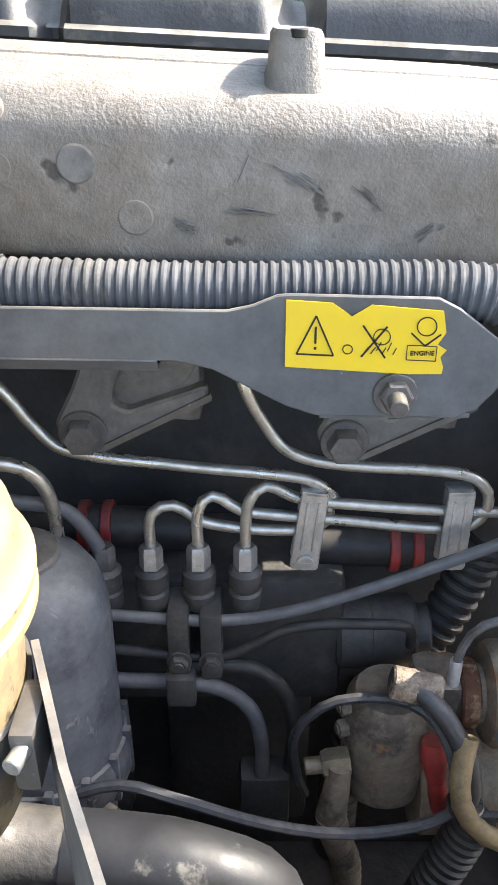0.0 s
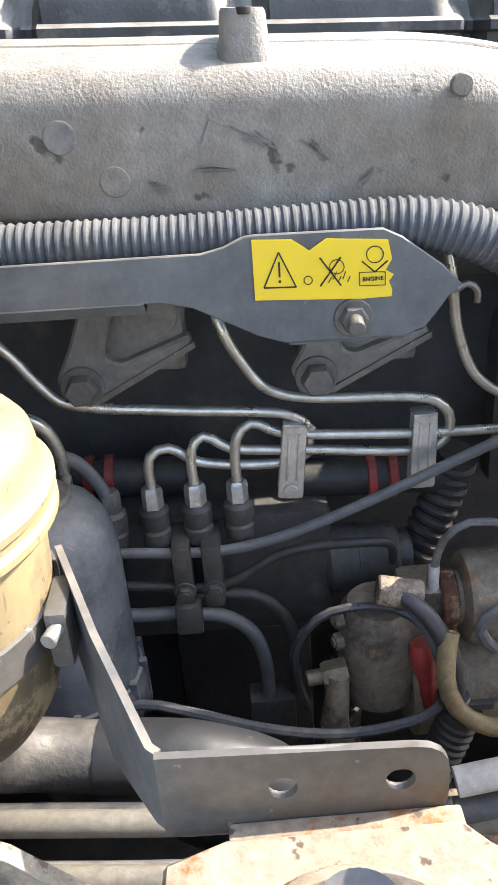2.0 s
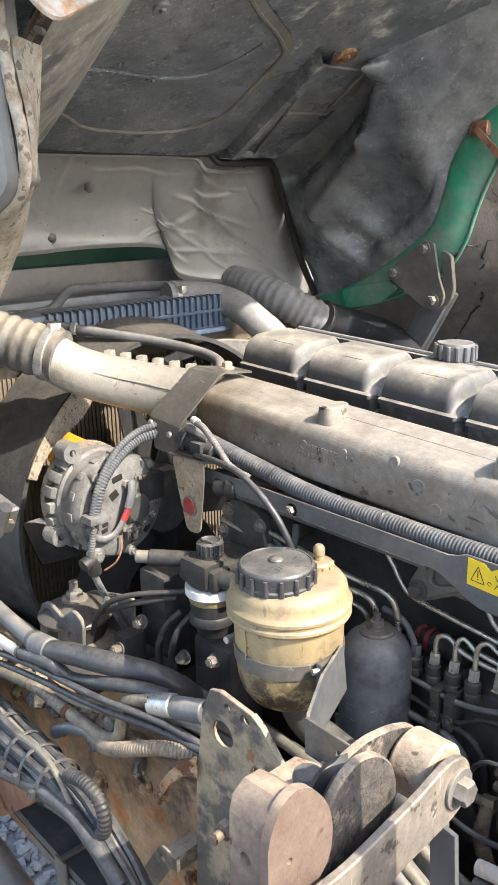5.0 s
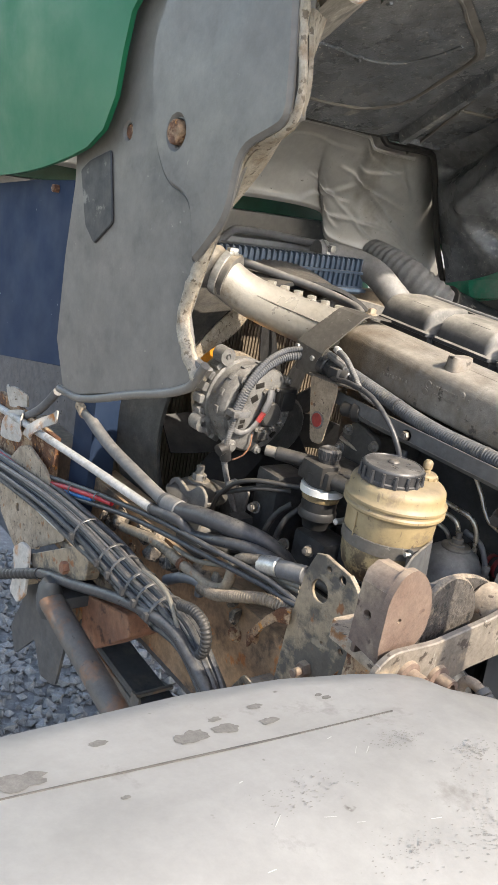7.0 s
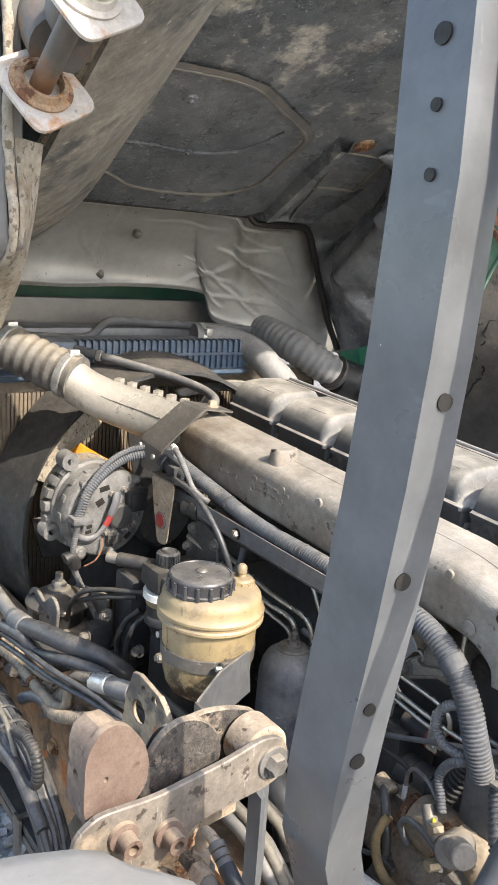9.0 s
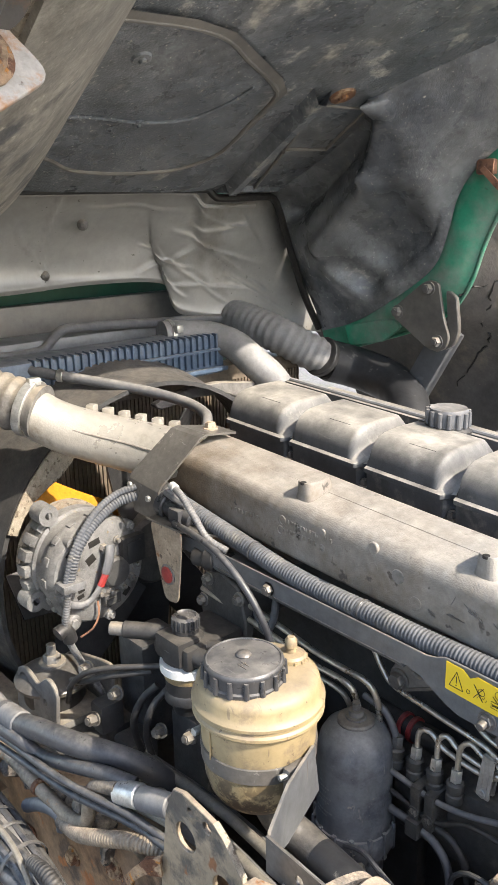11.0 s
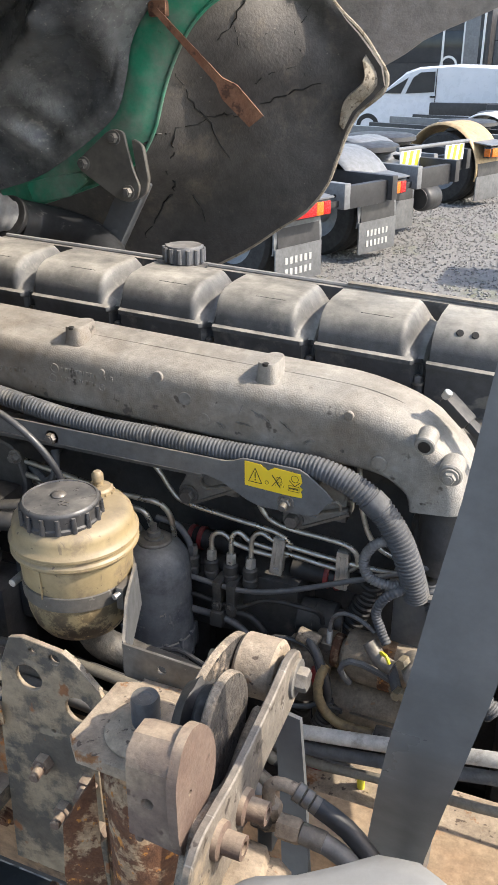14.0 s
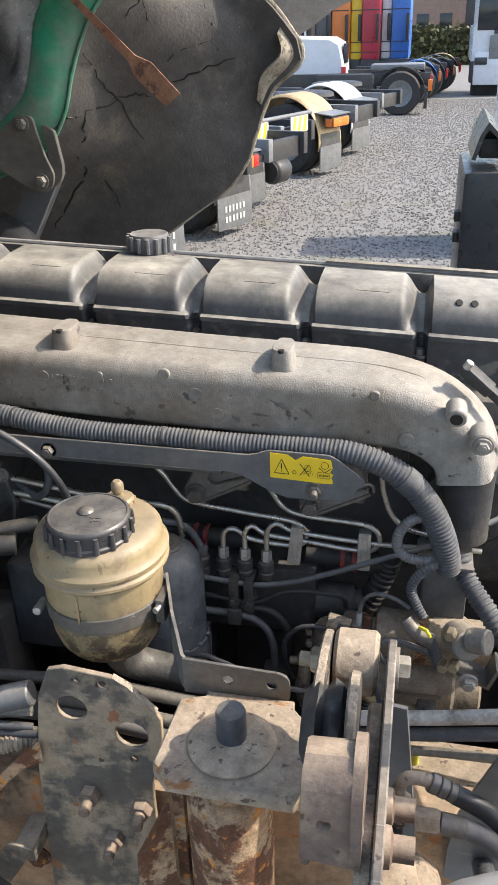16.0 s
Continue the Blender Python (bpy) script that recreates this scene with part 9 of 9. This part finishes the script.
# ---- leaf spring and steering rod under the chassis ----
spring = thing("leaf_spring", (-0.5, 0.23, 0.66), "black leaf spring with rusty leaf edges and a clamp", "leaf spring")
for k in range(2):
    x0, x1, z = -1.10 + 0.06 * k, 0.35 - 0.10 * k, 0.708 - 0.030 * k
    pts_ = [(x0 + (x1 - x0) * i / 14, z + 0.035 * ((i - 7) / 7) ** 2) for i in range(15)]
    b = sheet([[(x, 0.185, zz), (x, 0.187, zz + 0.010), (x, 0.190, zz + 0.011), (x, 0.272, zz + 0.011), (x, 0.275, zz), (x, 0.272, zz - 0.011), (x, 0.187, zz - 0.011), (x, 0.185, zz)] for x, zz in pts_], 0.0)
    part("leaf", b, "leaf" if k == 0 else "rod", spring, "" if k else "black painted top leaf")
for x in (-0.74, -0.30):
    z = 0.708 + 0.035 * ((x + 0.375) / 0.725) ** 2
    b = box((x - 0.02, 0.176, z - 0.09), (x + 0.02, 0.184, z + 0.02), 0.003)
    box((x - 0.006, 0.176, z + 0.012), (x + 0.006, 0.284, z + 0.022), 0.003, b)
    part("clamp", b, "rod", spring)
for k, (dx, w_) in enumerate(((0.0, 0.010), (0.022, 0.010), (0.046, 0.010), (0.066, 0.006))):
    x = -0.56 + dx
    b = box((x, 0.208, 0.7205), (x + w_, 0.248, 0.7235), 0.0005)
    part("logo_bar", b, "pale", spring, "pale printed mark")
part("logo_bar", box((-0.558, 0.224, 0.7205), (-0.53, 0.232, 0.7235), 0.0005), "pale", spring, "pale printed mark")
part("shackle", box((-1.13, 0.18, 0.70), (-1.08, 0.28, 0.90), 0.01), "chassis", spring)
part("hanger", box((0.30, 0.19, 0.72), (0.36, 0.26, 0.89), 0.01), "chassis", spring)
drag = thing("steering_rod", (-0.6, 0.02, 0.78), "rust stained grey steering rod beside the leaf spring", "steering rod")
part("tube", tube([(-0.93, 0.02, 0.924), (-0.80, 0.02, 0.90), (-0.66, 0.02, 0.874), (-0.45, 0.02, 0.832), (-0.20, 0.02, 0.78), (0.1, 0.03, 0.72)], 0.030, 20), "rod", drag)
part("joint", lathe([(0.02, -0.05), (0.030, -0.03), (0.032, 0.0), (0.030, 0.03), (0.02, 0.05)], 24, along((-0.94, 0.02, 0.926), (-0.94, 0.02, 1.2))), "leaf", drag)
part("arm", box((-0.98, 0.03, 0.905), (-0.90, 0.186, 0.94), 0.01), "leaf", drag)
part("knuckle", box((0.05, 0.03, 0.68), (0.14, 0.20, 0.74), 0.01), "rod", drag)

# ---- yard behind ----


def wheel(parent, x, y, r=0.5, w=0.32, axis="y", name="wheel"):
    """A truck wheel: tyre and dished rim, turned to face along axis."""
    m_ = along((x, y, r), {"y": (x, y - 1, r), "-x": (x - 1, y, r), "x": (x + 1, y, r)}[axis])
    b = lathe([(r * 0.60, -w / 2), (r * 0.93, -w / 2), (r, -w * 0.36), (r, w * 0.36), (r * 0.93, w / 2), (r * 0.60, w / 2)], 40, m_, closed=False)
    ob = part(name, b, "tyre", parent)
    b = lathe([(r * 0.62, w / 2 - 0.01), (r * 0.57, w / 2 - 0.02), (r * 0.5, w * 0.30), (r * 0.30, w * 0.22), (r * 0.26, w * 0.30), (r * 0.16, w * 0.32), (0, w * 0.34)], 32, m_, closed=False)
    part("rim", b, "truck_grey", ob, "dusty grey rim")
    return ob


def arch(parent, x, y, r, w, material, a0=0.05, a1=0.95, axis="y", name="wheel_arch"):
    rows_ = []
    for k in range(25):
        a = math.pi * (a0 + (a1 - a0) * k / 24)
        if axis == "y":
            rows_.append([(x + r * math.cos(a), y - w / 2, 0.5 + r * math.sin(a)), (x + r * math.cos(a), y + w / 2, 0.5 + r * math.sin(a))])
        else:
            rows_.append([(x - w / 2, y + r * math.cos(a), 0.5 + r * math.sin(a)), (x + w / 2, y + r * math.cos(a), 0.5 + r * math.sin(a))])
    return part(name, sheet(rows_, 0.02), material, parent)


def flap(parent, x, y, w, z0, z1, bars=2):
    ob = part("mud_flap", box((x - w / 2, y, z0), (x + w / 2, y + 0.02, z1), 0.004), "truck_grey", parent)
    for k in range(bars):
        n = 6 if k == 0 else 6
        for i in range(n):
            xx = x - w * 0.36 + w * 0.72 * i / n
            zz = z0 + (z1 - z0) * (0.30 - 0.17 * k)
            part("letter_bar", box((xx, y - 0.004, zz), (xx + w * 0.06, y + 0.001, zz + (z1 - z0) * 0.08), 0.001), "pale", ob)
    return ob


# row of tractor units, tails turned towards the yard
def tractor(x, y, label, arch_m, lens, board=False, bars=2, turn=68):
    """The tail of a parked tractor unit: built facing -y and then turned about its near corner."""
    t_ = thing("tractor_tail", (x, y, 0), label, "truck", group="parked tractor units")
    for dx in (0.02, 0.36):
        wheel(t_, x + dx + 0.15, y + 0.68, 0.51, 0.29, axis="-x")
    rows_ = []
    for k in range(29):
        a = math.pi * (-0.06 + 1.10 * k / 28)
        yy, zz = y + 0.68 - 0.63 * math.cos(a), 0.53 + 0.63 * math.sin(a)
        rows_.append([(x - 0.02, yy, zz - 0.035), (x, yy, zz - 0.008), (x + 0.04, yy, zz), (x + 0.60, yy, zz), (x + 0.64, yy, zz - 0.01), (x + 0.66, yy, zz - 0.04)])
    part("wheel_arch", sheet(rows_, 0.018), arch_m, t_, smooth=50)
    for x0, m_ in ((0.78, "truck_grey"), (1.55, "truck_black")):
        part("chassis_beam", box((x + x0, y - 0.12, 0.72), (x + x0 + 0.09, y + 3.2, 0.96), 0.008), m_, t_)
    part("cross_beam", box((x + 0.87, y - 0.06, 0.70), (x + 1.55, y + 0.02, 0.92), 0.01), "truck_black", t_)
    part("fifth_wheel", lathe([(0.42, 0.0), (0.47, 0.02), (0.46, 0.07), (0.40, 0.09), (0.0, 0.09)], 28, Matrix.Translation((x + 1.2, y + 1.0, 1.02))), "truck_black", t_)
    part("fifth_wheel_stand", box((x + 0.85, y + 0.8, 0.95), (x + 1.6, y + 1.2, 1.03), 0.02), "truck_black", t_)
    for k in range(4):
        part("rail_hole", rod((x + 0.779, y + 0.0 + 0.12 * k, 0.84), (x + 0.776, y + 0.12 * k, 0.84), 0.018, 12), "ink", t_)
    if board:
        part("air_tank", lathe([(0.11, 0.0), (0.15, 0.03), (0.16, 0.06), (0.16, 0.30), (0.13, 0.34)], 28, along((x + 0.72, y + 0.02, 0.42), (x + 1.5, y + 0.02, 0.42))), "truck_black", t_)
        part("tank_end", rod((x + 0.735, y + 0.02, 0.42), (x + 0.715, y + 0.02, 0.42), 0.13, 24), "truck_black", t_)
        part("tank_bracket", box((x + 0.84, y - 0.02, 0.55), (x + 0.87, y + 0.06, 0.75), 0.004), "truck_black", t_)
    ob = part("tail_lamp", box((x + 0.08, y - 0.10, 0.70), (x + 0.60, y + 0.02, 0.85), 0.012), "truck_black", t_)
    part("red_lens", box((x + 0.10, y - 0.118, 0.715), (x + 0.38, y - 0.098, 0.835), 0.006), lens, ob)
    part("amber_lens", box((x + 0.385, y - 0.118, 0.715), (x + 0.48, y - 0.098, 0.835), 0.006), "lamp_orange", ob)
    part("outer_lens", box((x + 0.485, y - 0.118, 0.715), (x + 0.58, y - 0.098, 0.835), 0.006), lens, ob)
    part("side_lens", box((x + 0.066, y - 0.09, 0.72), (x + 0.082, y + 0.0, 0.83), 0.004), lens, ob)
    part("lamp_arm", box((x + 0.58, y - 0.05, 0.74), (x + 0.80, y + 0.0, 0.80), 0.006), "truck_black", t_)
    part("lamp_cover", sheet([[(x + 0.04, y - 0.11, 0.868), (x + 0.64, y - 0.11, 0.868)], [(x + 0.04, y + 0.05, 0.885), (x + 0.64, y + 0.05, 0.885)], [(x + 0.04, y + 0.18, 0.90), (x + 0.64, y + 0.18, 0.90)]], 0.015), "truck_grey", t_)
    up = part("flap_plate", sheet([[(x + 0.02, y + 0.10, 0.74), (x + 0.62, y + 0.10, 0.74)], [(x + 0.02, y + 0.06, 0.58), (x + 0.62, y + 0.06, 0.58)], [(x + 0.02, y + 0.05, 0.42), (x + 0.62, y + 0.05, 0.42)]], 0.012), "truck_black", t_)
    fl = part("mud_flap", box((x - 0.02, y + 0.03, 0.10), (x + 0.64, y + 0.048, 0.44), 0.004), "flap_grey", t_, "grey rubber flap" if not bars else "grey rubber flap with white letter bars")
    for k in range(bars):
        for i in range(6):
            xx = x + 0.11 + 0.068 * i
            zz = 0.28 - 0.11 * k
            part("letter_bar", box((xx, y + 0.024, zz), (xx + 0.036, y + 0.031, zz + 0.065), 0.002), "pale", fl)
    if board:
        part("marker_rail", tube([(x - 0.02, y - 0.14, 1.07), (x + 0.7, y - 0.14, 1.07), (x + 1.5, y - 0.14, 1.07)], 0.025, 10), "truck_grey", t_)
        for x0 in (0.0, 0.95):
            q = part("marker_board", box((x + x0, y - 0.17, 0.86), (x + x0 + 0.42, y - 0.155, 1.05), 0.003), "white", t_)
            for i in range(3):
                b = plate([(x + x0 + 0.03 + 0.13 * i, 0.865), (x + x0 + 0.09 + 0.13 * i, 0.865), (x + x0 + 0.13 + 0.13 * i, 1.045), (x + x0 + 0.07 + 0.13 * i, 1.045)], 0.004, XZ(y - 0.174))
                part("stripe", b, "hivis", q, smooth=0)
    t_.rotation_euler = (0, 0, radians(turn))
    return t_


tractor(-2.28, 6.66, "grey tractor unit tail with a lettered mud flap", "truck_grey", "lamp_red")
tractor(-1.92, 8.22, "grey tractor unit tail with red lamps and a lettered flap", "truck_grey", "lamp_red")
tractor(-2.0, 9.5, "grey tractor unit tail with striped marker boards", "truck_grey", "lamp_red", board=True, bars=0)
tractor(-1.32, 12.3, "tractor unit tail with an ochre wheel arch", "gold", "lamp_orange", bars=0)
tractor(-1.05, 14.6, "tractor unit tail with a white wheel arch", "white", "lamp_red", bars=0)

van = thing("panel_van", (-4.2, 23.2, 0), "white panel van with dark glass parked across the yard", "van")
VX0, VX1, VY0, VY1 = -6.75, -2.0, 22.4, 24.1


def van_rows(y, k):
    pr = [(VX1, 0.32), (VX1, 0.75), (VX1 - 0.03, 1.2), (VX1 - 0.12, 1.62), (VX1 - 0.35, 1.75), (-3.6, 1.80), (-4.5, 1.74), (-4.85, 1.62), (-5.5, 1.08), (-5.8, 0.98), (-6.45, 0.82), (-6.65, 0.62), (-6.7, 0.32)]
    return [(x + 0.05 * k * (1 if x < -4 else -1), y, z - 0.05 * k * (z > 1.5)) for x, z in pr]


rows = [[(x, VY0 + 0.06, 0.32 + (z - 0.32) * 0.02) for x, y, z in van_rows(VY0, 0)]]
rows = [[(x, VY0 + 0.03, z) for x, y, z in van_rows(VY0, 1)], van_rows(VY0 + 0.10, 0.4), van_rows(VY0 + 0.3, 0), van_rows(VY1 - 0.2, 0), van_rows(VY1, 1)]
b = sheet(rows)
nv = 13
b.verts.ensure_lookup_table()
b.faces.new([b.verts[i] for i in range(nv)])
b.faces.new([b.verts[len(b.verts) - 1 - i] for i in range(nv)])
part("body", b, "van", van)
for o, nm in (([(-4.78, 1.12), (-4.6, 1.50), (-4.42, 1.62), (-4.05, 1.64), (-4.05, 1.16)], "door_glass"), ([(-5.35, 1.12), (-4.9, 1.12), (-4.72, 1.50)], "quarter_glass")):
    part(nm, plate(o, 0.01, XZ(VY0 + 0.005)), "glass", van)
part("rear_glass", box((VX1 - 0.05, VY0 + 0.2, 1.15), (VX1 + 0.02, VY0 + 0.85, 1.6), 0.02), "glass", van)
part("door_handle", box((-4.15, VY0 - 0.01, 1.03), (-4.0, VY0 + 0.02, 1.07), 0.01), "ink", van)
part("rear_lamp", box((VX1 - 0.08, VY0 - 0.01, 0.75), (VX1 + 0.03, VY0 + 0.12, 1.08), 0.02), "lamp_red", van)
part("bumper", box((VX1 - 0.10, VY0 - 0.02, 0.34), (VX1 + 0.10, VY1 + 0.02, 0.55), 0.03), "truck_black", van)
for x in (-3.0, -5.75):
    wheel(van, x, VY0 + 0.12, 0.32, 0.2)
part("door_gap", box((-4.02, VY0 + 0.0, 0.4), (-4.0, VY0 + 0.01, 1.7), 0.002), "ink", van)

# trucks along the far side
def far_truck(x, y, label, m, h=3.4, w=2.4, dark=True):
    t_ = thing("parked_truck_cab", (x + w / 2, y, 0), label, "truck cab", group="truck cabs at the far side")
    part("cab", box((x, y, 0.9), (x + w, y + 2.2, h), 0.12), m, t_)
    part("bumper", box((x, y - 0.05, 0.35), (x + w, y + 0.6, 0.95), 0.06), "truck_black", t_)
    if w > 1:
        part("window", box((x + 0.12, y - 0.02, 1.75), (x + w - 0.12, y + 0.05, 2.7), 0.05), "glass", t_)
    else:
        part("mirror", box((x + w - 0.14, y - 0.16, 1.5), (x + w - 0.04, y - 0.02, 2.3), 0.03), "truck_black", t_)
        for z in (1.15, 1.45, 2.4):
            part("panel_gap", box((x + 0.03, y - 0.006, z), (x + w - 0.03, y + 0.01, z + 0.03), 0.003), "truck_black", t_)
    part("step", box((x + 0.1, y + 0.3, 0.0), (x + w - 0.1, y + 1.0, 0.5), 0.03), "tyre", t_)
    return t_


bk = far_truck(-7.6, 29.0, "black truck cab with pale side stripes", "truck_black", 3.6, 3.9)
for x in (-5.2, -4.55, -3.95):
    part("pale_stripe", box((x, 28.97, 1.0), (x + 0.07, 29.0, 3.4), 0.005), "white", bk)
part("side_grille", box((-4.5, 28.96, 1.6), (-4.05, 29.0, 3.3), 0.02), "truck_grey", bk)
part("round_mark", lathe([(0.28, 0), (0.28, 0.01), (0.21, 0.012), (0.21, 0.0)], 24, along((-4.95, 28.99, 1.7), (-4.95, 20, 1.7)), closed=False), "white", bk)
far_truck(-3.9, 30.0, "grey ribbed truck body", "truck_grey", 3.2, 0.7)
far_truck(-3.2, 30.0, "orange truck cab in the far row", "cab_orange", 3.3, 0.62)
far_truck(-2.58, 30.2, "yellow and blue truck cab in the far row", "cab_yellow", 3.5, 0.40)
far_truck(-2.2, 30.0, "dark red truck cab in the far row", "cab_red", 3.4, 0.62)
far_truck(-1.58, 30.4, "white truck cab in the far row", "white", 3.0, 0.34)
far_truck(-1.24, 30.2, "blue truck cab in the far row", "cab_blue", 3.1, 0.62)
ft = thing("tractor_tail", (-0.6, 21.6, 0), "dark tractor unit chassis with a large rear wheel", "truck", group="parked tractor units")
wheel(ft, -0.56, 21.6, 0.5, 0.32)
arch(ft, -0.56, 21.8, 0.60, 0.6, "truck_black", 0.0, 0.8)
part("chassis_beam", box((-4.0, 21.7, 0.66), (0.15, 21.85, 0.95), 0.02), "truck_black", ft)
part("tank", box((-2.6, 21.5, 0.45), (-1.2, 22.0, 0.95), 0.08), "truck_black", ft)
part("fifth_wheel", box((-1.3, 21.7, 1.0), (0.0, 22.6, 1.14), 0.05), "truck_grey", ft)
part("tail_lamp", box((0.10, 21.45, 0.55), (0.20, 21.6, 0.8), 0.01), "lamp_orange", ft)
part("flap", box((0.02, 21.5, 0.15), (0.10, 22.0, 0.6), 0.01), "truck_black", ft)
for k in range(5):
    y = 23.5 + 1.5 * k
    x = -0.15 + 0.22 * k
    t_ = thing("tractor_tail", (x, y, 0), "dark tractor unit tail in a far row", "truck", group="parked tractor units")
    wheel(t_, x - 0.3, y, 0.5, 0.3)
    arch(t_, x - 0.3, y + 0.2, 0.6, 0.5, ("truck_black", "cab_blue", "truck_grey", "truck_black", "gold")[k], 0.0, 0.9)
    part("tail_beam", box((x - 2.0, y + 0.1, 0.7), (x + 0.3, y + 0.3, 0.95), 0.02), "truck_black", t_)
    part("tail_lamp", box((x + 0.28, y - 0.1, 0.55), (x + 0.34, y + 0.1, 0.8), 0.01), "lamp_orange" if k % 2 else "lamp_red", t_)
wt = far_truck(1.25, 27.0, "white truck cab facing the yard", "van", 3.6, 2.4)
b = box((1.35, 26.9, 0.30), (3.6, 27.1, 1.2), 0.05)
part("white_bumper", b, "van", wt)
part("grille", box((1.75, 26.88, 1.0), (3.2, 26.95, 1.62), 0.03), "truck_grey", wt)
part("head_lamp", box((1.36, 26.86, 0.85), (1.72, 26.95, 1.05), 0.03), "glass", wt)
part("name_bar", box((1.85, 26.86, 1.66), (2.4, 26.92, 1.76), 0.01), "truck_black", wt)
part("mirror", box((1.0, 26.7, 1.9), (1.25, 26.9, 2.8), 0.05), "truck_black", wt)

# hedge, house and wall beyond
rng = random.Random(21)
b = bmesh.new()
for k in range(5200):
    x, z = rng.uniform(-10, 14), rng.uniform(0.05, 1.75 + 0.12 * math.sin(k))
    y = 46 + rng.uniform(-0.25, 0.5)
    s = rng.uniform(0.06, 0.16)
    u = Vector((rng.uniform(-1, 1), rng.uniform(-1, 1), rng.uniform(-1, 1))).normalized() * s
    v = u.cross(Vector((rng.uniform(-1, 1), rng.uniform(-1, 1), rng.uniform(-1, 1)))).normalized() * s
    c = Vector((x, y, z))
    b.faces.new([b.verts.new(c + p) for p in (u, v, -u, -v)])
box((-10, 46.2, 0), (14, 47.2, 1.6), 0.1, b)
single("hedge", b, "hedge", "clipped olive hedge along the yard edge", "hedge", kind="stuff", smooth=0)
hs = thing("house", (0.2, 62, 0), "brick house with a slate roof far behind the hedge", "house")
part("wall", box((-1.6, 62, 0), (2.2, 68, 3.6), 0.02), "brick", hs)
part("roof", plate([(-1.9, 3.5), (2.5, 3.5), (2.0, 5.4), (-1.4, 5.4)], 6.4, XZ(61.8)), "roof", hs)
for x in (-1.1, 0.4):
    part("window", box((x, 61.96, 1.2), (x + 0.8, 62.02, 2.4), 0.01), "glass", hs)
wl2 = thing("yard_wall", (8, 50, 0), "pale far buildings beyond the yard", "building")
part("wall", box((4, 55, 0), (20, 60, 4.2), 0.05), "brick", wl2)

# black intake box on the far side of this truck
bx = thing("air_intake_box", (0.42, 2.1, 1.1), "black plastic air intake box with a raised snout", "air box")
part("body", box((0.305, 1.95, 1.05), (0.70, 2.4, 1.705), 0.022), "cap", bx)
b = sheet([[(0.42, 1.955, 1.70), (0.47, 1.955, 1.722), (0.54, 1.955, 1.735), (0.70, 1.955, 1.735)], [(0.42, 2.39, 1.70), (0.47, 2.39, 1.73), (0.54, 2.39, 1.745), (0.70, 2.39, 1.745)]], 0.01)
# Lid coloured grey to look lit; the box itself is black.
part("raised_lid", b, "truck_grey", bx, "lid coloured grey for its lit top")
part("stand", box((0.40, 2.0, 0.0), (0.60, 2.3, 1.06), 0.01), "engine", bx)
b = sheet([[(0.325, 1.97, 1.735), (0.345, 1.97, 1.80), (0.365, 1.97, 1.835), (0.40, 1.97, 1.80), (0.43, 1.97, 1.735)], [(0.325, 2.3, 1.735), (0.345, 2.3, 1.81), (0.365, 2.3, 1.845), (0.40, 2.3, 1.81), (0.43, 2.3, 1.735)]], 0.012)
part("snout", b, "cap", bx)
part("dark_mouth", box((0.345, 1.985, 1.735), (0.415, 2.25, 1.79), 0.01), "ink", bx)
for z in (1.50, 1.56):
    part("latch", box((0.290, 1.97, z), (0.306, 2.02, z + 0.03), 0.004), "rubber", bx)

dr = thing("parked_truck_cab", (1.1, 8.4, 0), "pale grey truck door with a side window beyond the air box", "truck cab", group="truck cabs at the far side")
part("door", box((0.84, 8.0, 0.0), (2.4, 8.8, 1.78), 0.06), "van", dr)
part("window", box((0.92, 7.985, 1.18), (1.9, 8.02, 1.66), 0.03), "glass", dr)
